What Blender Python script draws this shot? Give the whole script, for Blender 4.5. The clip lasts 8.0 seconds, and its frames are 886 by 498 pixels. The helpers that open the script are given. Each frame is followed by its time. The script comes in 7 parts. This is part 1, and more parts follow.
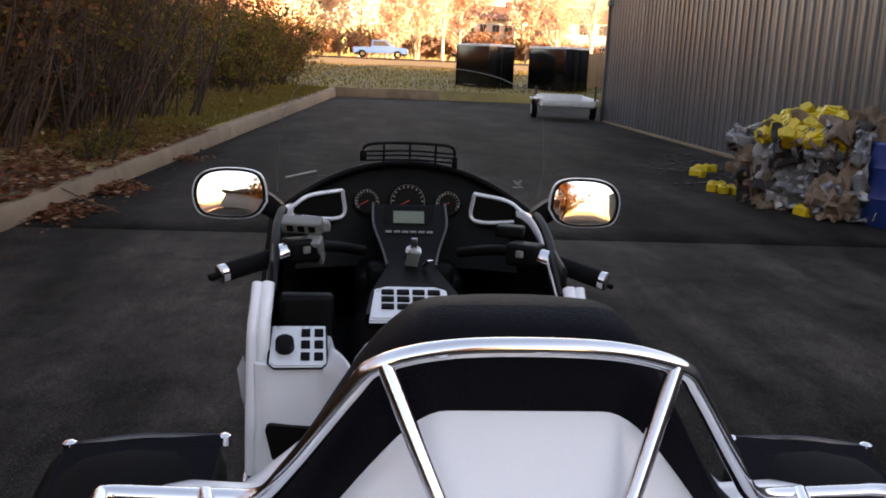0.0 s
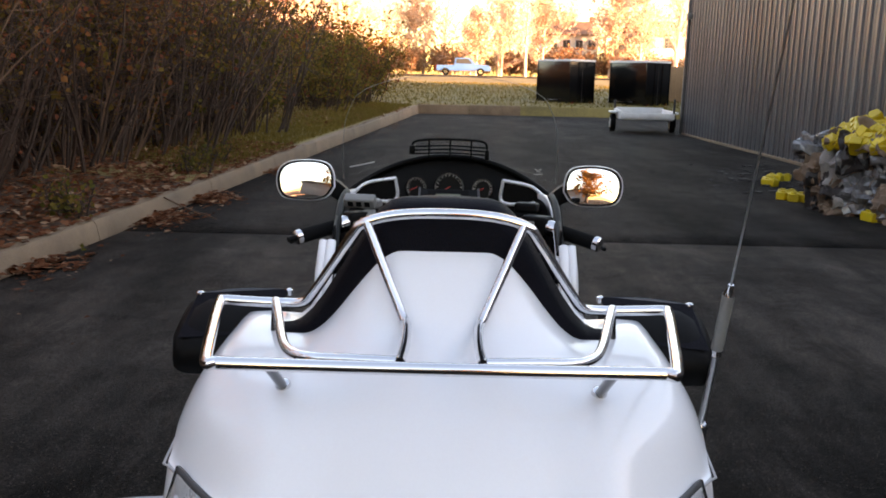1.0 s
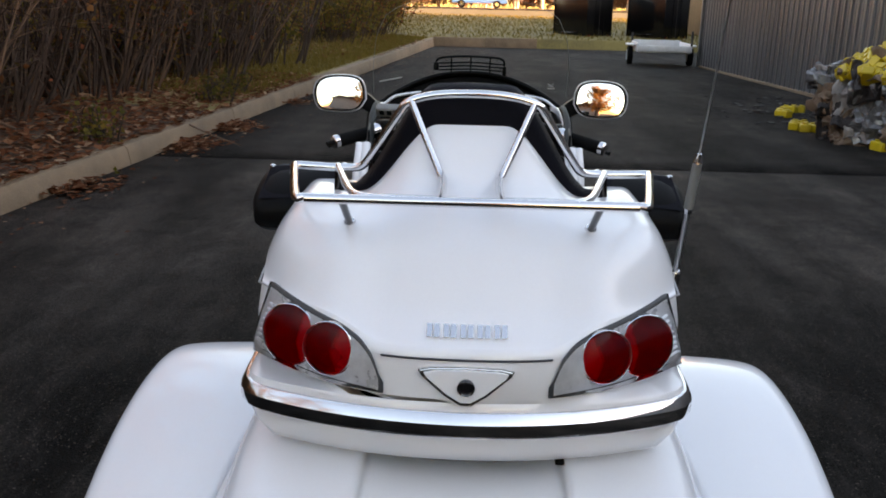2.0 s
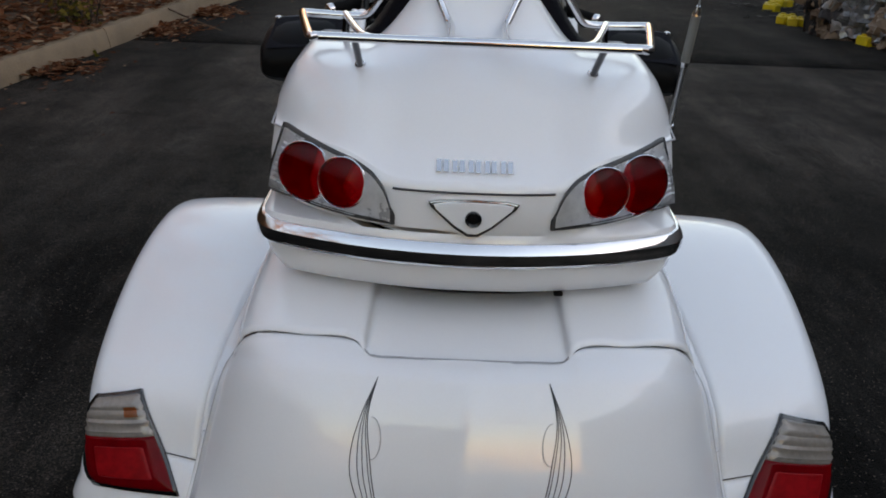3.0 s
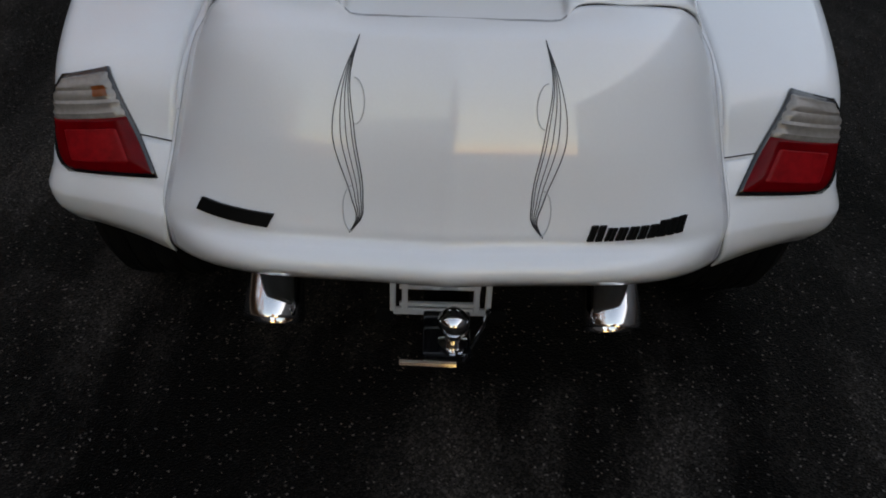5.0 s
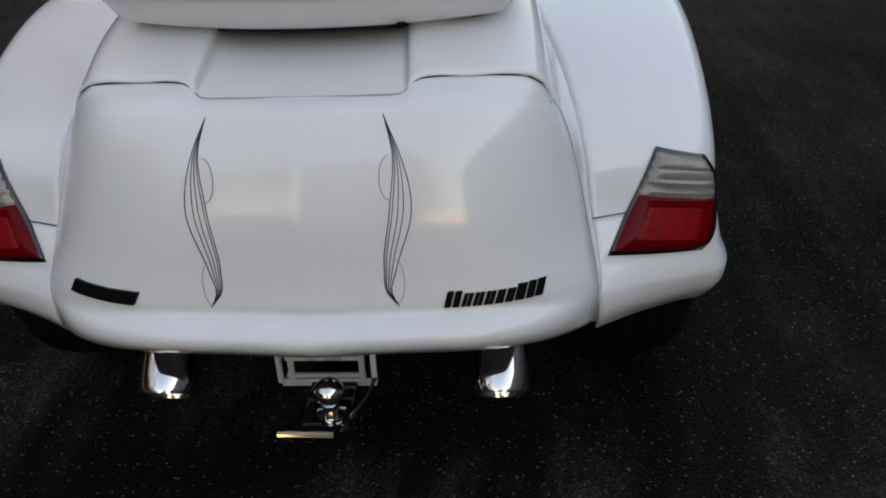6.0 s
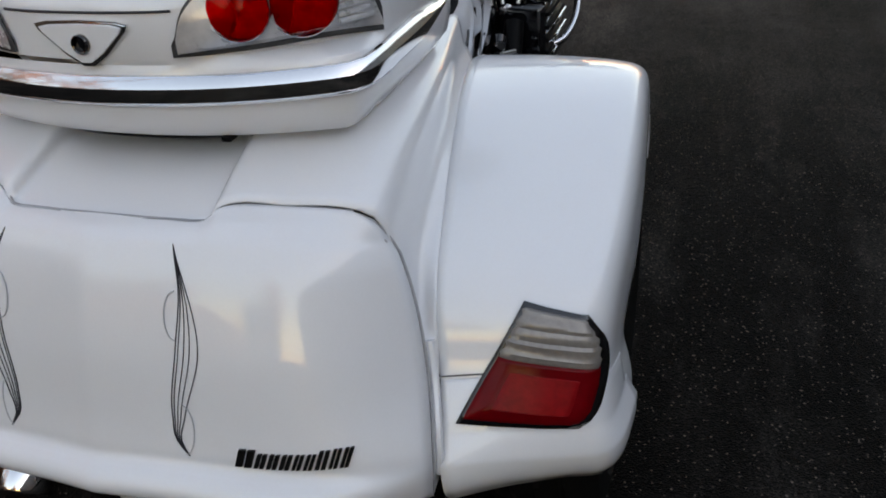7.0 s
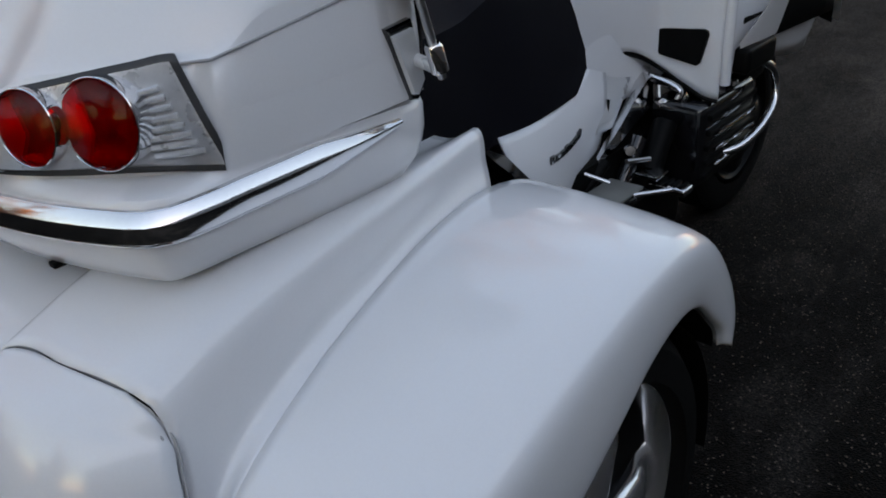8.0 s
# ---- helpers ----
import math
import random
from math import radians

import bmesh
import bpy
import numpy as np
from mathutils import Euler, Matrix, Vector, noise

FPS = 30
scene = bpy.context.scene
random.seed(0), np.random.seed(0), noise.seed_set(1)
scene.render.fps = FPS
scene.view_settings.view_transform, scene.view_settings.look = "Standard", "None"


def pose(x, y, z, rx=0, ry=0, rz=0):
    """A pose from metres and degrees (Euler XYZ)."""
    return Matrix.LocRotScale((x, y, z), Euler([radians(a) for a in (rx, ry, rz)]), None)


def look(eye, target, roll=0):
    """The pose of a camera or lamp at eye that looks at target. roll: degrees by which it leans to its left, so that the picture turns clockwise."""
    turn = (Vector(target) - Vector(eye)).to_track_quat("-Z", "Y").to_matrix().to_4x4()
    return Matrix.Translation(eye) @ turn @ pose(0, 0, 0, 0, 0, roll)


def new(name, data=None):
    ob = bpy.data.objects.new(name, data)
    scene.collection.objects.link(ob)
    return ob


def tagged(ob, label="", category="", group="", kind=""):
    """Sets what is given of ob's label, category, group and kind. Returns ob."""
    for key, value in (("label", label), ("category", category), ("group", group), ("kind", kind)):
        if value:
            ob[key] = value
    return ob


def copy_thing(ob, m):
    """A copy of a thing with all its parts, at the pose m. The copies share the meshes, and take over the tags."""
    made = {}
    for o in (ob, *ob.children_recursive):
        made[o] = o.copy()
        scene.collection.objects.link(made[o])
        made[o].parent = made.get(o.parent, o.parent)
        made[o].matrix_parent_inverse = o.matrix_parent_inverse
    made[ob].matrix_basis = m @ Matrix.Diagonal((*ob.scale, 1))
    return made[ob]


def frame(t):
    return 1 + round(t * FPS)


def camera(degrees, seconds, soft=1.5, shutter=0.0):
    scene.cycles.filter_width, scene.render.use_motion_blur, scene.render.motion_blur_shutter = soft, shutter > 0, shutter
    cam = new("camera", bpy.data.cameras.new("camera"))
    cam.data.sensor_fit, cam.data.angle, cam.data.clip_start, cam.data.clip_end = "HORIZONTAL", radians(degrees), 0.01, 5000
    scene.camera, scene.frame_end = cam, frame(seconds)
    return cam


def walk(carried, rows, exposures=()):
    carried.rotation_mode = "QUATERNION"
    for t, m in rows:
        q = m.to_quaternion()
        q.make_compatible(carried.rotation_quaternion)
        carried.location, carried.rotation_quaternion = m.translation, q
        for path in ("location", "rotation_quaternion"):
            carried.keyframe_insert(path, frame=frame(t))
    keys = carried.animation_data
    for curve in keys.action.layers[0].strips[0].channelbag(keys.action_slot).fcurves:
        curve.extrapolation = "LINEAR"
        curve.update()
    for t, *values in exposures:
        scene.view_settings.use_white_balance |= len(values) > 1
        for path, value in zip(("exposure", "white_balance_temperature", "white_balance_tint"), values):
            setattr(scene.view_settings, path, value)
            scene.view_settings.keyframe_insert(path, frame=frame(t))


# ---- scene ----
cam = camera(54.0, 8.0, 1.8)
EXPOSURES = [(0.0, 3.2, 8800, 35), (0.5, 3.35, 8800, 33), (1.0, 3.42, 8800, 31), (2.5, 3.18, 9000, 28), (4.0, 2.6, 9200, 27), (5.5, 2.83, 9200, 27), (6.5, 3.03, 9300, 28), (7.0, 3.03, 9300, 28), (8.0, 2.78, 8600, 27)]
PATH = [
    (0, (-0.115, -0.249, 1.475), (0.064, 1.7, 1.062), 2.4),
    (0.5, (-0.071, -0.541, 1.445), (0.044, 1.426, 1.103), 3.3),
    (1, (0.006, -0.79, 1.459), (-0.009, 1.174, 1.077), 1.3),
    (1.2, (0.045, -0.858, 1.448), (-0.018, 1.094, 1.019), 1.9),
    (2.3, (-0.035, -1.18, 1.406), (-0.073, 0.735, 0.828), 1.2),
    (2.5, (-0.044, -1.197, 1.393), (-0.056, 0.701, 0.762), 1.9),
    (3, (-0.049, -1.211, 1.35), (-0.039, 0.646, 0.607), 2.4),
    (3.5, (-0.043, -1.219, 1.271), (-0.055, 0.568, 0.373), 1.4),
    (4, (-0.036, -1.216, 1.204), (-0.001, 0.489, 0.158), 1.3),
    (4.2, (-0.033, -1.22, 1.181), (0.014, 0.45, 0.08), 2.2),
    (5.3, (-0.028, -1.23, 1.137), (0.002, 0.405, -0.014), 2.2),
    (5.5, (0.015, -1.235, 1.143), (0.08, 0.421, 0.024), 0.2),
    (6, (0.27, -1.234, 1.149), (0.164, 0.485, 0.131), -2.5),
    (6.5, (0.547, -1.184, 1.182), (0.179, 0.509, 0.183), -4.0),
    (6.8, (0.674, -1.031, 1.16), (0.189, 0.619, 0.141), -5.4),
    (7, (0.74, -0.887, 1.2), (0.19, 0.763, 0.212), -4.0),
    (7.2, (0.813, -0.774, 1.208), (0.217, 0.875, 0.246), -4.9),
    (7.5, (0.906, -0.602, 1.206), (0.077, 0.96, 0.271), -8.1),
    (7.8, (1.012, -0.418, 1.216), (-0.037, 1.037, 0.331), -1.8),
    (8, (1.039, -0.313, 1.221), (-0.139, 1.013, 0.296), -3.2),
]
walk(cam, [(t, look(eye, target, roll)) for t, eye, target, roll in PATH], EXPOSURES)

# ---- light ----
SUN_EL, SUN_AZ = radians(5.0), radians(112.0)      # azimuth clockwise from +y
sun_from = Vector((math.sin(SUN_AZ) * math.cos(SUN_EL), math.cos(SUN_AZ) * math.cos(SUN_EL), math.sin(SUN_EL)))
world = bpy.data.worlds.new("world")
scene.world = world
world.use_nodes = True
wn = world.node_tree.nodes
sky = wn.new("ShaderNodeTexSky")
sky.sky_type, sky.sun_disc = "NISHITA", False
sky.sun_elevation, sky.sun_rotation = SUN_EL, SUN_AZ
sky.air_density, sky.dust_density, sky.ozone_density = 1.0, 0.7, 1.5
wn["Background"].inputs["Strength"].default_value = 0.15
world.node_tree.links.new(sky.outputs["Color"], wn["Background"].inputs["Color"])
lamp = bpy.data.lights.new("sun", "SUN")
lamp.energy, lamp.angle, lamp.color = 5.0, radians(0.6), (1.0, 0.68, 0.44)
sun = new("sun", lamp)
sun.matrix_world = look(sun_from * 60, (0, 0, 0))


# ---- materials ----
def ramp(nt, src, stops):
    r = nt.nodes.new("ShaderNodeValToRGB")
    e = r.color_ramp.elements
    while len(e) < len(stops):
        e.new(0.5)
    for el, (p, c) in zip(e, stops):
        el.position, el.color = p, (*c, 1)
    nt.links.new(src, r.inputs[0])
    return r.outputs[0]


def noise_at(nt, scale, detail=4.0, rough=0.55, vec=None, stretch=None):
    n = nt.nodes.new("ShaderNodeTexNoise")
    n.inputs["Scale"].default_value, n.inputs["Detail"].default_value, n.inputs["Roughness"].default_value = scale, detail, rough
    if vec is None:
        vec = nt.nodes.new("ShaderNodeTexCoord").outputs["Object"]
    if stretch:
        m = nt.nodes.new("ShaderNodeMapping")
        m.inputs["Scale"].default_value = stretch
        nt.links.new(vec, m.inputs[0])
        vec = m.outputs[0]
    nt.links.new(vec, n.inputs["Vector"])
    return n.outputs["Fac"]


def mixed(nt, fac, a, b, mode="MIX"):
    m = nt.nodes.new("ShaderNodeMix")
    m.data_type, m.blend_type = "RGBA", mode
    for sock, v in ((m.inputs[0], fac), (m.inputs[6], a), (m.inputs[7], b)):
        if isinstance(v, (int, float)):
            sock.default_value = v
        elif isinstance(v, tuple):
            sock.default_value = (*v, 1)
        else:
            nt.links.new(v, sock)
    return m.outputs[2]


def shade(c, k):
    return tuple(min(1.0, v * k) for v in c)


def mat(name, color, rough=0.5, metal=0.0, vary=0.2, scale=8.0, fine=120.0, bump=0.1, coat=0.0, per_piece=0.0, stretch=None, spec=0.5, rough_vary=0.12, coat_rough=0.05):
    """A surface with stains at one scale, grain at another, and fine relief."""
    m = bpy.data.materials.new(name)
    m.use_nodes = True
    nt = m.node_tree
    b = nt.nodes["Principled BSDF"]
    big, small = noise_at(nt, scale, 5, 0.6, None, stretch), noise_at(nt, fine, 3, 0.6, None, stretch)
    col = ramp(nt, big, [(0.3, shade(color, 1 - vary)), (0.7, shade(color, 1 + vary))])
    col = mixed(nt, 0.35, col, ramp(nt, small, [(0.3, shade(color, 1 - vary)), (0.7, shade(color, 1 + vary))]))
    if per_piece:
        info = nt.nodes.new("ShaderNodeObjectInfo")
        col = mixed(nt, 1.0, col, ramp(nt, info.outputs["Random"], [(0, (1 - per_piece,) * 3), (1, (1.0, 1.0, 1.0))]), "MULTIPLY")
    nt.links.new(col, b.inputs["Base Color"])
    r = nt.nodes.new("ShaderNodeMapRange")
    r.inputs["To Min"].default_value, r.inputs["To Max"].default_value = max(0.02, rough - rough_vary * rough), min(1, rough + rough_vary * rough)
    nt.links.new(big, r.inputs[0])
    nt.links.new(r.outputs[0], b.inputs["Roughness"])
    b.inputs["Metallic"].default_value, b.inputs["Coat Weight"].default_value = metal, coat
    b.inputs["Coat Roughness"].default_value, b.inputs["Specular IOR Level"].default_value = coat_rough, spec
    if bump:
        bp = nt.nodes.new("ShaderNodeBump")
        bp.inputs["Strength"].default_value, bp.inputs["Distance"].default_value = bump, 0.01
        nt.links.new(small, bp.inputs["Height"])
        nt.links.new(bp.outputs[0], b.inputs["Normal"])
    return m


def leaf_mat(name, stops):
    """Leaves in a run of colours, one to a leaf."""
    m = bpy.data.materials.new(name)
    m.use_nodes = True
    nt = m.node_tree
    b = nt.nodes["Principled BSDF"]
    geo = nt.nodes.new("ShaderNodeNewGeometry")
    nt.links.new(ramp(nt, geo.outputs["Random Per Island"], stops), b.inputs["Base Color"])
    b.inputs["Roughness"].default_value, b.inputs["Specular IOR Level"].default_value = 0.7, 0.06
    tr, mx = nt.nodes.new("ShaderNodeBsdfTranslucent"), nt.nodes.new("ShaderNodeMixShader")
    nt.links.new(b.inputs["Base Color"].links[0].from_socket, tr.inputs["Color"])
    mx.inputs[0].default_value = 0.4
    nt.links.new(b.outputs[0], mx.inputs[1])
    nt.links.new(tr.outputs[0], mx.inputs[2])
    nt.links.new(mx.outputs[0], nt.nodes["Material Output"].inputs["Surface"])
    return m


def asphalt_mat(name, tone, worn, gloss, sheen_gain):
    m = bpy.data.materials.new(name)
    m.use_nodes = True
    nt = m.node_tree
    b = nt.nodes["Principled BSDF"]
    pos = nt.nodes.new("ShaderNodeTexCoord").outputs["Object"]
    v = nt.nodes.new("ShaderNodeTexVoronoi")
    v.inputs["Scale"].default_value = 260
    nt.links.new(pos, v.inputs["Vector"])
    patch, stain, grit = noise_at(nt, 0.7, 6, 0.65, pos), noise_at(nt, 3.5, 6, 0.7, pos, (1.0, 0.35, 1.0)), noise_at(nt, 260, 2, 0.6, pos)
    col = ramp(nt, patch, [(0.36, shade(tone, 0.55)), (0.5, tone), (0.66, shade(tone, 1.9))])
    col = mixed(nt, ramp(nt, stain, [(0.50, (0, 0, 0)), (0.74, (0.9, 0.9, 0.9))]), col, worn)
    track = noise_at(nt, 1.1, 7, 0.72, pos, (1.0, 0.16, 1.0))
    col = mixed(nt, ramp(nt, track, [(0.50, (0, 0, 0)), (0.70, (0.75, 0.75, 0.75))]), col, worn)
    # colour paled along the drive from y 1.7, standing in for grazing sheen
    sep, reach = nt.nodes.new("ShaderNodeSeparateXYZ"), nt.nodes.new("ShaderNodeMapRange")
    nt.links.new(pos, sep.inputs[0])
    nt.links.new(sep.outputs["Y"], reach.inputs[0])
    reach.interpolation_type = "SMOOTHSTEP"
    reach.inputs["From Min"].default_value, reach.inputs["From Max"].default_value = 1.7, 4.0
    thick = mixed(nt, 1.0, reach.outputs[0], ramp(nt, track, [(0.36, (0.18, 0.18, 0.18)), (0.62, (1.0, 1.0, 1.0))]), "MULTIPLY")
    col = mixed(nt, thick, col, shade(worn, sheen_gain))
    # a paler stretch right of the bay, towards the rear
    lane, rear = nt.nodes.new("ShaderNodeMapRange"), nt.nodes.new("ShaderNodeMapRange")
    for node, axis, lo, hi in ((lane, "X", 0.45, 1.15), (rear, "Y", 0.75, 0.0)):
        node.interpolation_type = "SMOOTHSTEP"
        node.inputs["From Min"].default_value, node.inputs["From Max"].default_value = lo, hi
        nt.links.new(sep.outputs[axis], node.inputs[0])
    side_pale = mixed(nt, 1.0, mixed(nt, 1.0, lane.outputs[0], rear.outputs[0], "MULTIPLY"), ramp(nt, stain, [(0.30, (0.10, 0.10, 0.10)), (0.70, (0.60, 0.60, 0.60))]), "MULTIPLY")
    col = mixed(nt, side_pale, col, worn)
    mottle = noise_at(nt, 2.3, 9, 0.74, pos)
    col = mixed(nt, 1.0, col, ramp(nt, mottle, [(0.34, (0.36, 0.36, 0.36)), (0.52, (0.9, 0.9, 0.9)), (0.68, (1.0, 0.97, 0.94))]), "MULTIPLY")
    broad = noise_at(nt, 0.9, 5, 0.62, pos, (1.0, 0.45, 1.0))
    col = mixed(nt, 1.0, col, ramp(nt, broad, [(0.36, (0.50, 0.50, 0.50)), (0.50, (0.95, 0.95, 0.95)), (0.64, (1.55, 1.52, 1.48))]), "MULTIPLY")
    stones = nt.nodes.new("ShaderNodeSeparateColor")
    nt.links.new(v.outputs["Color"], stones.inputs[0])
    col = mixed(nt, 1.0, mixed(nt, 1.0, col, (2.0, 2.0, 2.0), "MULTIPLY"), ramp(nt, stones.outputs[1], [(0.0, (0.16, 0.16, 0.16)), (0.6, (0.42, 0.42, 0.42)), (1.0, (1.0, 1.0, 1.0))]), "MULTIPLY")
    col = mixed(nt, ramp(nt, stones.outputs[0], [(0.972, (0, 0, 0)), (0.995, (0.8, 0.8, 0.8))]), col, shade(worn, 3.2))
    nt.links.new(col, b.inputs["Base Color"])
    rr = nt.nodes.new("ShaderNodeMapRange")
    rr.inputs["To Min"].default_value, rr.inputs["To Max"].default_value = gloss, gloss + 0.25
    nt.links.new(stain, rr.inputs[0])
    nt.links.new(rr.outputs[0], b.inputs["Roughness"])
    b.inputs["Specular IOR Level"].default_value = 0.03
    b.inputs["Sheen Weight"].default_value, b.inputs["Sheen Roughness"].default_value = 0.02, 0.4
    b.inputs["Sheen Tint"].default_value = (0.9, 0.86, 0.82, 1)
    bp = nt.nodes.new("ShaderNodeBump")
    bp.inputs["Strength"].default_value, bp.inputs["Distance"].default_value = 0.7, 0.006
    h = nt.nodes.new("ShaderNodeMath")
    h.operation = "ADD"
    nt.links.new(v.outputs["Distance"], h.inputs[0])
    nt.links.new(grit, h.inputs[1])
    nt.links.new(h.outputs[0], bp.inputs["Height"])
    nt.links.new(bp.outputs[0], b.inputs["Normal"])
    return m


def clear_mat(name, tint, gloss=0.02, body=0.06, ior=1.4):
    """Thin clear plastic: seen through, with a sheen."""
    m = bpy.data.materials.new(name)
    m.use_nodes = True
    nt = m.node_tree
    nt.nodes.remove(nt.nodes["Principled BSDF"])
    t, g, mx = nt.nodes.new("ShaderNodeBsdfTransparent"), nt.nodes.new("ShaderNodeBsdfGlossy"), nt.nodes.new("ShaderNodeMixShader")
    t.inputs[0].default_value, g.inputs["Roughness"].default_value = (*tint, 1), gloss
    f, a = nt.nodes.new("ShaderNodeFresnel"), nt.nodes.new("ShaderNodeMath")
    f.inputs["IOR"].default_value = ior
    a.operation, a.inputs[1].default_value = "ADD", body
    nt.links.new(f.outputs[0], a.inputs[0])
    nt.links.new(a.outputs[0], mx.inputs[0])
    nt.links.new(t.outputs[0], mx.inputs[1])
    nt.links.new(g.outputs[0], mx.inputs[2])
    nt.links.new(mx.outputs[0], nt.nodes["Material Output"].inputs["Surface"])
    return m


PEARL = mat("pearl_white_paint", (0.74, 0.75, 0.77), 0.34, 0, 0.03, 2.0, 300, 0.0, coat=1.0)
CHROME = mat("chrome", (0.72, 0.72, 0.73), 0.08, 1.0, 0.05, 14, 200, 0.0)
# chrome colour darkened to stand for the dark surroundings it mirrors
DARK_CHROME = mat("reflection_dark_chrome", (0.06, 0.06, 0.063), 0.12, 1.0, 0.1, 14, 200, 0.0)
ALLOY = mat("polished_alloy", (0.72, 0.72, 0.73), 0.16, 0.9, 0.1, 14, 200, 0.0)
STEEL = mat("brushed_steel", (0.5, 0.5, 0.5), 0.3, 1.0, 0.2, 20, 200, 0.05)
GLASS_MIRROR = mat("mirror_glass", (0.86, 0.87, 0.88), 0.02, 1.0, 0.01, 3, 50, 0.0, rough_vary=0.0)
BLACK = mat("black_plastic", (0.004, 0.004, 0.004), 0.45, 0, 0.3, 12, 300, 0.05, spec=0.07)
GLOSS_BLACK = mat("gloss_black_trim", (0.006, 0.006, 0.007), 0.10, 0, 0.2, 8, 200, 0.0, coat=0.6)
VINYL = mat("black_seat_vinyl", (0.005, 0.005, 0.0075), 0.55, 0, 0.3, 10, 420, 0.25, spec=0.05)
RUBBER = mat("black_rubber", (0.004, 0.004, 0.004), 0.75, 0, 0.3, 10, 300, 0.2, spec=0.08)
SEAM = mat("dark_gap", (0.36, 0.36, 0.37), 0.6, 0, 0.2, 10, 200, 0.0)
CASE_GREY = mat("grey_switchgear_plastic", (0.16, 0.16, 0.15), 0.4, 0, 0.15, 15, 300, 0.05)
DARK_GREY = mat("dark_grey_plastic", (0.03, 0.03, 0.032), 0.35, 0, 0.15, 15, 300, 0.05)
SILVER = mat("silver_paint", (0.62, 0.63, 0.64), 0.28, 0.35, 0.05, 10, 250, 0.0)
REFLECTOR = mat("lamp_reflector", (0.70, 0.71, 0.72), 0.28, 0.4, 0.15, 30, 60, 0.03)
LENS_GREY = mat("smoked_lamp_rim", (0.055, 0.056, 0.058), 0.25, 0.1, 0.15, 10, 200, 0.0, spec=0.25)
RED_LENS = mat("red_lamp_plastic", (0.135, 0.0012, 0.003), 0.18, 0, 0.4, 12, 60, 0.02, coat=0.0, spec=0.12)
RED_BOWL = mat("red_lit_reflector", (0.66, 0.045, 0.045), 0.24, 0.65, 0.45, 40, 120, 0.06)
RED_PANEL = mat("bright_red_lamp_panel", (0.25, 0.005, 0.007), 0.3, 0, 0.35, 25, 90, 0.05, spec=0.12)
RED_GLASS = clear_mat("clear_red_lamp_plastic", (0.80, 0.010, 0.018), 0.02, 0.0, 1.26)
RIBBED_CLEAR = mat("ribbed_clear_lamp_plastic", (0.24, 0.215, 0.195), 0.25, 0.2, 0.3, 9, 120, 0.03, coat=0.4)
AMBER = mat("amber_lamp_plastic", (0.20, 0.05, 0.012), 0.3, 0, 0.3, 30, 120, 0.05)
SCREEN = clear_mat("windscreen_acrylic", (0.955, 0.96, 0.96), 0.04, 0.012, 1.02)
LAMP_COVER = clear_mat("clear_lamp_cover", (0.95, 0.95, 0.955), 0.03, 0.0, 1.13)
PIN = mat("pinstripe_enamel", (0.02, 0.022, 0.028), 0.3, 0, 0.2, 20, 200, 0.0)
PIN_PALE = mat("pale_grey_pinstripe", (0.46, 0.47, 0.49), 0.3, 0, 0.1, 20, 200, 0.0)
LCD = mat("grey_green_display", (0.10, 0.12, 0.085), 0.2, 0, 0.1, 20, 200, 0.0)
DIAL = mat("dial_white_print", (0.34, 0.33, 0.31), 0.5, 0, 0.1, 20, 200, 0.0)
RED_PRINT = mat("dial_red_print", (0.45, 0.02, 0.015), 0.5, 0, 0.1, 20, 200, 0.0)
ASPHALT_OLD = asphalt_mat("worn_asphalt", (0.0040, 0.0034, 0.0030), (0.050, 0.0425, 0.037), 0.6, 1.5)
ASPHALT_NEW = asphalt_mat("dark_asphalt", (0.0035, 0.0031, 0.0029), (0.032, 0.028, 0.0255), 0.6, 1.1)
CONCRETE = mat("kerb_concrete", (0.215, 0.145, 0.090), 0.85, 0, 0.35, 2.2, 70, 0.5, per_piece=0.25)
GRASS_GROUND = mat("dull_lawn", (0.150, 0.112, 0.034), 0.95, 0, 0.5, 0.6, 14, 1.0)
LITTER_GROUND = mat("leaf_mould", (0.055, 0.026, 0.012), 0.95, 0, 0.5, 1.5, 30, 1.0)
CLADDING = mat("grey_metal_cladding", (0.105, 0.108, 0.115), 0.36, 0.40, 0.3, 0.5, 40, 0.05, stretch=(1, 1, 0.12), per_piece=0.25)
BARK = mat("grey_brown_bark", (0.046, 0.028, 0.020), 0.9, 0, 0.45, 3, 60, 0.6, stretch=(1, 1, 0.2))
TWIG = mat("brown_twigs", (0.038, 0.020, 0.0125), 0.9, 0, 0.4, 3, 60, 0.3)
PALE_TWIG = mat("pale_twigs", (0.105, 0.060, 0.037), 0.9, 0, 0.45, 3, 60, 0.3)
# far twig and leaf colours lightened to stand for haze and glow
FAR_TWIG = mat("haze_paled_far_twigs", (0.58, 0.43, 0.33), 0.9, 0, 0.25, 3, 60, 0.2)
LEAF_FAR = leaf_mat("haze_paled_far_leaves", [(0.0, (0.52, 0.32, 0.21)), (0.6, (0.64, 0.44, 0.32)), (1.0, (0.70, 0.54, 0.42))])
LEAF_MIX = leaf_mat("autumn_shrub_leaves", [(0.0, (0.07, 0.055, 0.014)), (0.4, (0.14, 0.09, 0.024)), (0.65, (0.19, 0.085, 0.028)), (0.88, (0.15, 0.045, 0.022)), (1.0, (0.26, 0.09, 0.05))])
LEAF_GREEN = leaf_mat("olive_shrub_leaves", [(0.0, (0.06, 0.058, 0.013)), (0.6, (0.13, 0.105, 0.024)), (1.0, (0.21, 0.125, 0.03))])
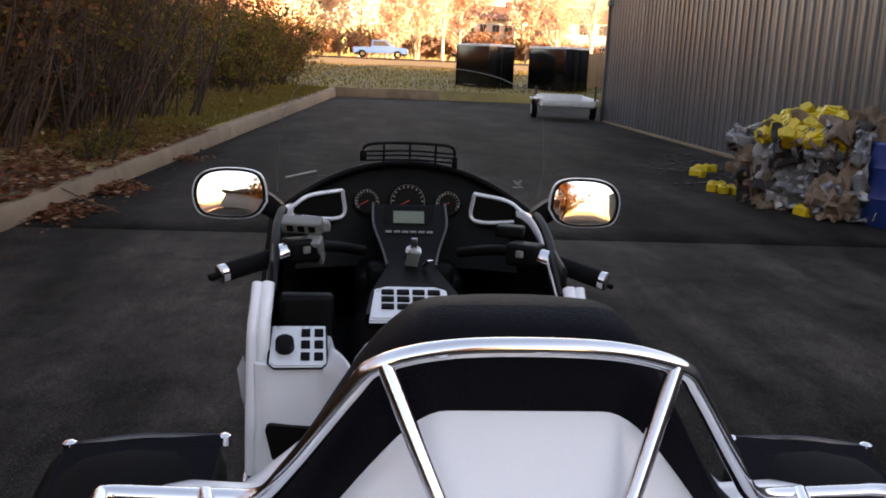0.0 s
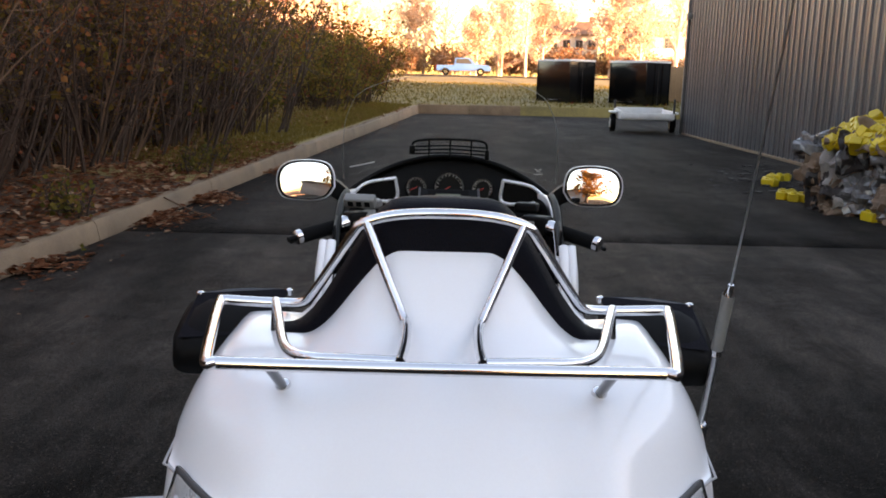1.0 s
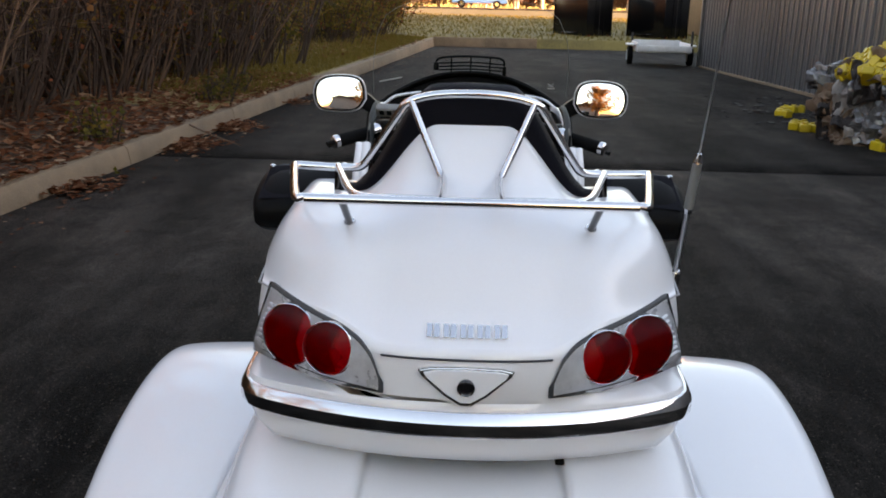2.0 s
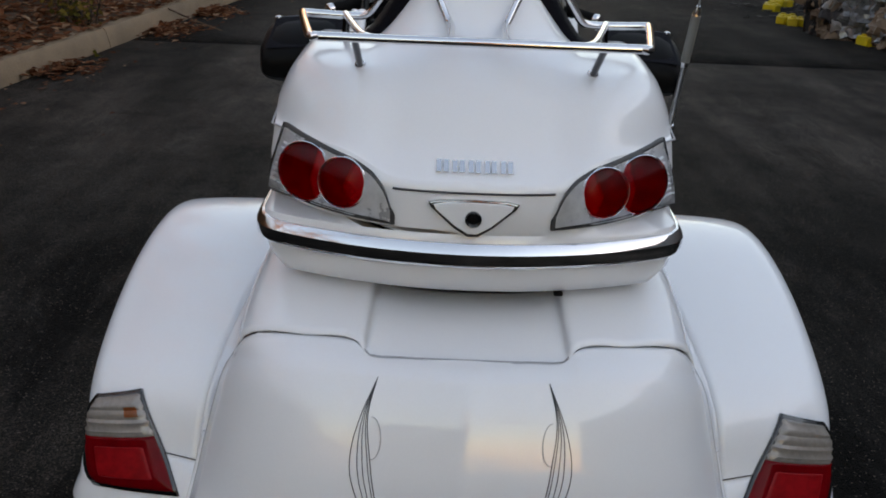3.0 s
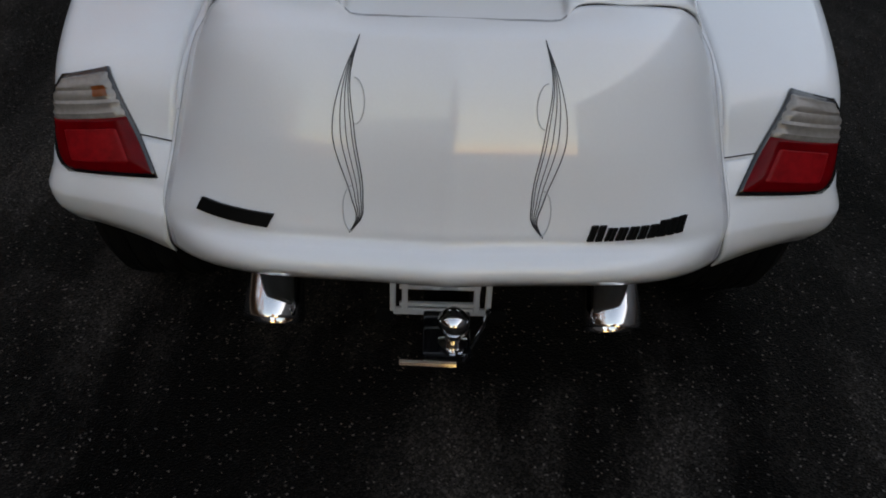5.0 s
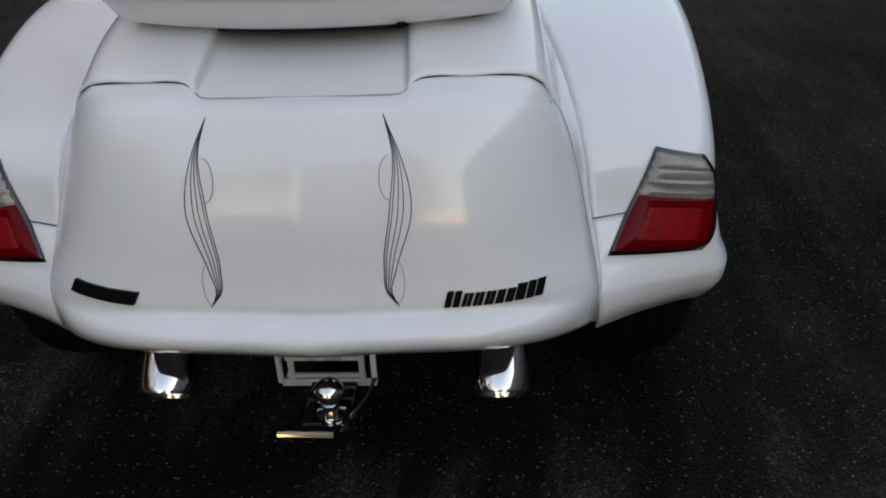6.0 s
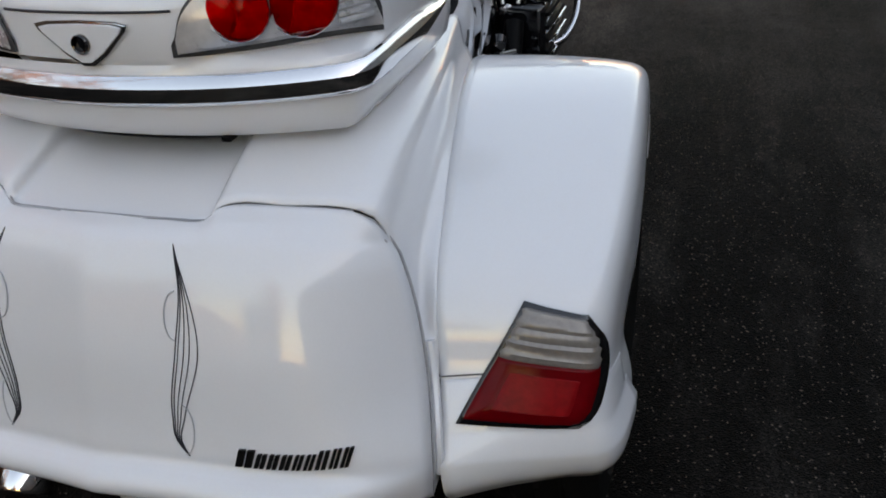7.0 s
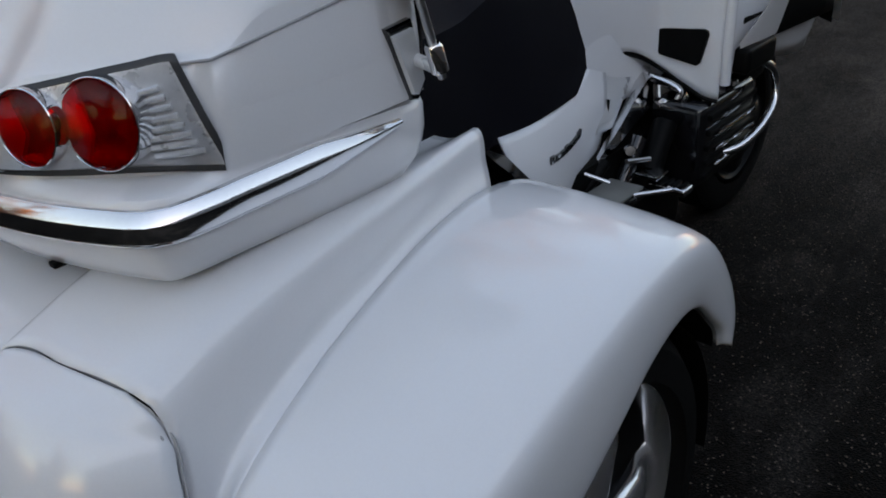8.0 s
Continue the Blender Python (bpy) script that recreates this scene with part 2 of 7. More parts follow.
# far hedge leaves, lightened for the haze as well
LEAF_RUST = leaf_mat("haze_paled_rust_leaves", [(0.0, (0.24, 0.125, 0.065)), (0.6, (0.36, 0.20, 0.11)), (1.0, (0.48, 0.31, 0.19))])
LEAF_ORANGE = leaf_mat("orange_tree_leaves", [(0.0, (0.14, 0.055, 0.014)), (0.6, (0.27, 0.115, 0.03)), (1.0, (0.38, 0.19, 0.055))])
LITTER = leaf_mat("fallen_leaves", [(0.0, (0.07, 0.024, 0.011)), (0.5, (0.17, 0.058, 0.026)), (0.85, (0.24, 0.105, 0.055)), (1.0, (0.40, 0.27, 0.18))])
GRASS = leaf_mat("grass_blades", [(0.0, (0.10, 0.075, 0.015)), (0.6, (0.15, 0.11, 0.024)), (1.0, (0.20, 0.14, 0.038))])


# ---- mesh helpers ----
def spl(t, xs, ys):
    """A smooth curve through a few keys."""
    xs, ys = np.asarray(xs, float), np.asarray(ys, float)
    t = min(max(float(t), xs[0]), xs[-1])
    k = int(min(max(np.searchsorted(xs, t) - 1, 0), len(xs) - 2))
    g = np.gradient(ys, xs)
    h = xs[k + 1] - xs[k]
    s = (t - xs[k]) / h
    return float((2 * s**3 - 3 * s**2 + 1) * ys[k] + (s**3 - 2 * s**2 + s) * h * g[k] + (-2 * s**3 + 3 * s**2) * ys[k + 1] + (s**3 - s**2) * h * g[k + 1])


def path_points(pts, n=6):
    """Catmull-Rom through a few points."""
    p = [Vector(q) for q in pts]
    p = [2 * p[0] - p[1], *p, 2 * p[-1] - p[-2]]
    out = []
    for i in range(1, len(p) - 2):
        for j in range(n):
            s = j / n
            out.append(0.5 * (2 * p[i] + (p[i + 1] - p[i - 1]) * s + (2 * p[i - 1] - 5 * p[i] + 4 * p[i + 1] - p[i + 2]) * s * s + (3 * p[i] - p[i - 1] - 3 * p[i + 1] + p[i + 2]) * s**3))
    return out + [p[-2]]


def finish(bm, angle=38):
    bm.normal_update()
    for f in bm.faces:
        f.smooth = True
    for e in bm.edges:
        if len(e.link_faces) == 2 and e.calc_face_angle(0) > radians(angle):
            e.smooth = False
    return bm


def part(name, bm, material, parent=None, label="", sharp=38):
    """Links a bmesh as one mesh object, under a thing or a part."""
    me = bpy.data.meshes.new(name)
    finish(bm, sharp).to_mesh(me)
    bm.free()
    me.materials.append(material)
    ob = new(name, me)
    if parent is not None:
        ob.parent = parent
        ob.matrix_parent_inverse = Matrix.Translation(-Vector(parent.location)) if parent.type == "EMPTY" else Matrix()
    return tagged(ob, label)


def thing(name, at, label, category, group="", kind=""):
    ob = new(name)
    ob.location, ob.empty_display_size = at, 0.1
    return tagged(ob, label, category, group, kind)


def bridge(bm, a, b, closed):
    n = len(a)
    for i in range(n if closed else n - 1):
        bm.faces.new((a[i], a[(i + 1) % n], b[(i + 1) % n], b[i]))


def loft(rings, closed=True, caps=True, bm=None):
    bm = bm or bmesh.new()
    rows = [[bm.verts.new(p) for p in r] for r in rings]
    for a, b in zip(rows, rows[1:]):
        bridge(bm, a, b, closed)
    if caps and closed:
        bm.faces.new(rows[0][::-1])
        bm.faces.new(rows[-1])
    bmesh.ops.recalc_face_normals(bm, faces=bm.faces[:])
    return bm


def sheet(f, nu, nv, bm=None):
    """A surface f(u, v), u and v from 0 to 1."""
    return loft([[f(i / nu, j / nv) for i in range(nu + 1)] for j in range(nv + 1)], False, False, bm)


def tube(pts, r, seg=10, bm=None, taper=None):
    """A round bar along points; taper: radius at the end."""
    pts = [Vector(p) for p in pts]
    rings, up = [], None
    for i, p in enumerate(pts):
        d = (pts[min(i + 1, len(pts) - 1)] - pts[max(i - 1, 0)]).normalized()
        if up is None:
            up = d.orthogonal().normalized()
        up = (up - d * up.dot(d)).normalized()
        side = d.cross(up)
        k = r if taper is None else r + (taper - r) * i / max(1, len(pts) - 1)
        rings.append([p + (up * math.cos(a) + side * math.sin(a)) * k for a in (2 * math.pi * j / seg for j in range(seg))])
    return loft(rings, True, True, bm)


def block(lo, hi, bevel=0.0, seg=2, bm=None, m=None):
    b = bmesh.new()
    bmesh.ops.create_cube(b, size=1.0)
    lo, hi = Vector(lo), Vector(hi)
    for v in b.verts:
        v.co = Vector((lo[i] + (v.co[i] + 0.5) * (hi[i] - lo[i]) for i in range(3)))
    if bevel:
        bmesh.ops.bevel(b, geom=b.edges[:], offset=bevel, segments=seg, affect="EDGES", profile=0.6)
    if m is not None:
        bmesh.ops.transform(b, matrix=m, verts=b.verts[:])
    if bm is None:
        return b
    vs = [bm.verts.new(v.co) for v in b.verts]
    b.verts.index_update()
    for f in b.faces:
        bm.faces.new([vs[v.index] for v in f.verts])
    b.free()
    return bm


def spun(profile, axis_point, axis, seg=32, bm=None, caps=True):
    """A turned shape: profile rows (distance along the axis, radius)."""
    axis = Vector(axis).normalized()
    u = axis.orthogonal().normalized()
    w = axis.cross(u)
    rings = [[Vector(axis_point) + axis * d + (u * math.cos(a) + w * math.sin(a)) * max(r, 1e-4) for a in (2 * math.pi * j / seg for j in range(seg))] for d, r in profile]
    return loft(rings, True, caps, bm)


def prism(outline, depth, frame_m, bevel=0.0, bm=None):
    """A plate: an outline (x, y) pulled up by depth, set by a matrix."""
    b = bmesh.new()
    lo = [b.verts.new((x, y, 0)) for x, y in outline]
    hi = [b.verts.new((x, y, depth)) for x, y in outline]
    b.faces.new(lo[::-1])
    top = b.faces.new(hi)
    bridge(b, lo, hi, True)
    bmesh.ops.recalc_face_normals(b, faces=b.faces[:])
    if bevel:
        bmesh.ops.bevel(b, geom=list(top.edges), offset=bevel, segments=2, affect="EDGES")
    bmesh.ops.transform(b, matrix=frame_m, verts=b.verts[:])
    if bm is None:
        return b
    vs = [bm.verts.new(v.co) for v in b.verts]
    b.verts.index_update()
    for f in b.faces:
        bm.faces.new([vs[v.index] for v in f.verts])
    b.free()
    return bm


def facing(at, normal, up=(0, 0, 1)):
    """A matrix whose z axis is the normal and whose y axis is nearest to up."""
    z = Vector(normal).normalized()
    x = Vector(up).cross(z).normalized()
    y = z.cross(x)
    return Matrix.Translation(at) @ Matrix((x, y, z)).transposed().to_4x4()


def ring_outline(w, h, n=24, p=2.6):
    return [(w * math.copysign(abs(math.cos(a)) ** (2 / p), math.cos(a)), h * math.copysign(abs(math.sin(a)) ** (2 / p), math.sin(a))) for a in (2 * math.pi * i / n for i in range(n))]


def thicken(ob, t, offset=-1.0):
    s = ob.modifiers.new("thickness", "SOLIDIFY")
    s.thickness, s.offset = t, offset
    return ob


def raw(name, verts, faces, material, parent=None, label=""):
    me = bpy.data.meshes.new(name)
    me.from_pydata(verts, [], faces)
    me.materials.append(material)
    ob = new(name, me)
    if parent is not None:
        ob.parent = parent
        ob.matrix_parent_inverse = Matrix.Translation(-Vector(parent.location)) if parent.type == "EMPTY" else Matrix()
    return tagged(ob, label)


# ---- the setting ----
def kerb_x(y):
    return -3.2 + 0.052 * (y - 5.0)


def kerb_h(y):
    return 0.17 + 0.006 * max(0.0, y - 6.0)


LOT_END = 37.5      # the lot ends here against the lawn


def land(x, y):
    """Height of the earth and lawn."""
    u = x - kerb_x(y)
    rough = 0.05 * noise.noise((x * 0.35, y * 0.35, 0.0)) + 0.02 * noise.noise((x * 1.7, y * 1.7, 3.0))
    far = max(0.0, y - LOT_END)
    lawn = 0.36 + 2.1 * (1 - math.exp(-far / 42.0)) + 0.6 * rough
    bank = kerb_h(min(y, LOT_END)) + 0.02 + 0.055 * max(0.0, -u - 0.4) + rough * min(1.0, max(0.0, -u * 0.6))
    # added hill off to the left, hidden by trees, blocks low light
    fade = min(1.0, max(0.0, (62.0 - y) / 20.0)) * min(1.0, max(0.0, (y + 70.0) / 30.0))
    q = min(1.0, max(0.0, (-u - 6.0) / 30.0))
    bank += 12.5 * q * q * (3 - 2 * q) * fade
    if y >= LOT_END:
        return max(lawn, bank if u < 0 else 0) if u < 3.0 else lawn
    if u < -0.12:
        return bank
    return -0.25


def axis_steps(parts):
    out = []
    for a, b, n in parts:
        out += [a + (b - a) * i / n for i in range(n)]
    return out + [parts[-1][1]]


us = axis_steps([(-900, -60, 10), (-60, -14, 16), (-14, -0.3, 44), (-0.3, -0.1, 2), (-0.1, 0.0, 1), (0.0, 16, 12), (16, 80, 14), (80, 900, 10)])
vs = axis_steps([(-900, -40, 10), (-40, 0, 16), (0, 37.4, 64), (37.4, 37.5, 1), (37.5, 90, 44), (90, 300, 24), (300, 2500, 10)])
verts = [(kerb_x(max(-40, min(y, 60))) + u, y, land(kerb_x(max(-40, min(y, 60))) + u, y) if max(-40, min(y, 60)) == y else land(kerb_x(60 if y > 0 else -40) + u, y)) for y in vs for u in us]
nu = len(us)
faces = [(j * nu + i, j * nu + i + 1, (j + 1) * nu + i + 1, (j + 1) * nu + i) for j in range(len(vs) - 1) for i in range(nu - 1)]
ground = raw("ground", verts, faces, GRASS_GROUND)
ground.data.materials.append(LITTER_GROUND)
for p in ground.data.polygons:
    p.use_smooth = True
    c = p.center
    u = c.x - kerb_x(c.y)
    edge = 1.5 + 1.2 * noise.noise((c.x * 0.5, c.y * 0.4, 9.0)) + max(0.0, c.y - 9.0) * 0.16
    if u < -0.1 and c.y < 60 and (c.y < 9.5 or -u > edge):
        p.material_index = 1
tagged(ground, "dull autumn lawn and leaf-covered bank reaching the horizon", "ground", kind="structure")

# paving: old surface near, darker new surface beyond a straight joint
JOINT = 7.22


def paving(name, y0, y1, z, material, label):
    bm = bmesh.new()
    rows = []
    n = 48
    for j in range(n + 1):
        y = y0 + (y1 - y0) * j / n
        xs = [kerb_x(y) + 0.02, -2, 0, 2, 4, 6, 12, 40, 60]
        rows.append([(x, y, z + 0.006 * noise.noise((x * 0.3, y * 0.3, 5.0)) * min(1.0, abs(y - JOINT) / 5.0)) for x in xs])
    loft(rows, False, False, bm)
    for f in bm.faces:
        if f.normal.z < 0:
            f.normal_flip()
    ob = part(name, bm, material)
    return thicken(tagged(ob, label, "pavement", kind="structure"), 0.2)


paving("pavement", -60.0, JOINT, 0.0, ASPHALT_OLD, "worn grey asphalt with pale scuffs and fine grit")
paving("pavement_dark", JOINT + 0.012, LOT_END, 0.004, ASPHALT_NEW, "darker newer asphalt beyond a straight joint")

# kerb in cast lengths
kerb = thing("kerb", (kerb_x(10), 10, 0), "weathered tan concrete kerb beside the asphalt", "kerb", kind="structure")
for k in range(18):
    y0, y1 = -18.0 + k * 3.09, -18.0 + (k + 1) * 3.09 - 0.012
    rings = []
    for j in range(5):
        y = y0 + (y1 - y0) * j / 4
        h, x = kerb_h(y), kerb_x(y)
        w = 0.012 * noise.noise((y * 1.3, 0, 1.0))
        rings.append([(x + 0.035, y, -0.1), (x + 0.03 + w, y, 0.02), (x + 0.005 + w, y, h - 0.03), (x - 0.02 + w, y, h), (x - 0.16, y, h + 0.008), (x - 0.18, y, h - 0.02), (x - 0.18, y, -0.1)])
    part("kerb_length", loft(rings), CONCRETE, kerb)
end_kerb = thing("end_kerb", (1.0, LOT_END, 0), "weathered concrete kerb along the end of the lot", "kerb", kind="structure")
for k in range(2):
    x0, x1 = -1.55 + k * 2.25, -1.55 + (k + 1) * 2.25 - 0.015
    part("kerb_length", block((x0, LOT_END - 0.1 + 0.02 * k, -0.1), (x1, LOT_END + 0.12, 0.40 + 0.015 * k), 0.03), CONCRETE, end_kerb)

# the metal-clad building
# near end carried on unseen to y -18 to block the low sun
WALL_A, WALL_B = Vector((6.95, 25.75, 0)), Vector((5.769, -18.0, 0))
wall_dir = (WALL_B - WALL_A).normalized()
wall_out = Vector((-abs(wall_dir.y), wall_dir.x * (1 if wall_dir.y < 0 else -1), 0)).normalized()
if wall_out.x > 0:
    wall_out = -wall_out
wall_len, WALL_H = (WALL_B - WALL_A).length, 4.52
back = -wall_out * 24.0
core = bmesh.new()
ring0 = [WALL_A - wall_out * 0.05, WALL_B - wall_out * 0.05, WALL_B + back, WALL_A + back]
loft([[p + Vector((0, 0, z)) for p in ring0] for z in (-0.1, WALL_H)], True, True, core)
building = part("wall_east", core, CLADDING)
tagged(building, "long grey building clad in ribbed metal sheet, run on unseen to block the sun", "building", kind="structure")
# unseen block, added to keep the sun off the trailers and lawn
part("rear_wing", block((15.0, 26.5, -0.1), (30.0, 47.0, WALL_H), 0.05), CLADDING, building, "added unseen block that shades the trailers")
SHEET_W = 0.92
ribbed = None
for k in range(int(wall_len / SHEET_W)):
    a = WALL_A + wall_dir * (k * SHEET_W)
    if ribbed is None:
        pts = []
        nrib = 3
        for i in range(nrib):
            s = i * SHEET_W / nrib
            w = SHEET_W / nrib
            pts += [(s, 0.0), (s + w * 0.30, 0.0), (s + w * 0.33, 0.007), (s + w * 0.37, 0.0), (s + w * 0.70, 0.0), (s + w * 0.76, 0.030), (s + w * 0.88, 0.030), (s + w * 0.94, 0.0)]
        pts.append((SHEET_W - 0.003, 0.0))
        bm = loft([[(wall_dir * s + wall_out * (d + 0.004) + Vector((0, 0, z))) for s, d in pts] for z in (0.06, WALL_H + 0.03)], False, False)
        ob = part("cladding_panel", bm, CLADDING, building, sharp=20)
        ob.location = a
        ribbed = ob.data
    else:
        ob = new("cladding_panel", ribbed)
        ob.parent, ob.location = building, a
part("corner_trim", block((-0.06, -0.06, 0.0), (0.06, 0.06, WALL_H + 0.05), 0.01, m=Matrix.Translation(WALL_A + wall_out * 0.03)), CLADDING, building, "folded grey corner flashing")
part("eaves_trim", loft([[WALL_A + wall_out * o + wall_dir * d + Vector((0, 0, z)) for o, z in ((0.06, WALL_H - 0.10), (0.065, WALL_H + 0.06), (-0.1, WALL_H + 0.06), (-0.1, WALL_H - 0.10))] for d in (-0.05, wall_len)]), GLOSS_BLACK, building, "dark eaves trim")
part("base_strip", loft([[WALL_A + wall_out * o + wall_dir * d + Vector((0, 0, z)) for o, z in ((0.045, -0.05), (0.05, 0.05), (0.0, 0.07), (0.0, -0.05))] for d in (0.0, wall_len)]), CONCRETE, building, "dirty concrete footing")
bm = block((-0.1, -0.16, 3.36), (0.1, 0.0, 3.52), 0.02, m=Matrix.Translation(WALL_A + Vector((-0.08, -0.15, 0))))
tube([WALL_A + Vector((0, -0.1, 3.42)), WALL_A + Vector((-0.1, -0.15, 3.44))], 0.03, 8, bm)
tagged(part("wall_lamp", bm, CASE_GREY), "small grey floodlight on the building corner", "lamp")


# ---- the trike ----
MIRROR_UP, MIRROR_IN = {1: 0.13, -1: 0.125}, {1: 0.06, -1: 0.0}
trike = thing("trike", (0.0, 0.9, 0.0), "pearl white touring motorcycle trike with chrome rack, parked on asphalt", "motorcycle")
STATIONS = list(range(13))
# fender lines, from the front tip over the top to the foot of the rear
IN_X = [0.36, 0.35, 0.34, 0.33, 0.326, 0.345, 0.37, 0.398, 0.42, 0.432, 0.438, 0.44, 0.44]
IN_Y = [0.84, 0.83, 0.80, 0.72, 0.60, 0.46, 0.32, 0.165, 0.034, -0.010, -0.050, -0.064, -0.04]
IN_Z = [0.44, 0.51, 0.60, 0.68, 0.713, 0.714, 0.694, 0.652, 0.582, 0.478, 0.405, 0.345, 0.298]
CR_Y = [0.82, 0.815, 0.775, 0.70, 0.60, 0.475, 0.335, 0.185, 0.066, 0.024, -0.002, 0.006, 0.040]
CR_Z = [0.435, 0.51, 0.60, 0.682, 0.716, 0.714, 0.684, 0.630, 0.570, 0.478, 0.405, 0.345, 0.298]
AR_Y = [0.765, 0.752, 0.712, 0.655, 0.585, 0.495, 0.402, 0.315, 0.245, 0.205, 0.20, 0.205, 0.21]
OUT_X = [0.632, 0.634, 0.636, 0.638, 0.642, 0.648, 0.654, 0.655, 0.650, 0.650, 0.660, 0.666, 0.658]
AR_Z = [0.475, 0.51, 0.552, 0.602, 0.620, 0.604, 0.558, 0.505, 0.455, 0.43, 0.39, 0.345, 0.305]


def fender_rib(t):
    """The cross line of the right fender at the place t along it."""
    i = Vector((spl(t, STATIONS, IN_X), spl(t, STATIONS, IN_Y), spl(t, STATIONS, IN_Z)))
    ox = spl(t, STATIONS, OUT_X)
    c = Vector((ox - 0.070, spl(t, STATIONS, CR_Y), spl(t, STATIONS, CR_Z)))
    a = Vector((ox, spl(t, STATIONS, AR_Y), spl(t, STATIONS, AR_Z)))
    m = i.lerp(c, 0.5) + Vector((0, 0, 0.004))
    s = Vector((ox - 0.017, c.y, c.z)).lerp(a, 0.14)
    d = Vector((ox, c.y, c.z)).lerp(a, 0.55)
    lip = a + Vector((-0.010, (0.52 - a.y) * 0.02, (0.31 - a.z) * 0.02))
    return path_points([i, m, c, s, d, a, lip], 6)


def fender_point(u, t):
    rib = fender_rib(t)
    k = min(max(u, 0), 1) * (len(rib) - 1)
    n = min(int(k), len(rib) - 2)
    return rib[n].lerp(rib[n + 1], k - n)


RIBS = [fender_rib(k * 0.02) for k in range(601)]


def fender_at_x(x, t):
    k = min(599.0, max(0.0, t / 0.02))
    n = int(k)
    return on_rib(RIBS[n], x).lerp(on_rib(RIBS[n + 1], x), k - n)


def on_rib(rib, x):
    for n in range(len(rib) - 1):
        if rib[n].x <= x <= rib[n + 1].x:
            return rib[n].lerp(rib[n + 1], (x - rib[n].x) / max(1e-6, rib[n + 1].x - rib[n].x))
    return max(rib, key=lambda p: p.x)


def flip(p, side):
    return Vector((p[0] * side, p[1], p[2]))


def outward(f, u, v, e=0.004):
    """Outer normal of a surface f(u, v)."""
    du, dv = f(u + e, v) - f(u - e, v), f(u, v + e) - f(u, v - e)
    return du.cross(dv).normalized()


LAMP_Q = [-0.03, 0.0, 0.15, 0.32, 0.57, 0.80, 1.0, 1.04]
LAMP_X = [0.612, 0.618, 0.634, 0.639, 0.640, 0.634, 0.616, 0.612]
LAMP_Z = [0.409, 0.412, 0.428, 0.449, 0.482, 0.518, 0.546, 0.551]
for side in (1, -1):
    bm = loft([[flip(p, side) for p in fender_rib(12 * j / 60)] for j in range(61)], False, False)
    fender = part("rear_fender", bm, PEARL, trike, "wide pearl white rear fender")
    thicken(fender, 0.005, 0.0)
    # lamp let into the fender's rear
    lampbody = None
    for nm, z0, z1 in (("lamp_rim", -0.025, 1.03), ("red_lens", 0.0, 0.568), ("clear_lens", 0.560, 1.0), ("lens_panel", 0.10, 0.47)):
        grow = 0.003 if nm == "lamp_rim" else 0.0
        rise = 0.0055 if nm == "lamp_rim" else 0.0085

        def on_lamp(u, v, z0=z0, z1=z1, grow=grow, inner=nm == "lens_panel"):
            q = z0 + (z1 - z0) * v
            left = (0.462 + 0.073 * q - grow, 0.427 + 0.140 * q)
            right = (spl(q, LAMP_Q, LAMP_X) + grow * 0.5, spl(q, LAMP_Q, LAMP_Z))
            if inner:
                u = 0.16 + 0.66 * u
            x, z = left[0] + (right[0] - left[0]) * u, left[1] + (right[1] - left[1]) * u
            lo, hi = 6.5, 11.0
            for _ in range(18):
                mid = (lo + hi) / 2
                if fender_at_x(x, mid).z > z:
                    lo = mid
                else:
                    hi = mid
            return fender_at_x(x, lo)

        n_u, n_v = 20, 14
        rows = []
        for j in range(n_v + 1):
            row = []
            for i in range(n_u + 1):
                u, v = i / n_u, j / n_v
                p = on_lamp(u, v)
                nrm = outward(on_lamp, min(max(u, 0.03), 0.9), min(max(v, 0.03), 0.97), 0.02)
                if nrm.y > 0.3 or nrm.z < -0.2:
                    nrm = -nrm
                edge = min(u, 1 - u, v * 0.6 if nm == "red_lens" else 1.0, (1 - v) * 0.6 if nm == "clear_lens" else 1.0)
                puff = (rise + (0.007 * min(1, edge / 0.12) if nm != "lamp_rim" else 0)) * (1.0 if u < 0.9 else 1.0 - 6 * (u - 0.9))
                if nm == "lens_panel":
                    puff = 0.0167 - 0.004 * max(0.0, 1 - min(u, 1 - u, v, 1 - v) / 0.06)
                if nm == "clear_lens":
                    puff += 0.0014 * math.sin(v * 56) * min(1.0, 6 * v)
                row.append(flip(p + nrm * puff, side))
            rows.append(row)
        bm = loft(rows, False, False)
        if nm == "lens_panel":
            part("lens_panel", bm, RED_PANEL, lampbody, "brighter red inner panel")
        elif nm == "lamp_rim":
            lampbody = part("rear_lamp", bm, GLOSS_BLACK, trike, "red and clear rear lamp with a black rim")
            thicken(lampbody, 0.008, 0.0)
        else:
            if nm == "clear_lens" and side < 0:
                out = Vector((side * 0.25, -0.9, 0.35)) * 0.0022
                part("amber_bulb", loft([[p + out for p in row[2:7]] for row in rows[7:11]], False, False), AMBER, lampbody, "small amber bulb behind the clear lens")
            thicken(part(nm, bm, RED_LENS if nm == "red_lens" else RIBBED_CLEAR, lampbody, "red lower lens" if nm == "red_lens" else "ribbed clear upper lens"), 0.004)
    # shut line beside the lamp
    pts = [flip(fender_at_x(x, 9.02) + Vector((0, -0.0028, 0.0022)), side) for x in (0.434, 0.445, 0.46, 0.478, 0.49)]
    part("shut_line", tube(pts, 0.0012, 5), DARK_GREY, trike)

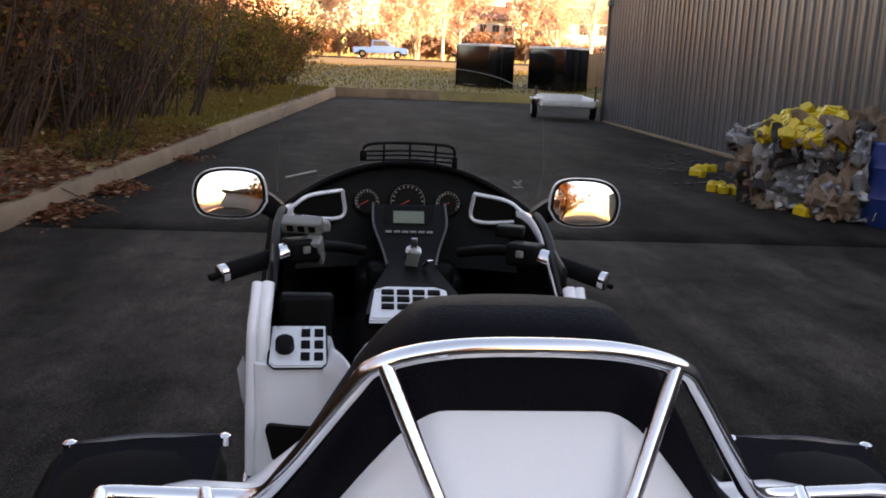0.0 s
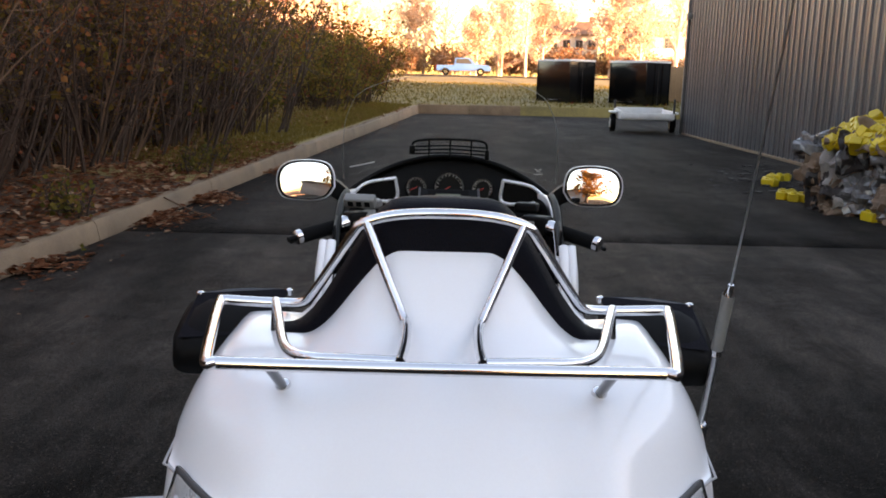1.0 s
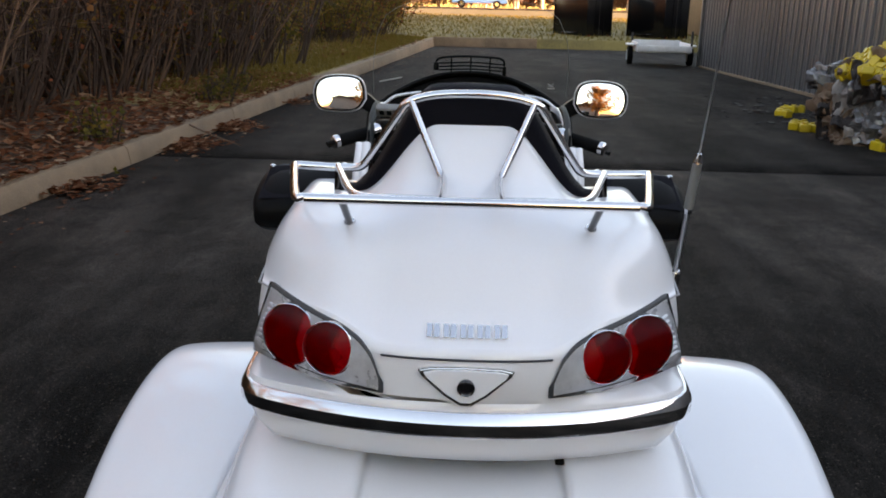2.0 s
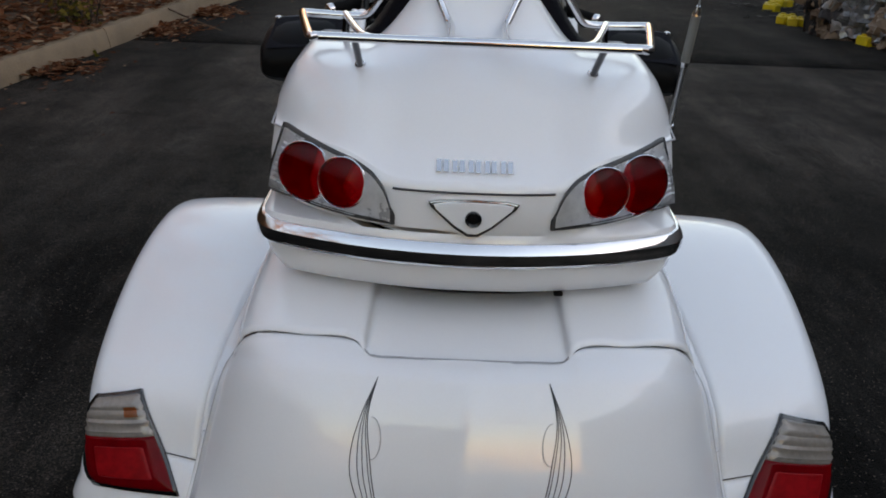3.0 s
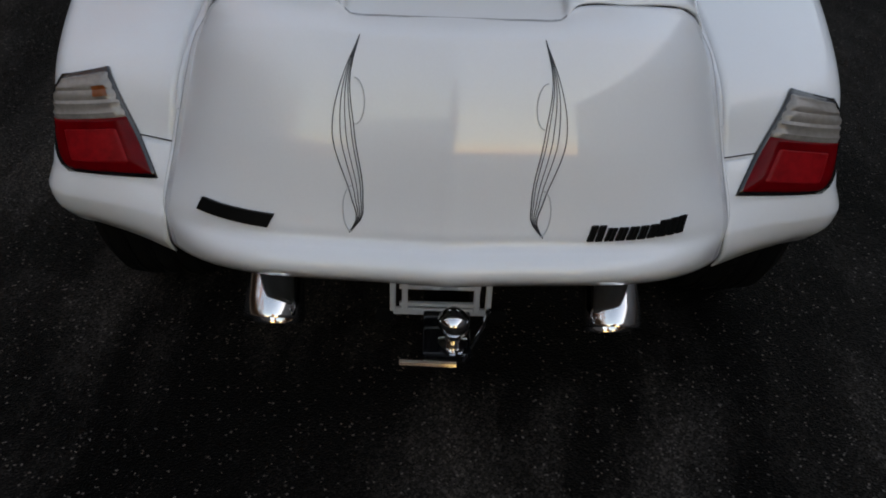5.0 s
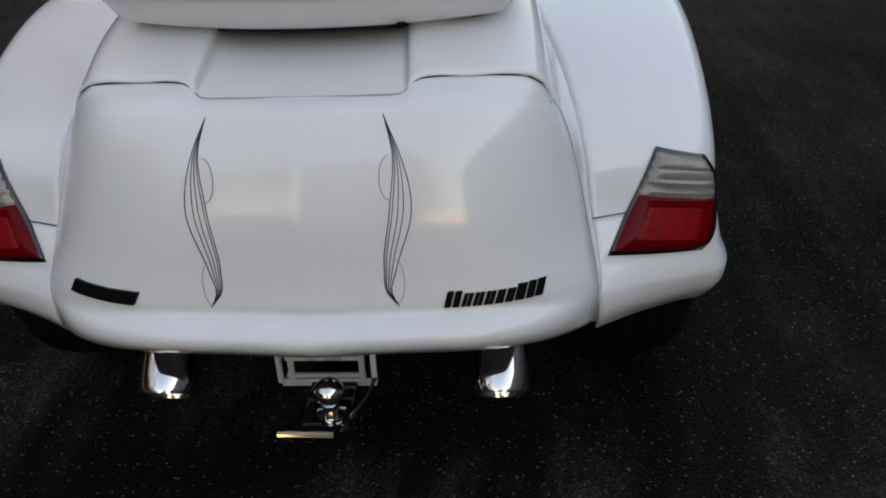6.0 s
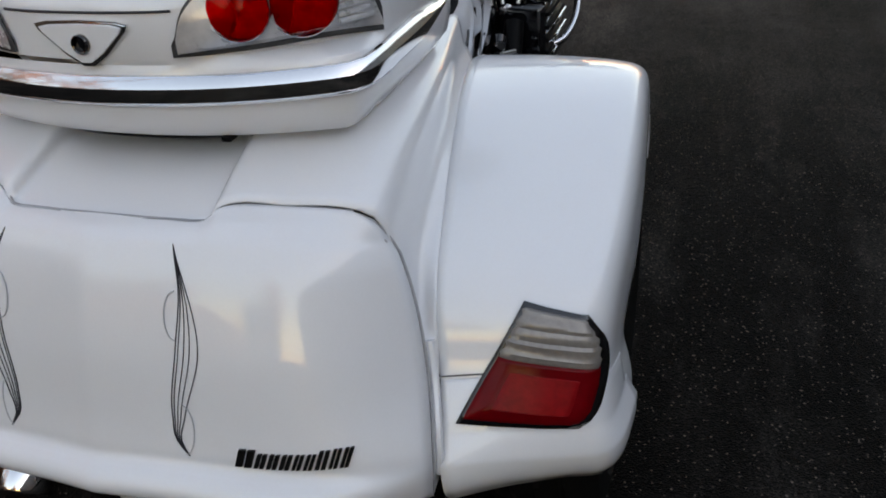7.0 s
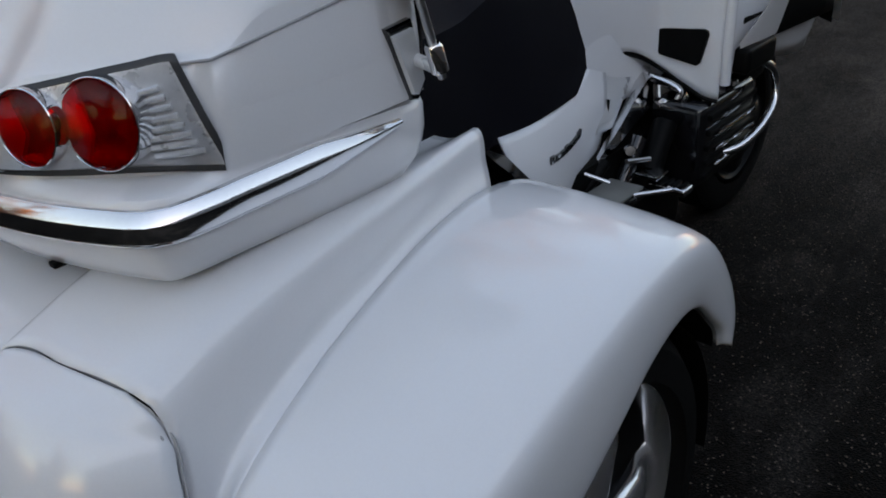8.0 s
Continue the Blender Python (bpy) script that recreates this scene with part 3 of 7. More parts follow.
# proud bumper section round the fender feet
for side in (1, -1):
    rows = []
    for j in range(53):
        q = j / 52
        t = 9.06 + 2.94 * q
        rib = fender_rib(t)
        nxt = fender_rib(min(12.0, t + 0.05)) if t < 11.9 else rib
        prv = fender_rib(t - 0.05)
        row = []
        for i, p in enumerate(rib[:31]):
            du, dv = rib[i + 1] - rib[max(i - 1, 0)], nxt[i] - prv[i]
            nr = du.cross(dv).normalized()
            nr = nr if nr.y < 0 or nr.x > 0.5 else -nr
            rise = 0.0012 + 0.0020 * min(1.0, q * 16) + 0.0105 * min(1.0, max(0.0, (q - 0.30) / 0.20)) - 0.004 * max(0.0, q - 0.5)
            row.append(flip(p + nr * rise, side))
        rows.append(row)
    thicken(part("bumper_section", loft(rows, False, False), PEARL, trike, "proud pearl white bumper section", sharp=60), 0.003, 0.0)

# bottom valance joining the fender feet
for side in (1, -1):
    def valance(u, v, side=side):
        t = 11.2 + 0.8 * v
        p = fender_point(u * 0.45, t)
        return flip(p + Vector((0, 0.05 * v, -0.012 * v)), side)
    part("rear_valance", sheet(valance, 14, 4), PEARL, trike)


# hull between the fenders
SEAM_X = [0.0, 0.10, 0.150, 0.172, 0.25, 0.33, 0.375, 0.41, 0.432]
SEAM_Y = [-0.058, -0.056, -0.050, -0.034, -0.016, 0.003, 0.015, -0.005, -0.045]


def hull(u, v):
    """u: across, centre to valley; v: front to the lid's seam."""
    t = 4 + 5 * v
    vx, vy, vz = spl(t, STATIONS, IN_X), spl(t, STATIONS, IN_Y), spl(t, STATIONS, IN_Z)
    zd = spl(v, [0, 0.35, 0.6, 0.8, 1], [0.765, 0.775, 0.778, 0.766, 0.724])
    xs, zs = spl(v, [0, 0.5, 1], [0.29, 0.335, 0.352]), spl(v, [0, 0.3, 0.6, 0.85, 1], [0.79, 0.782, 0.772, 0.740, 0.700])
    dip = 0.026 * min(1.0, v * 1.6)
    px = [0.0, 0.08, 0.148 - 0.034 * (1 - v), 0.168 - 0.034 * (1 - v), 0.235, xs, xs + (vx - xs) * 0.45, vx]
    pz = [zd - dip, zd - dip, zd - dip * 0.85, zd, zd - 0.002, zs, zs - (zs - vz) * 0.62, vz]
    k = u * 7
    x, z = spl(k, range(8), px), spl(k, range(8), pz)
    y = 0.62 + (spl(x, SEAM_X, SEAM_Y) - 0.62) * v
    w = max(0.0, (u - 0.72) / 0.28)
    return Vector((x, y + (vy - y) * w * w, z))


bm = bmesh.new()
rows = []
for j in range(41):
    v = j / 40
    right = [hull(i / 42, v) for i in range(43)]
    rows.append([flip(p, -1) for p in right[:0:-1]] + right)
loft(rows, False, False, bm)
thicken(part("rear_body", bm, PEARL, trike, "pearl white rear body with a recessed centre panel", sharp=60), 0.004, 0.0)


# the boot lid at the back
LID_R, LID_X = [0, 0.04, 0.1, 0.2, 0.3, 0.6, 0.85, 1], [0.328, 0.351, 0.370, 0.386, 0.396, 0.421, 0.437, 0.434]


def lid(s, r):
    """s: -1 to 1 across; r: 0 at the seam to 1 under the lip."""
    yc = spl(r, [0, 0.06, 0.16, 0.45, 0.80, 0.86, 0.90, 0.95, 1], [-0.060, -0.082, -0.106, -0.150, -0.184, -0.191, -0.212, -0.218, -0.193])
    zc = spl(r, [0, 0.06, 0.16, 0.45, 0.80, 0.86, 0.90, 0.95, 1], [0.7225, 0.7115, 0.682, 0.575, 0.432, 0.410, 0.396, 0.374, 0.345])
    xe = spl(r, LID_R, LID_X)
    ye = spl(r, [0, 0.1, 0.2, 0.3, 0.6, 0.85, 1], [0.004, 0.014, 0.006, 0.0, -0.036, -0.086, -0.085])
    a = abs(s)
    x = xe * a
    top = max(0.0, 1 - r / 0.13)
    y = yc + (ye - yc) * a**5 + 0.046 * a * (1 - a)
    y += (spl(x, SEAM_X, SEAM_Y) - y) * top * top
    k = min(1.0, max(0.0, (0.170 - x) / 0.024))
    z = zc - 0.012 * a**4 * (1 - r) - 0.014 * top * k * k * (3 - 2 * k) - 0.030 * a**6 * min(1, r / 0.1) * (1 - 0.6 * r)
    return Vector((xe * s, y, z))


def lid_uv(u, v):
    return lid(2 * u - 1, v)


def on_lid(x, z, lift=0.002):
    """The lid's surface at a place seen from behind."""
    lo, hi = 0.0, 0.95
    for _ in range(22):
        mid = (lo + hi) / 2
        if lid(x / spl(mid, LID_R, LID_X), mid).z > z:
            lo = mid
        else:
            hi = mid
    s = x / spl(lo, LID_R, LID_X)
    n = outward(lid_uv, (s + 1) / 2, lo)
    return lid(s, lo) + (n if n.y < 0 else -n) * (lift + 0.0022)


boot = part("boot_lid", sheet(lid_uv, 72, 72), PEARL, trike, "domed pearl white boot lid with pinstripes", sharp=70)
thicken(boot, 0.004, 0.0)
# returns of the lid's sides
for side in (1, -1):
    part("lid_return", loft([[flip(lid(1, r) + Vector((0.001 - 0.004 * q, 0.002 + 0.055 * q, 0)), side) for q in (0.0, 0.3, 0.6, 1.0)] for r in [0.50 + 0.50 * i / 24 for i in range(25)]], False, False), PEARL, boot)
# dark gap round the lid
gap = [lid(s, 0.0) + Vector((0, 0.004, -0.001)) for s in [-1 + 2 * i / 40 for i in range(41)]]
part("lid_gap", tube(gap, 0.0014, 6), SEAM, trike)
for side in (1, -1):
    part("lid_gap", tube([flip(lid(1, r) + Vector((0.002, 0.004, 0)), side) for r in [i / 20 for i in range(1, 20)]], 0.0020, 6), SEAM, trike)
    part("gap_channel", tube([flip(lid(1, r) + Vector((0.004, 0.019, 0)), side) for r in [i / 20 for i in range(10, 20)]], 0.007, 8), PEARL, trike)
low = Vector((0, 0.0, -0.0042))
row_h = [hull(i / 42, 1.0) for i in range(43)]
row_h = [flip(q, -1) for q in row_h[:0:-1]] + row_h
row_l = [lid(max(-1.0, min(1.0, q.x / 0.328)), 0.0 if abs(q.x) < 0.328 else min(1.0, (abs(q.x) - 0.328) * 6.0)) for q in row_h]
part("lid_ledge", loft([[q + low for q in row_h], [q + low + Vector((0, -0.006, -0.002)) for q in row_l]], False, False), SEAM, trike)
# pinstripes
for side in (1, -1):
    cx = -0.004
    for k in range(5):
        pts = []
        for i in range(29):
            q = i / 28
            x_out = spl(q, [0, 0.15, 0.45, 0.8, 0.93, 1], [0.127, 0.146, 0.164, 0.138, 0.131, 0.141])
            x_in = spl(q, [0, 0.15, 0.45, 0.8, 0.93, 1], [0.127, 0.138, 0.133, 0.121, 0.125, 0.141])
            pts.append(on_lid(side * (x_out + (x_in - x_out) * (k / 4 + 0.12 * math.sin(3.1 * q) * (k % 4 > 0))) + cx, 0.692 - 0.266 * q, 0.0006))
        part("pinstripe", tube(pts, 0.0006, 5, taper=0.0009 if k in (0, 4) else 0.0007), PIN, boot)
    for zc, hh, off in ((0.612, 0.030, 0.007), (0.462, 0.034, 0.010)):
        pts = [on_lid(side * (0.126 + off + 0.014 * math.cos(a) * (-1 if zc > 0.5 else 1)) + cx, zc + hh * math.sin(a), 0.001) for a in (math.pi * i / 12 - math.pi / 2 for i in range(13))]
        part("pale_pinstripe", tube(pts, 0.0009, 5), PIN_PALE, boot)


def lid_plate(x0, x1, z0, z1, slant, thick):
    q = [on_lid(x0, z0, thick), on_lid(x1, z0 + slant, thick), on_lid(x1 + 0.006, z1 + slant, thick), on_lid(x0 + 0.006, z1, thick)]
    c = [on_lid(x0, z0, -0.002), on_lid(x1, z0 + slant, -0.002), on_lid(x1 + 0.006, z1 + slant, -0.002), on_lid(x0 + 0.006, z1, -0.002)]
    return loft([c, q])


rows = []
for k in range(17):
    x0, dz = -0.362 + k * 0.00675, k * 0.0002
    rows.append([on_lid(x0, 0.449 - dz, -0.004), on_lid(x0, 0.449 - dz, 0.006), on_lid(x0 - 0.005, 0.4395 - dz, 0.006), on_lid(x0 - 0.010, 0.430 - dz, 0.006), on_lid(x0 - 0.010, 0.430 - dz, -0.004)])
bm = loft(rows, True, True)
part("badge_strip", bm, BLACK, boot, "plain slanted black badge strip")
# maker's badge as plain dark bars
for k, (w, h) in enumerate(((0.022, 0.0225), (0.013, 0.018), (0.013, 0.018), (0.013, 0.018), (0.011, 0.018), (0.011, 0.018), (0.013, 0.022), (0.010, 0.0225), (0.010, 0.0225))):
    x0 = 0.202 + sum((0.022, 0.013, 0.013, 0.013, 0.011, 0.011, 0.013, 0.010, 0.010)[:k]) + 0.0035 * k
    z0 = 0.422 + (x0 - 0.202) * 0.02
    for x1 in (x0, x0 + w * 0.56):
        part("badge_bar", lid_plate(x1, x1 + w * 0.44, z0, z0 + h, w * 0.02, 0.0050), BLACK, boot)

# wheels
def wheel(cx, cy, r, w, side, spokes=5, rim=CHROME, dish=1.0, crown=0.44, grooves=3, bead=0.66):
    rim_r = r * bead
    prof = [(-w / 2, rim_r), (-w / 2, r * 0.80), (-w * 0.47, r * 0.93), (-w * 0.36, r * 0.99), (0, r), (w * 0.36, r * 0.99), (w * 0.47, r * 0.93), (w / 2, r * 0.80), (w / 2, rim_r), (w * 0.3, rim_r - 0.01), (-w * 0.3, rim_r - 0.01), (-w / 2, rim_r)]
    ax = Vector((side, 0, 0))
    c = Vector((cx, cy, r))
    tyre = part("wheel", spun(prof, c, ax, 48, None, False), RUBBER, trike, "black tyre on a chrome wheel")
    for k in range(grooves):
        part("tread_groove", spun([(-0.004, r * 1.0 - 0.004), (-0.004, r + 0.0006), (0.004, r + 0.0006), (0.004, r - 0.004)], c + ax * (k - 1) * w * 0.2, ax, 40), BLACK, tyre)
    w *= dish      # the rim sits back inside the tyre
    barrel = spun([(w * 0.46, rim_r + 0.004), (w * 0.5, rim_r + 0.008), (w * 0.5, rim_r - 0.008), (w * 0.40, rim_r - 0.018), (w * 0.1, rim_r - 0.03), (-w * 0.45, rim_r - 0.03), (-w * 0.45, rim_r - 0.01)], c, ax, 48, None, False)
    part("rim", barrel, rim, tyre, "chrome rim")
    bm = spun([(w * 0.18, 0.045), (w * (crown - 0.06), 0.040), (w * (crown + 0.02), 0.032), (w * (crown + 0.05), 0.012)], c, ax, 24)
    for k in range(spokes):
        a = 2 * math.pi * k / spokes + 1.15
        d = Vector((0, math.cos(a), math.sin(a)))
        t = Vector((0, -math.sin(a), math.cos(a)))
        rows = []
        for q, ww, o in ((0.02, 0.036, crown), (0.35, 0.036, crown * 0.97), (0.7, 0.044, crown * 0.86), (0.88, 0.052, crown * 0.60), (1.0, 0.06, 0.26)):
            p = c + d * (q * (rim_r - 0.02)) + ax * w * o
            rows.append([p + t * ww * math.cos(e) + ax * 0.024 * math.sin(e) for e in (math.pi * j / 9 for j in range(10))] + [p - ax * 0.02 - t * ww * 0.6, p - ax * 0.02 + t * ww * 0.6])
        part("spoke", loft(rows, True, True), rim, tyre)
    part("wheel_hub", bm, rim, tyre, "chrome wheel hub")
    return tyre


for side in (1, -1):
    wheel(side * 0.541, 0.385, 0.328, 0.20, side, 5, ALLOY, 0.78, 0.44, bead=0.80)
    well = sheet(lambda u, v, side=side: Vector((side * (0.42 + 0.212 * u), 0.40 + 0.335 * math.cos(math.pi * v * 1.06 - 0.1), 0.33 + 0.328 * math.sin(math.pi * v * 1.06 - 0.1))), 6, 20)
    part("wheel_well", well, BLACK, trike)

    def arch_liner(u, v, side=side):
        t = 4.6 * v
        y, z = spl(t, STATIONS, AR_Y), spl(t, STATIONS, AR_Z)
        return Vector((side * (0.42 + (spl(t, STATIONS, OUT_X) - 0.433) * u), y + (0.45 - y) * 0.035, z + (0.33 - z) * 0.035))
    part("wheel_well", sheet(arch_liner, 6, 24), BLACK, trike)
    part("wheel_well_side", sheet(lambda u, v, side=side: Vector((side * 0.42, 0.07 + 0.68 * u, 0.2 + 0.30 * v)), 4, 4), BLACK, trike)
# front rim and hub coloured black to stand for deep shade
wheel(0.0, 2.20, 0.29, 0.12, 1, 5, BLACK, grooves=0)
part("axle", tube([(-0.5, 0.385, 0.328), (0.5, 0.385, 0.328)], 0.04, 12), BLACK, trike)
part("under_tray", block((-0.40, -0.03, 0.27), (0.40, 0.9, 0.34), 0.02), BLACK, trike, "black underside")

# exhaust tips, hitch
for side in (1, -1):
    c = Vector((side * 0.287, -0.008, 0.262))
    d = Vector((0, -0.72, -0.70)).normalized()
    part("exhaust_tip", spun([(-0.1, 0.040), (0.0, 0.046), (0.08, 0.050), (0.108, 0.052), (0.114, 0.049), (0.108, 0.046), (0.03, 0.040), (0.029, 0.001)], c, d, 28), CHROME, trike, "slash-cut chrome exhaust tip")
    part("pipe", tube([c - d * 0.09, c - d * 0.28 + Vector((0, 0, 0.02))], 0.028, 14), BLACK, trike)
hitch = part("tow_hitch", block((-0.035, -0.19, 0.185), (0.045, 0.12, 0.21), 0.006), GLOSS_BLACK, trike, "chrome towing ball on a steel hitch bracket")
part("towing_ball", spun([(0.0, 0.022), (0.012, 0.024), (0.016, 0.013), (0.030, 0.013), (0.036, 0.020), (0.048, 0.0255), (0.060, 0.024), (0.070, 0.016), (0.074, 0.004)], (0.014, -0.175, 0.21), (0, 0, 1), 24), CHROME, hitch, "chrome towing ball")
part("hitch_pin", tube([(-0.07, -0.205, 0.20), (0.02, -0.205, 0.198)], 0.006, 8), CHROME, hitch)
part("pin_clip", tube([(0.03, -0.20, 0.20), (0.065, -0.13, 0.215), (0.075, -0.09, 0.22)], 0.004, 8), CHROME, hitch)
bracket = part("plate_bracket", block((-0.088, -0.072, 0.212), (0.078, -0.066, 0.226), 0.002), SILVER, trike, "empty bright steel plate bracket")
for x in (-0.086, -0.066, 0.054, 0.074):
    part("bracket_bar", block((x - 0.005, -0.076, 0.222), (x + 0.005, -0.066, 0.292), 0.002), SILVER, bracket)
part("bracket_bar", block((-0.075, -0.075, 0.268), (0.06, -0.068, 0.276), 0.002), SILVER, bracket)
part("bracket_bar", block((-0.075, -0.075, 0.232), (0.06, -0.068, 0.24), 0.002), SILVER, bracket)
for x in (-0.100, 0.092):
    part("bracket_lug", spun([(-0.004, 0.016), (0.004, 0.016)], (x, -0.07, 0.212), (0, 1, 0), 14), BLACK, bracket)
bracket.location = (0.0, -0.014, -0.012)

# ---- top box ----
def rear_y(x):
    return 0.17 * (min(abs(x), 0.33) / 0.33) ** 2.6


half_plan = [(0.326 * i / 22, rear_y(0.326 * i / 22)) for i in range(23)]
half_plan += [(0.330 + 0.008 * math.sin(math.pi * i / 20), 0.172 + 0.27 * i / 16) for i in range(17)]
half_plan += [(0.325, 0.468), (0.305, 0.486), (0.25, 0.49), (0.12, 0.49)]
BOX_PLAN = half_plan + [(0.0, 0.49)] + [(-x, y) for x, y in half_plan[:0:-1]]
# the squarer plan of the box's foot and its bumper
foot_plan = [(0.300 * i / 18, 0.062 * (i / 18) ** 2.1) for i in range(19)]
foot_plan += [(0.316, 0.072), (0.328, 0.090), (0.333, 0.115), (0.335, 0.145)]
foot_plan += [(0.335 + 0.005 * math.sin(math.pi * i / 10), 0.172 + 0.27 * i / 8) for i in range(9)]
foot_plan += [(0.325, 0.468), (0.305, 0.486), (0.25, 0.49), (0.12, 0.49)]
FOOT_PLAN = foot_plan + [(0.0, 0.49)] + [(-x, y) for x, y in foot_plan[:0:-1]]


def plan_inset(d, plan):
    out, n = [], len(plan)
    for i in range(n):
        a, b = Vector(plan[i - 1]), Vector(plan[(i + 1) % n])
        t = (b - a).normalized()
        out.append(Vector(plan[i]) + Vector((-t.y, t.x)) * d)
    return out


def box_rear(x, z, lift=0.0):
    """A place on the box's back and side at a height: x from 0, past 0.326 it runs on along the side."""
    inset = (0.0 if z < 0.945 else (z - 0.945) * (0.9 - 0.72 * min(1.0, abs(x) / 0.14))) - lift
    k = min(abs(x), 0.326)
    p = Vector((k, rear_y(k)))
    t = Vector((1.0, 0.17 * 2.6 / 0.33 * (k / 0.33) ** 1.6)).normalized()
    q = p + Vector((-t.y, t.x)) * inset
    if abs(x) > 0.326:
        q = Vector((0.330 - inset, 0.172 + (abs(x) - 0.326)))
    return Vector((math.copysign(q.x, x), q.y, z))


box = part("top_box", loft([[(p.x, p.y, z) for p in plan_inset(d, plan)] for z, d, plan in ((0.774, 0.075, FOOT_PLAN), (0.776, 0.050, FOOT_PLAN), (0.785, 0.030, FOOT_PLAN), (0.815, 0.008, FOOT_PLAN), (0.835, 0.003, FOOT_PLAN), (0.85, 0.0, FOOT_PLAN), (0.880, 0.0, FOOT_PLAN), (0.888, 0.004, FOOT_PLAN), (0.896, -0.002, BOX_PLAN), (0.935, 0.0, BOX_PLAN), (0.952, 0.0, BOX_PLAN), (0.9545, 0.0005, BOX_PLAN))]), PEARL, trike, "pearl white rear luggage box with chrome trim", sharp=50)


def lid_edge(x, y):
    """Height of the lid's lower edge: low behind, over the lamps and rising along the sides."""
    back = spl(min(abs(x), 0.34), [0, 0.12, 0.13, 0.145, 0.17, 0.21, 0.26, 0.30, 0.34], [0.955, 0.955, 0.957, 0.966, 0.981, 0.992, 0.999, 1.003, 1.005])
    return back + 0.150 * max(0.0, min(y, 0.46) - 0.165) * min(1.0, max(0.0, (abs(x) - 0.20) / 0.1))


def box_top(x, y):
    e = min(1.0, max(0.0, (abs(x) - 0.11) / 0.10))
    d = max(0.0, y - rear_y(x)) + 0.036 * e * e * (3 - 2 * e)
    base = spl(d, [0, 0.02, 0.045, 0.10, 0.15, 0.20, 0.33, 0.49], [0.957, 0.976, 0.999, 1.066, 1.096, 1.108, 1.121, 1.112])
    s = min(1.0, max(0.0, (abs(x) / 0.337 - 0.77) / 0.23))
    low = lid_edge(x, y)
    q = min(1.0, max(0.0, (abs(x) - 0.055) / 0.135))
    hump = (1 - q * q * (3 - 2 * q)) * spl(y, [0, 0.06, 0.15, 0.25, 0.33, 0.36, 0.49], [0, 0, 0.012, 0.048, 0.128, 0.142, 0.135])
    f = min(1.0, max(0.0, (y - 0.45) / 0.04))
    over = base + hump - 0.125 * (0.30 + 0.70 * min(1.0, max(0.0, (y - 0.20) / 0.20))) * s**2.9 - 0.05 * f * f - low
    return low + 0.5 * (over + math.sqrt(over * over + 0.0003 - 0.0002 * e))


rings = [[(x, y, z) for x, y in BOX_PLAN] for z in (0.9537, 0.9600)]
for s in [0.978, 0.976, 0.973, 0.969] + [0.965 - 0.0065 * i for i in range(34)] + [0.74 - 0.02 * i for i in range(36)]:
    rings.append([(x * s, 0.30 + (y - 0.30) * s, box_top(x * s, 0.30 + (y - 0.30) * s)) for x, y in BOX_PLAN])
bm = loft(rings, True, False)
bm.faces.new([v for v in bm.verts][-len(BOX_PLAN):])
bmesh.ops.recalc_face_normals(bm, faces=bm.faces[:])
box_lid = part("box_lid", bm, PEARL, trike, "domed pearl white box lid with a central hump", sharp=60)
for side in (1, -1):
    edge = [Vector((0.3252 + 0.006 * math.sin(math.pi * i / 16), 0.168 + 0.0225 * i, lid_edge(0.33, 0.168 + 0.0225 * i) + 0.001)) for i in range(14)]
    edge = [Vector((x * 0.980 + 0.002, 0.30 + (rear_y(x) - 0.30) * 0.978, lid_edge(x, 0.16) + 0.001)) for x in (0.285, 0.30, 0.312, 0.322)] + edge
    part("lid_shut_line", tube([Vector((side * (p.x + 0.001), p.y, p.z)) for p in edge], 0.0016, 6), SEAM, box)
part("lid_shut_line", tube([box_rear(x, 0.944, 0.0006) + Vector((0, 0, 0.0105)) for x in [-0.12 + 0.24 * i / 24 for i in range(25)]], 0.0018, 6), PIN, box)

# bright and black bumper moulding round the box
FRONT_ROW = len(foot_plan) - 6
MOULDING = {
    "bumper_moulding": ((-0.004, 0.0), (0.008, 0.0003), (0.0105, 0.002), (0.0120, 0.011), (0.0120, 0.0205), (0.0112, 0.0222), (0.0050, 0.0325), (0.003, 0.0345), (-0.004, 0.036)),
    "chrome_line": ((-0.004, -0.0045), (0.005, -0.004), (0.0065, -0.0022), (0.005, -0.0006), (-0.004, -0.0002))}
for nm, prof in MOULDING.items():
    rows = []
    for k in range(-FRONT_ROW, FRONT_ROW + 1):
        taper = min(1.0, max(0.2, (FRONT_ROW - abs(k)) / 5 + 0.2))
        zb, keel = 0.8415 + 0.016 * (abs(k) / FRONT_ROW) ** 3, 1.0 + 0.10 * max(0.0, 1 - abs(k) / 6)
        rows.append([(*plan_inset(-d * keel * (0.4 + 0.6 * taper), FOOT_PLAN)[k], zb + 0.018 + (z - 0.018) * taper) for d, z in prof])
    part(nm, loft(rows), CHROME, box, sharp=24, label="polished chrome bumper strip" if nm == "bumper_moulding" else "thin chrome line")
# maker's bars over the shut line, and the lock


def lid_rear(x, z):
    """Where the box lid's rear slope reaches a height."""
    d0, d1 = 0.0, 0.15
    for _ in range(20):
        dm = (d0 + d1) / 2
        if box_top(x, rear_y(x) + dm) < z:
            d0 = dm
        else:
            d1 = dm
    return Vector((x, rear_y(x) + d0, z))


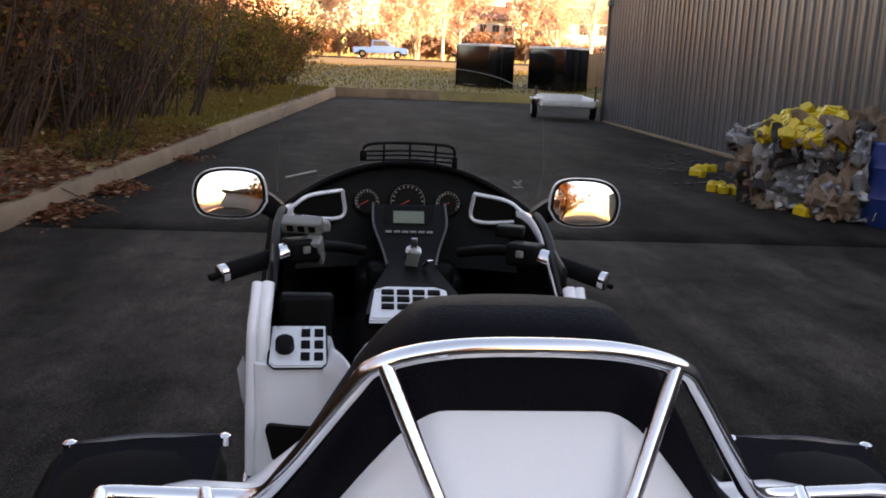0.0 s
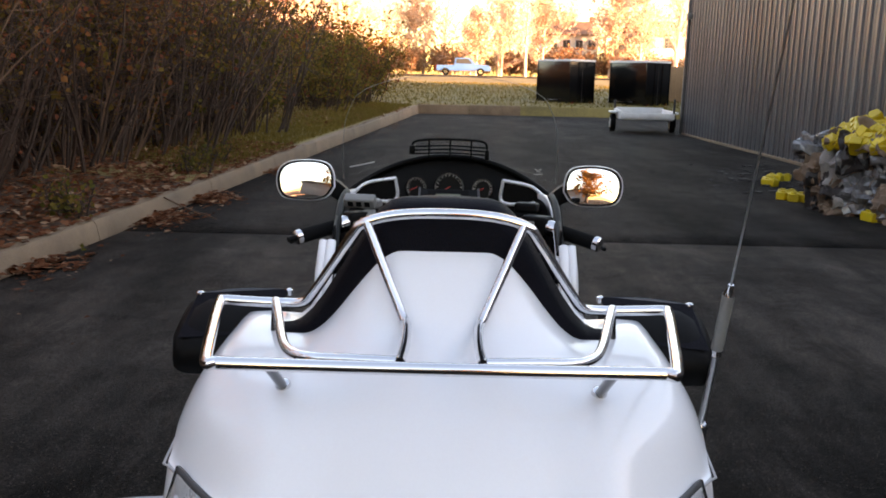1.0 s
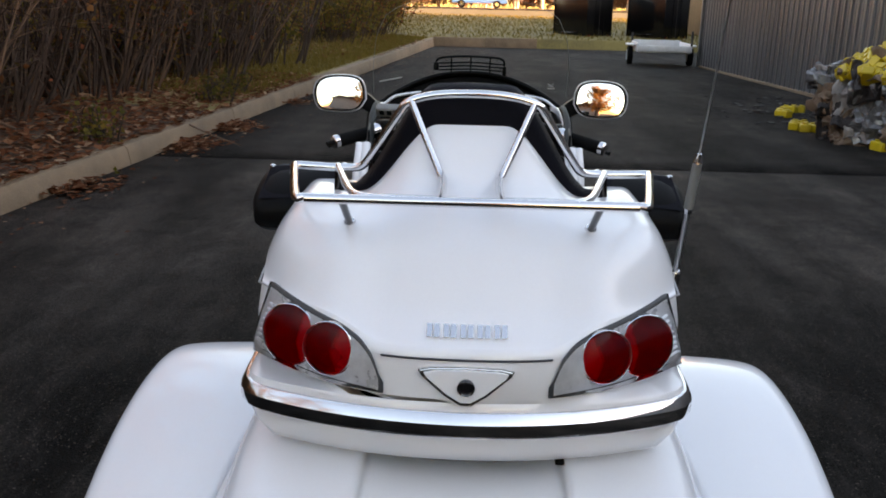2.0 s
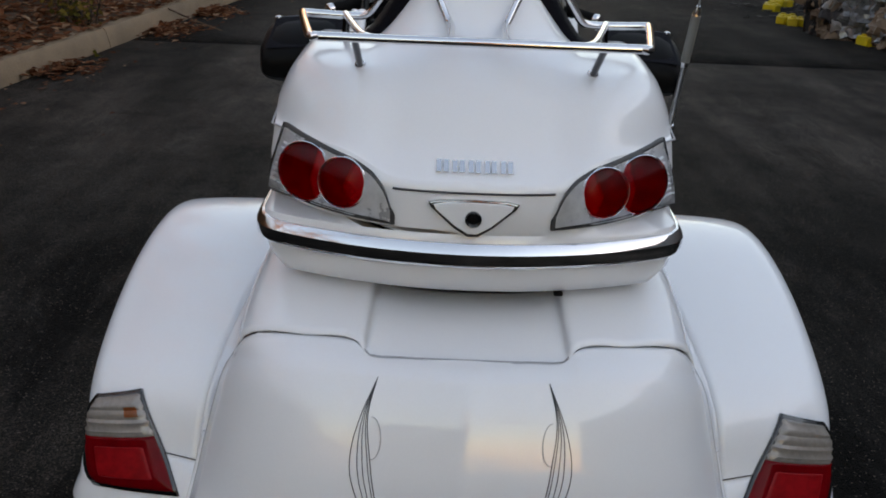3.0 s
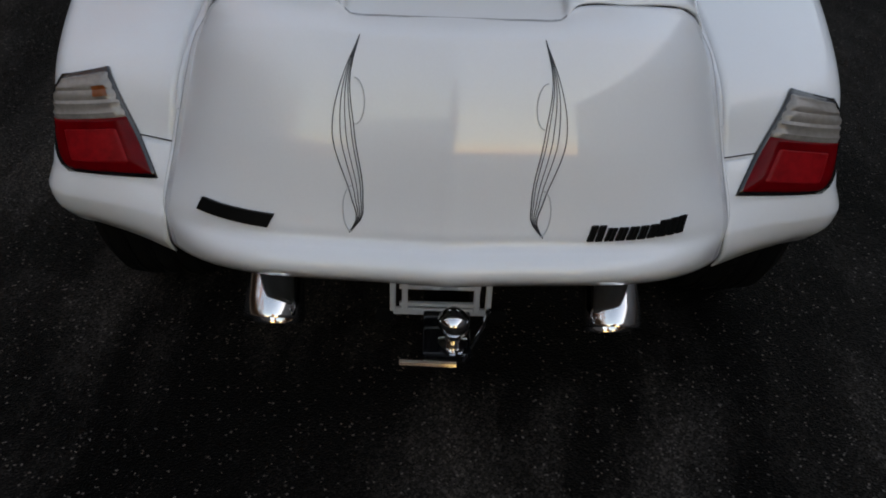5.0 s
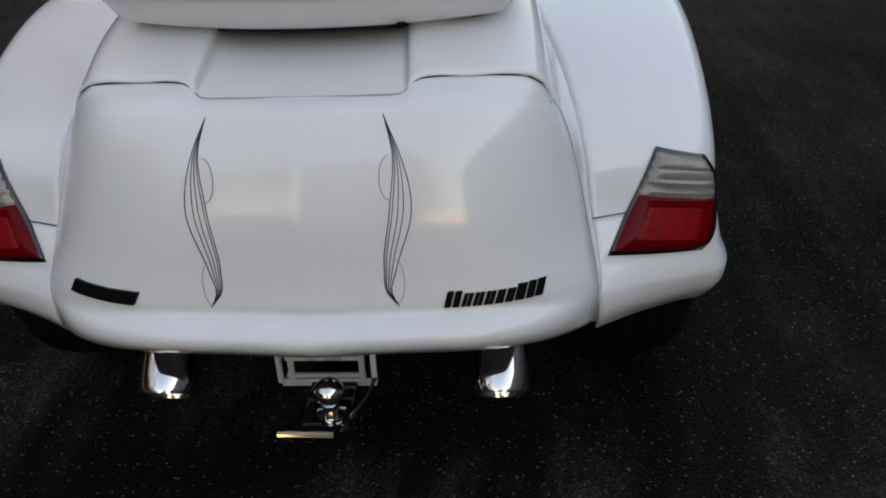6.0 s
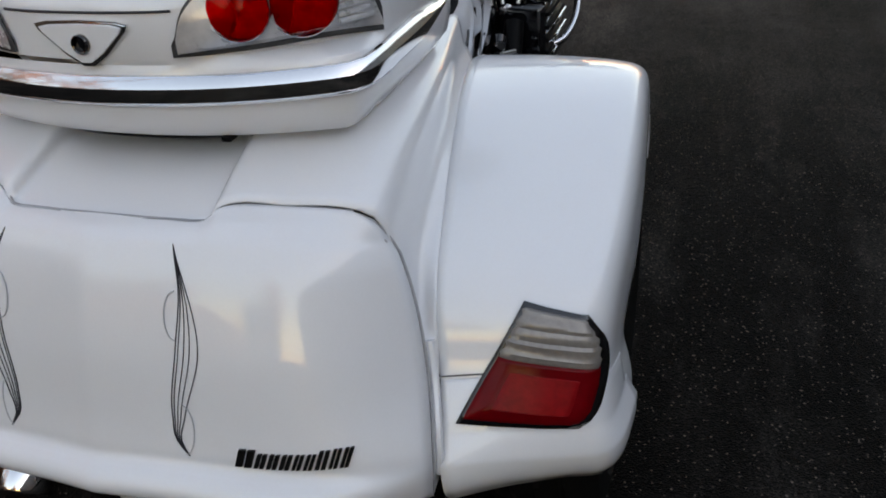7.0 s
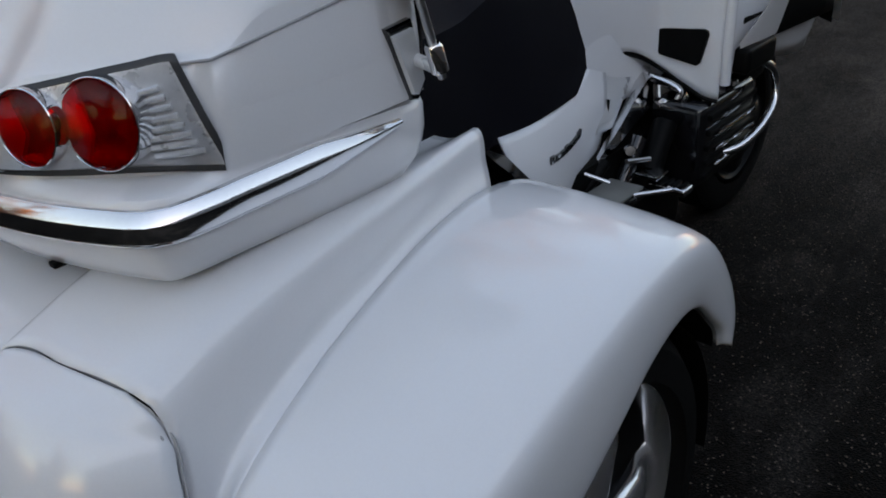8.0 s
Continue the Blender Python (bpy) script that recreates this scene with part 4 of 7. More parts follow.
for k in range(10):
    x0 = -0.057 + (k // 2) * 0.0238 + (k % 2) * 0.0105
    quad = [lid_rear(x, z) for x, z in ((x0, 0.979), (x0 + 0.0075, 0.979), (x0 + 0.0075, 0.9925), (x0, 0.9925))]
    proud = Vector((0, -0.0034, 0.0024))
    part("badge_bar", loft([[p - proud for p in quad], [p + proud for p in quad]]), CHROME, box_lid)
tri = [(-0.067, 0.016), (-0.050, 0.0195), (0.0, 0.021), (0.050, 0.0195), (0.067, 0.016), (0.063, 0.008), (0.030, -0.022), (0.008, -0.036), (-0.008, -0.036), (-0.030, -0.022), (-0.063, 0.008)]
face_m = facing((0, -0.001, 0.925), (0, -1, 0.03))
lock = part("lock_plate", prism(tri, 0.006, face_m, 0.002), CHROME, box, "chrome shield-shaped lock surround")
part("lock_face", prism([(x * 0.88, y * 0.84 - 0.0005) for x, y in tri], 0.0085, face_m, 0.001), PEARL, lock)
part("lock_barrel", spun([(0.0, 0.0125), (0.011, 0.0125), (0.0125, 0.011), (0.0115, 0.009), (0.007, 0.008)], (0, -0.003, 0.918), (0, -1, 0.03), 24), GLOSS_BLACK, lock, "black key barrel")
# hidden black plate, added to stop white bounce onto the hull
part("box_floor", loft([[(p.x, p.y, z) for p in plan_inset(0.082, FOOT_PLAN)] for z in (0.762, 0.776)]), BLACK, box, "hidden black plate added to cut bounce under the box")
part("latch_stub", block((0.136, 0.040, 0.776), (0.150, 0.06, 0.783), 0.002), BLACK, box)
part("underlip", loft([[box_rear(x, z, -0.050 - d) for z, d in ((0.786, 0.0), (0.773, 0.0), (0.770, 0.004), (0.769, 0.03), (0.784, 0.03))] for x in [-0.14 + 0.28 * i / 20 for i in range(21)]]), BLACK, box)

# box lamps
LT_X = [0.118, 0.128, 0.145, 0.17, 0.21, 0.26, 0.30, 0.326, 0.345]
LT_Z = [0.912, 0.942, 0.966, 0.982, 0.993, 1.002, 1.008, 1.012, 1.010]
for side in (1, -1):
    def lamp_patch(u, v, lift, grow=0.0, side=side):
        x = 0.118 - grow + (0.330 - 0.118 + 2 * grow) * u
        top = spl(min(x, 0.345), LT_X, LT_Z) + grow
        bot = 0.903 - grow + 0.004 * u - 0.010 * max(0.0, (u - 0.6) / 0.4) ** 2
        z = bot + (top - bot) * v
        x = x - 0.026 * v * max(0.0, (u - 0.5) / 0.5)
        return box_rear(side * min(x, 0.3258), z, lift + 0.005)

    box_lamp = part("box_lamp", sheet(lambda u, v: lamp_patch(u, v, 0.001, 0.003), 34, 12), LENS_GREY, trike, "clear box lamp with two round red lenses")
    thicken(box_lamp, 0.004, 0.0)
    part("reflector", sheet(lambda u, v: lamp_patch(0.014 + 0.976 * u, 0.04 + 0.925 * v, 0.0035), 34, 12), REFLECTOR, box_lamp, "silver reflector")
    for xx, zz, r in ((0.192, 0.953, 0.0385), (0.252, 0.956, 0.0455)):
        a, b = box_rear(side * (xx - 0.01), zz), box_rear(side * (xx + 0.01), zz)
        n = Vector(((b - a).y, -(b - a).x, 0.0)) * side
        n = n if n.y < 0 else -n
        n = n.normalized() * 0.45 + Vector((side * 0.10, -1.0, 0.18)).normalized() * 0.55
        c = box_rear(side * xx, zz, 0.013 if xx < 0.2 else 0.016)
        part("lens_ring", spun([(-0.030, r + 0.0016), (0.0, r + 0.0016), (0.001, r + 0.0006), (0.0, r - 0.0006), (-0.008, r - 0.003)], c, n, 40, None, False), CHROME, box_lamp)
        part("lens_bowl", spun([(-0.004, r - 0.002), (-0.012, r * 0.80), (-0.010, r * 0.74), (-0.016, r * 0.52), (-0.013, r * 0.46), (-0.018, r * 0.22), (-0.006, r * 0.16), (-0.004, 0.001)], c, n, 40), RED_BOWL, box_lamp, "stepped red reflector bowl")
        glass = part("red_lens", spun([(-0.003, r - 0.001), (0.0015, r * 0.94), (0.0048, r * 0.74), (0.0070, r * 0.50), (0.0085, r * 0.22), (0.009, 0.002)], c, n, 40), RED_GLASS, box_lamp, "round clear red lens")
        glass.visible_shadow = False
    for k in range(8):
        v0 = 0.16 + k * 0.085
        pts = [lamp_patch(u, v0 + 0.25 * (u - 0.82), 0.008) for u in (0.80, 0.84, 0.89, 0.955 - 0.006 * k)]
        part("reflector_rib", tube(pts, 0.0034, 8), REFLECTOR, box_lamp)
    cover = part("lamp_cover", sheet(lambda u, v: lamp_patch(0.02 + 0.96 * u, 0.04 + 0.92 * v, 0.0055 + 0.032 * (min(1, 5 * u) * min(1, 6 * (1 - u)) * min(1, 6 * v) * min(1, 6 * (1 - v)))), 30, 12), LAMP_COVER, box_lamp, "clear lamp cover")
    cover.visible_shadow = False

# chrome luggage rack
rack = part("luggage_rack", tube(path_points([(-0.246, 0.093, 1.158), (-0.12, 0.090, 1.158), (0.0, 0.089, 1.158), (0.12, 0.090, 1.158), (0.246, 0.093, 1.158)], 4), 0.0072, 14), CHROME, trike, "polished chrome tube luggage rack")
half_hoop = [(0.240, 0.092, 1.158), (0.252, 0.098, 1.158), (0.278, 0.22, 1.159), (0.300, 0.335, 1.160), (0.298, 0.350, 1.160), (0.27, 0.351, 1.159), (0.215, 0.349, 1.158), (0.186, 0.342, 1.163), (0.165, 0.330, 1.190), (0.122, 0.310, 1.256), (0.104, 0.305, 1.277), (0.06, 0.303, 1.289), (0.0, 0.302, 1.292)]
part("rack_tube", tube(path_points([flip(p, -1) for p in half_hoop] + half_hoop[-2::-1], 5), 0.0070, 12), CHROME, rack, "chrome hoop over the box")
for side in (1, -1):
    pts = [(0.228, 0.351, 1.160), (0.215, 0.30, 1.156), (0.191, 0.205, 1.152), (0.174, 0.160, 1.151), (0.150, 0.141, 1.151), (0.11, 0.135, 1.152), (0.050, 0.130, 1.152)]
    part("rack_tube", tube(path_points([flip(p, side) for p in pts], 5), 0.0062, 12), CHROME, rack)
    pts = [(0.100, 0.303, 1.278), (0.075, 0.276, 1.224), (0.050, 0.247, 1.172), (0.044, 0.228, 1.165), (0.043, 0.18, 1.157), (0.046, 0.130, 1.151)]
    part("rack_tube", tube(path_points([flip(p, side) for p in pts], 5), 0.0062, 12), CHROME, rack)
    for p, q in (((0.186, 0.096, 1.156), (0.185, 0.178, 1.102)), ((0.226, 0.345, 1.158), (0.229, 0.346, 1.112))):
        part("rack_post", tube([flip(p, side), flip(Vector(p).lerp(Vector(q), 0.9), side), flip(q, side)], 0.0058, 12), DARK_CHROME, rack)
        part("rack_foot", spun([(-0.012, 0.0085), (0.002, 0.0095), (0.006, 0.008), (0.007, 0.006)], flip(q, side), (0, -0.35, 1), 18), CHROME, rack)

# aerial
ant = [Vector((0.383, 0.432, 0.955)), Vector((0.385, 0.354, 1.189))]
adir = (ant[1] - ant[0]).normalized()
aerial = part("aerial", tube([ant[0] - adir * 0.03, ant[0] + adir * 0.145], 0.0052, 12), STEEL, trike, "tall whip aerial on a bracket")
part("aerial_coil", tube([ant[0] + adir * 0.15, ant[0] + adir * 0.155, ant[0] + adir * 0.235, ant[0] + adir * 0.24], 0.0085, 14), CASE_GREY, aerial, "thick grey loading coil")
part("aerial_collar", spun([(0, 0.0075), (0.012, 0.0075), (0.014, 0.006)], ant[0] + adir * 0.14, adir, 14), CHROME, aerial)
part("aerial_tip", spun([(0, 0.0085), (0.006, 0.006), (0.016, 0.004)], ant[0] + adir * 0.24, adir, 14), CHROME, aerial)
part("aerial_whip", tube([ant[0] + adir * 0.25, ant[0] + adir * 0.95], 0.0016, 8, taper=0.0009), STEEL, aerial)
part("aerial_foot", spun([(-0.02, 0.011), (0.012, 0.011), (0.016, 0.008)], ant[0], adir, 16), CHROME, aerial)
def slanted(x0, x1, grow):
    """A small upright plate, wider above and leaning forward below."""
    c, outline = Vector((0.418, 0.942)), [(0.398, 0.982), (0.436, 0.986), (0.452, 0.915), (0.440, 0.898), (0.430, 0.900)]
    rings = []
    for x, g in ((x0, grow), (x1 - 0.003, grow), (x1, grow - 0.06)):
        rings.append([(x, c.x + (y - c.x) * g, c.y + (z - c.y) * g) for y, z in outline])
    return loft(rings)


part("aerial_plate", slanted(0.334, 0.350, 0.92), SILVER, aerial, "silver side plate with a black edge")
part("plate_edge", slanted(0.331, 0.343, 1.14), GLOSS_BLACK, aerial)
part("aerial_arm", tube([(0.345, 0.437, 0.945), (0.375, 0.436, 0.94), ant[0] - adir * 0.02], 0.008, 10), SILVER, aerial)

# ---- seat and pillion ----
def pad_ring(y, grow, low):
    out = []
    for i in range(33):
        x = -0.225 + 0.45 * i / 32
        q = min(1.0, max(0.0, (abs(x) - 0.06) / 0.138))
        z = 1.141 + 0.164 * (1 - q * q * (3 - 2 * q))
        out.append((x * (1 + grow * 0.4 + 2.8 * max(0.0, y - 0.365)), y, z + grow - 0.01 * (x / 0.2) ** 2 - 20 * max(0.0, y - 0.36) * min(x * x, 0.0144)))
    return out + [(0.23, y, low), (-0.23, y, low)]


part("pillion_backrest", loft([pad_ring(y, g, 1.0) for y, g in ((0.318, -0.055), (0.322, -0.03), (0.335, -0.008), (0.36, 0.0), (0.40, -0.002), (0.44, -0.018), (0.465, -0.05))]), VINYL, trike, "padded black vinyl backrest", sharp=50)


def seat_ring(y):
    w = spl(y, [0.42, 0.6, 0.8, 0.95, 1.15, 1.3], [0.24, 0.22, 0.19, 0.18, 0.15, 0.11])
    z = spl(y, [0.42, 0.55, 0.75, 0.86, 0.95, 1.15, 1.3], [1.02, 0.95, 0.935, 0.96, 0.935, 0.93, 0.92])
    return [(x * w, y, z - 0.05 * abs(x) ** 3 - (0.16 + max(0.0, z - 0.90) if k in (0, 12) else 0)) for k, x in enumerate([-1.0 + 2 * i / 12 for i in range(13)])]


part("seat", loft([seat_ring(0.42 + 0.88 * j / 24) for j in range(25)]), VINYL, trike, "stepped black vinyl touring seat")
for side in (1, -1):
    rows = []
    for y, z0, z1, g in ((0.405, 1.050, 1.072, 0.74), (0.412, 1.034, 1.086, 0.90), (0.44, 1.022, 1.108, 1.0), (0.47, 1.018, 1.124, 1.0), (0.50, 1.016, 1.134, 0.99), (0.515, 1.022, 1.132, 0.96), (0.52, 1.04, 1.115, 0.9)):
        rows.append([(side * (0.317 + a * 0.083 * g), y, (z0 + z1) / 2 + b * (z1 - z0) / 2 - 0.006 * a) for a, b in ring_outline(1, 1, 24, 3.6)])
    pod = part("pillion_armrest", loft(rows), BLACK, trike, "black passenger armrest pod with chrome trim")
    part("pod_trim", tube(path_points([(side * 0.236, 0.503, 1.136), (side * 0.31, 0.506, 1.135), (side * 0.376, 0.503, 1.127)], 5), 0.0032, 8), DARK_CHROME, pod)
    part("trim_stud", spun([(0, 0.006), (0.008, 0.006), (0.010, 0.003)], (side * 0.238, 0.50, 1.131), (0, 0, 1), 12), CHROME, pod)
    part("trim_stud", spun([(0, 0.006), (0.008, 0.006), (0.010, 0.003)], (side * 0.374, 0.50, 1.124), (0, 0, 1), 12), CHROME, pod)
    part("pod_panel", sheet(lambda u, v, side=side: Vector((side * (0.246 + 0.138 * u - 0.008 * v), 0.415 + 0.083 * v, 1.092 + 0.046 * v - 0.010 * u + 0.003)), 8, 6), VINYL, pod)
    part("pod_stay", tube([(side * 0.22, 0.56, 0.86), (side * 0.28, 0.50, 1.0)], 0.018, 10), BLACK, pod)

# ---- tank, sides and engine ----
def tank_ring(y):
    w = spl(y, [1.0, 1.2, 1.45, 1.7, 1.95], [0.13, 0.155, 0.165, 0.17, 0.14])
    z = spl(y, [1.0, 1.2, 1.45, 1.7, 1.95], [0.86, 0.915, 0.945, 0.955, 0.95])
    return [(math.copysign(abs(math.cos(a)) ** 0.7, math.cos(a)) * w, y, z - 0.30 + 0.30 * max(0.0, math.sin(a)) ** 0.7) for a in (math.pi * i / 16 for i in range(17))]


part("tank_cover", loft([tank_ring(1.0 + 0.46 * j / 10) for j in range(11)]), PEARL, trike, "pearl white tank cover")
part("tank_front", loft([tank_ring(1.462 + 0.49 * j / 10) for j in range(11)]), BLACK, trike, "black inner tank panel")
for side in (1, -1):
    # side cover under the seat
    def flank(u, v, side=side):
        y = 0.80 + 0.43 * u
        zt = spl(u, [0, 0.17, 0.36, 0.57, 0.7, 0.78, 1], [0.700, 0.692, 0.690, 0.694, 0.708, 0.722, 0.752])
        zb = spl(u, [0, 0.3, 0.6, 1], [0.55, 0.52, 0.52, 0.555])
        xt = spl(u, [0, 0.36, 0.7, 1], [0.190, 0.178, 0.152, 0.132])
        return Vector((side * (xt + 0.045 * (1 - v) + 0.016 * math.sin(math.pi * v)), y - 0.075 * (1 - v) * u, zb + (zt - zb) * v))
    cover = part("side_cover", sheet(flank, 20, 12), PEARL, trike, "pearl white side cover with a small badge")
    thicken(cover, 0.005, -1.0 if side > 0 else 1.0)
    # the cover's small badge, as plain dark bars
    for k in range(7):
        c, e = flank(0.30 + 0.052 * k, 0.56), flank(0.338 + 0.052 * k, 0.56)
        up = Vector((0, 0.003, 0.011 if k % 3 else 0.014))
        off = Vector((side * 0.003, 0, 0))
        bm = loft([[c + off, e + off, e + off + up, c + off + up], [c - off, e - off, e - off + up, c - off + up]])
        part("badge_bar", bm, GLOSS_BLACK, cover)
    # grey plate between the side cover and the bracket
    bm = sheet(lambda u, v, side=side: Vector((side * (0.134 + 0.05 * (1 - v) + 0.004 * u), 1.215 + u * (0.06 + 0.115 * v) - 0.09 * (1 - v), 0.60 + 0.150 * v - 0.035 * u * v)), 6, 8)
    thicken(part("frame_plate", bm, SILVER, trike, "grey frame plate"), 0.006, 0.0)
    part("plate_gap", tube([flank(1.0, v) + Vector((0, 0.005, 0)) for v in (0.0, 0.25, 0.5)], 0.004, 6), BLACK, trike)

    # white leg panel facing the rider, running in to the tank
    def leg_panel(u, v, side=side):
        x = spl(u, [0, 0.1, 0.25, 0.45, 0.6, 0.75, 1], [0.325, 0.306, 0.262, 0.19, 0.162, 0.144, 0.130])
        y = spl(u, [0, 0.1, 0.25, 0.45, 0.6, 0.75, 1], [1.380, 1.372, 1.368, 1.362, 1.315, 1.24, 1.09])
        zb = spl(u, [0, 0.14, 0.25, 0.45, 0.6, 1], [0.630, 0.638, 0.655, 0.692, 0.722, 0.755])
        if v < 0.75:
            return Vector((side * x, y, zb + (0.893 - zb) * v / 0.75))
        k = (v - 0.75) * 4
        return Vector((side * (x - 0.006 * k), y + 0.095 * k * (1.0 if u < 0.5 else 0.3), 0.893 + 0.036 * math.sin(k * 1.3)))
    shield = part("leg_panel", sheet(leg_panel, 32, 20), PEARL, trike, "pearl white leg panel with a black vent")
    thicken(shield, 0.006, -1.0 if side < 0 else 1.0)
    rows = []
    for d in (-0.010, 0.0035):
        rows.append([Vector((side * x, 1.3600 - d, z)) for x, z in ((0.190, 0.722), (0.188, 0.757), (0.193, 0.766), (0.200, 0.768), (0.292, 0.776), (0.299, 0.772), (0.301, 0.764), (0.288, 0.706), (0.281, 0.700), (0.197, 0.713))])
    part("vent", loft(rows), BLACK, shield, "black rectangular vent")
    part("panel_lip", tube([leg_panel(u, 0.0) + Vector((0, -0.002, -0.004)) for u in [i / 24 * 0.8 for i in range(25)]], 0.006, 8), BLACK, shield, "black rubber edge")
    # upright rim of the fairing, with a groove along it
    for dx, r in ((0.0, 0.0135), (0.021, 0.0115)):
        pts = [(side * (0.312 + dx), 1.388, 0.66), (side * (0.311 + dx), 1.386, 0.78), (side * (0.309 + dx), 1.395, 0.92), (side * (0.308 + dx), 1.405, 0.965), (side * (0.306 + dx), 1.425, 1.0), (side * (0.305 + dx), 1.455, 1.035)]
        part("fairing_rim", tube(path_points(pts, 5), r, 12), PEARL, shield)

    def fairing(u, v, side=side):
        """The white fairing's side, from its rim to the nose."""
        y = 1.40 + 0.85 * u
        zt = spl(u, [0, 0.3, 0.6, 0.85, 1], [0.985, 1.05, 1.10, 1.09, 1.05])
        zb = spl(u, [0, 0.25, 0.6, 1], [0.67, 0.655, 0.60, 0.62])
        x = spl(u, [0, 0.25, 0.5, 0.75, 1], [0.325, 0.338, 0.350, 0.335, 0.24]) + 0.02 * math.sin(math.pi * v) * min(1, 4 * u) - 0.03 * v * v - 0.06 * (1 - v) * min(1.0, 2.5 * u)
        return Vector((side * x, y, zb + (zt - zb) * v))
    fair = part("fairing_side", sheet(fairing, 26, 14), PEARL, trike, "pearl white fairing side")
    thicken(fair, 0.012, -1.0 if side > 0 else 1.0)
    part("fairing_liner", sheet(lambda u, v, side=side: fairing(0.04 + 0.94 * u, 0.97 * v) - Vector((side * 0.022, 0, 0)), 16, 8), BLACK, fair, "black inner fairing lining")
    edge = [fairing(i / 20 * 0.62, 1.0) + Vector((side * 0.002, 0, 0.004)) for i in range(3, 21)]
    part("fairing_pad", tube(edge, 0.012, 10), BLACK, fair, "black inner fairing pad")
    rows = [[Vector((side * x, y, z)) for x, y, z in ((0.335, 1.44, 0.735), (0.362, 1.47, 0.79), (0.376, 1.51, 0.835), (0.376, 1.60, 0.835), (0.35, 1.60, 0.735))], [Vector((side * x, y, z)) for x, y, z in ((0.335, 1.445, 0.722), (0.360, 1.478, 0.77), (0.372, 1.518, 0.812), (0.372, 1.60, 0.812), (0.35, 1.60, 0.722))]]
    part("wind_deflector", loft(rows), PEARL, fair, "pearl white lower wind deflector")
    part("cowl_duct", block((side * 0.335 - 0.02, 1.45, 0.665), (side * 0.335 + 0.02, 1.60, 0.72), 0.012, 3), BLACK, fair)
    inner = sheet(lambda u, v, side=side: Vector((side * (0.300 + 0.045 * u), 1.47 + 0.5 * u, 0.70 + 0.37 * v)), 10, 8)
    thicken(part("leg_shield", inner, BLACK, trike), 0.006, 0.0)
    part("inner_tray", block((side * 0.235 - 0.09, 1.47, 0.76), (side * 0.235 + 0.09, 2.08, 0.785), 0.01), RUBBER, trike)
    part("pocket_lid", block((side * 0.232 - 0.056, 1.462, 0.86), (side * 0.232 + 0.056, 1.50, 1.01), 0.012, 3), BLACK, trike, "black pocket lid")
    # chrome bracket: a loop and a blade running down to the peg
    loop = [(0.148, 1.385, 0.672), (0.185, 1.352, 0.664), (0.235, 1.352, 0.652), (0.262, 1.352, 0.638), (0.270, 1.35, 0.612)]
    rows = []
    for p in path_points(loop, 6):
        p = flip(p, side)
        rows.append([p + Vector((0, -0.019 * math.cos(e) - 0.010 * math.sin(e), 0.015 * math.sin(e) + 0.004 * math.cos(e))) for e in (2 * math.pi * j / 12 for j in range(12))])
    bracket = part("chrome_bracket", loft(rows), CHROME, trike, "polished chrome bracket over the engine")
    blade = [[flip(p, side) for p in q] for q in (((0.146, 1.40, 0.688), (0.182, 1.36, 0.670), (0.190, 1.36, 0.600), (0.172, 1.37, 0.610)), ((0.166, 1.30, 0.648), (0.196, 1.27, 0.644), (0.204, 1.27, 0.596), (0.180, 1.29, 0.600)), ((0.186, 1.20, 0.606), (0.206, 1.18, 0.598), (0.210, 1.18, 0.572), (0.192, 1.20, 0.570)), ((0.196, 1.115, 0.560), (0.203, 1.11, 0.556), (0.205, 1.11, 0.548), (0.199, 1.115, 0.546)))]
    part("bracket_blade", loft(blade), CHROME, bracket)
    part("bracket_bolt", spun([(0, 0.013), (0.010, 0.013), (0.013, 0.008)], (side * 0.222, 1.345, 0.612), (side * 0.2, -1, 0.2), 6), STEEL, bracket)
    part("inner_clip", tube(path_points([(side * 0.20, 1.36, 0.645), (side * 0.215, 1.345, 0.60), (side * 0.235, 1.345, 0.60), (side * 0.25, 1.36, 0.635)], 5), 0.006, 8), STEEL, bracket)
    # engine
    part("engine_block", block((side * 0.11 - 0.10, 0.95, 0.26), (side * 0.11 + 0.10, 1.5, 0.56), 0.03), BLACK, trike)
    eng = part("cylinder_head", block((side * 0.265 - 0.07, 1.33, 0.44), (side * 0.265 + 0.055, 1.60, 0.625), 0.02, 3), GLOSS_BLACK, trike, "black ribbed cylinder cover with chrome strips")
    for k in range(5):
        part("cover_fin", block((side * 0.318 - 0.012, 1.345 + 0.003 * k, 0.455 + k * 0.033), (side * 0.318 + 0.010, 1.59, 0.468 + k * 0.033), 0.004, 2), BLACK, eng)
    for k in range(3):
        part("chrome_strip", tube([(side * 0.334, 1.37, 0.487 + k * 0.036), (side * 0.336, 1.56, 0.489 + k * 0.036)], 0.0042, 8), CHROME, eng)
    for k in range(3):
        part("cover_bolt", spun([(0, 0.009), (0.006, 0.009), (0.009, 0.005)], (side * 0.30, 1.38 + 0.07 * k, 0.624), (0, 0, 1), 10), STEEL, eng)
    guard = part("engine_guard", tube(path_points([(side * 0.25, 1.50, 0.66), (side * 0.30, 1.51, 0.680), (side * 0.335, 1.565, 0.668), (side * 0.355, 1.605, 0.635), (side * 0.365, 1.60, 0.575), (side * 0.365, 1.53, 0.53), (side * 0.345, 1.46, 0.500), (side * 0.30, 1.43, 0.49), (side * 0.22, 1.42, 0.48)], 6), 0.0105, 12), CHROME, trike, "chrome engine guard loop")
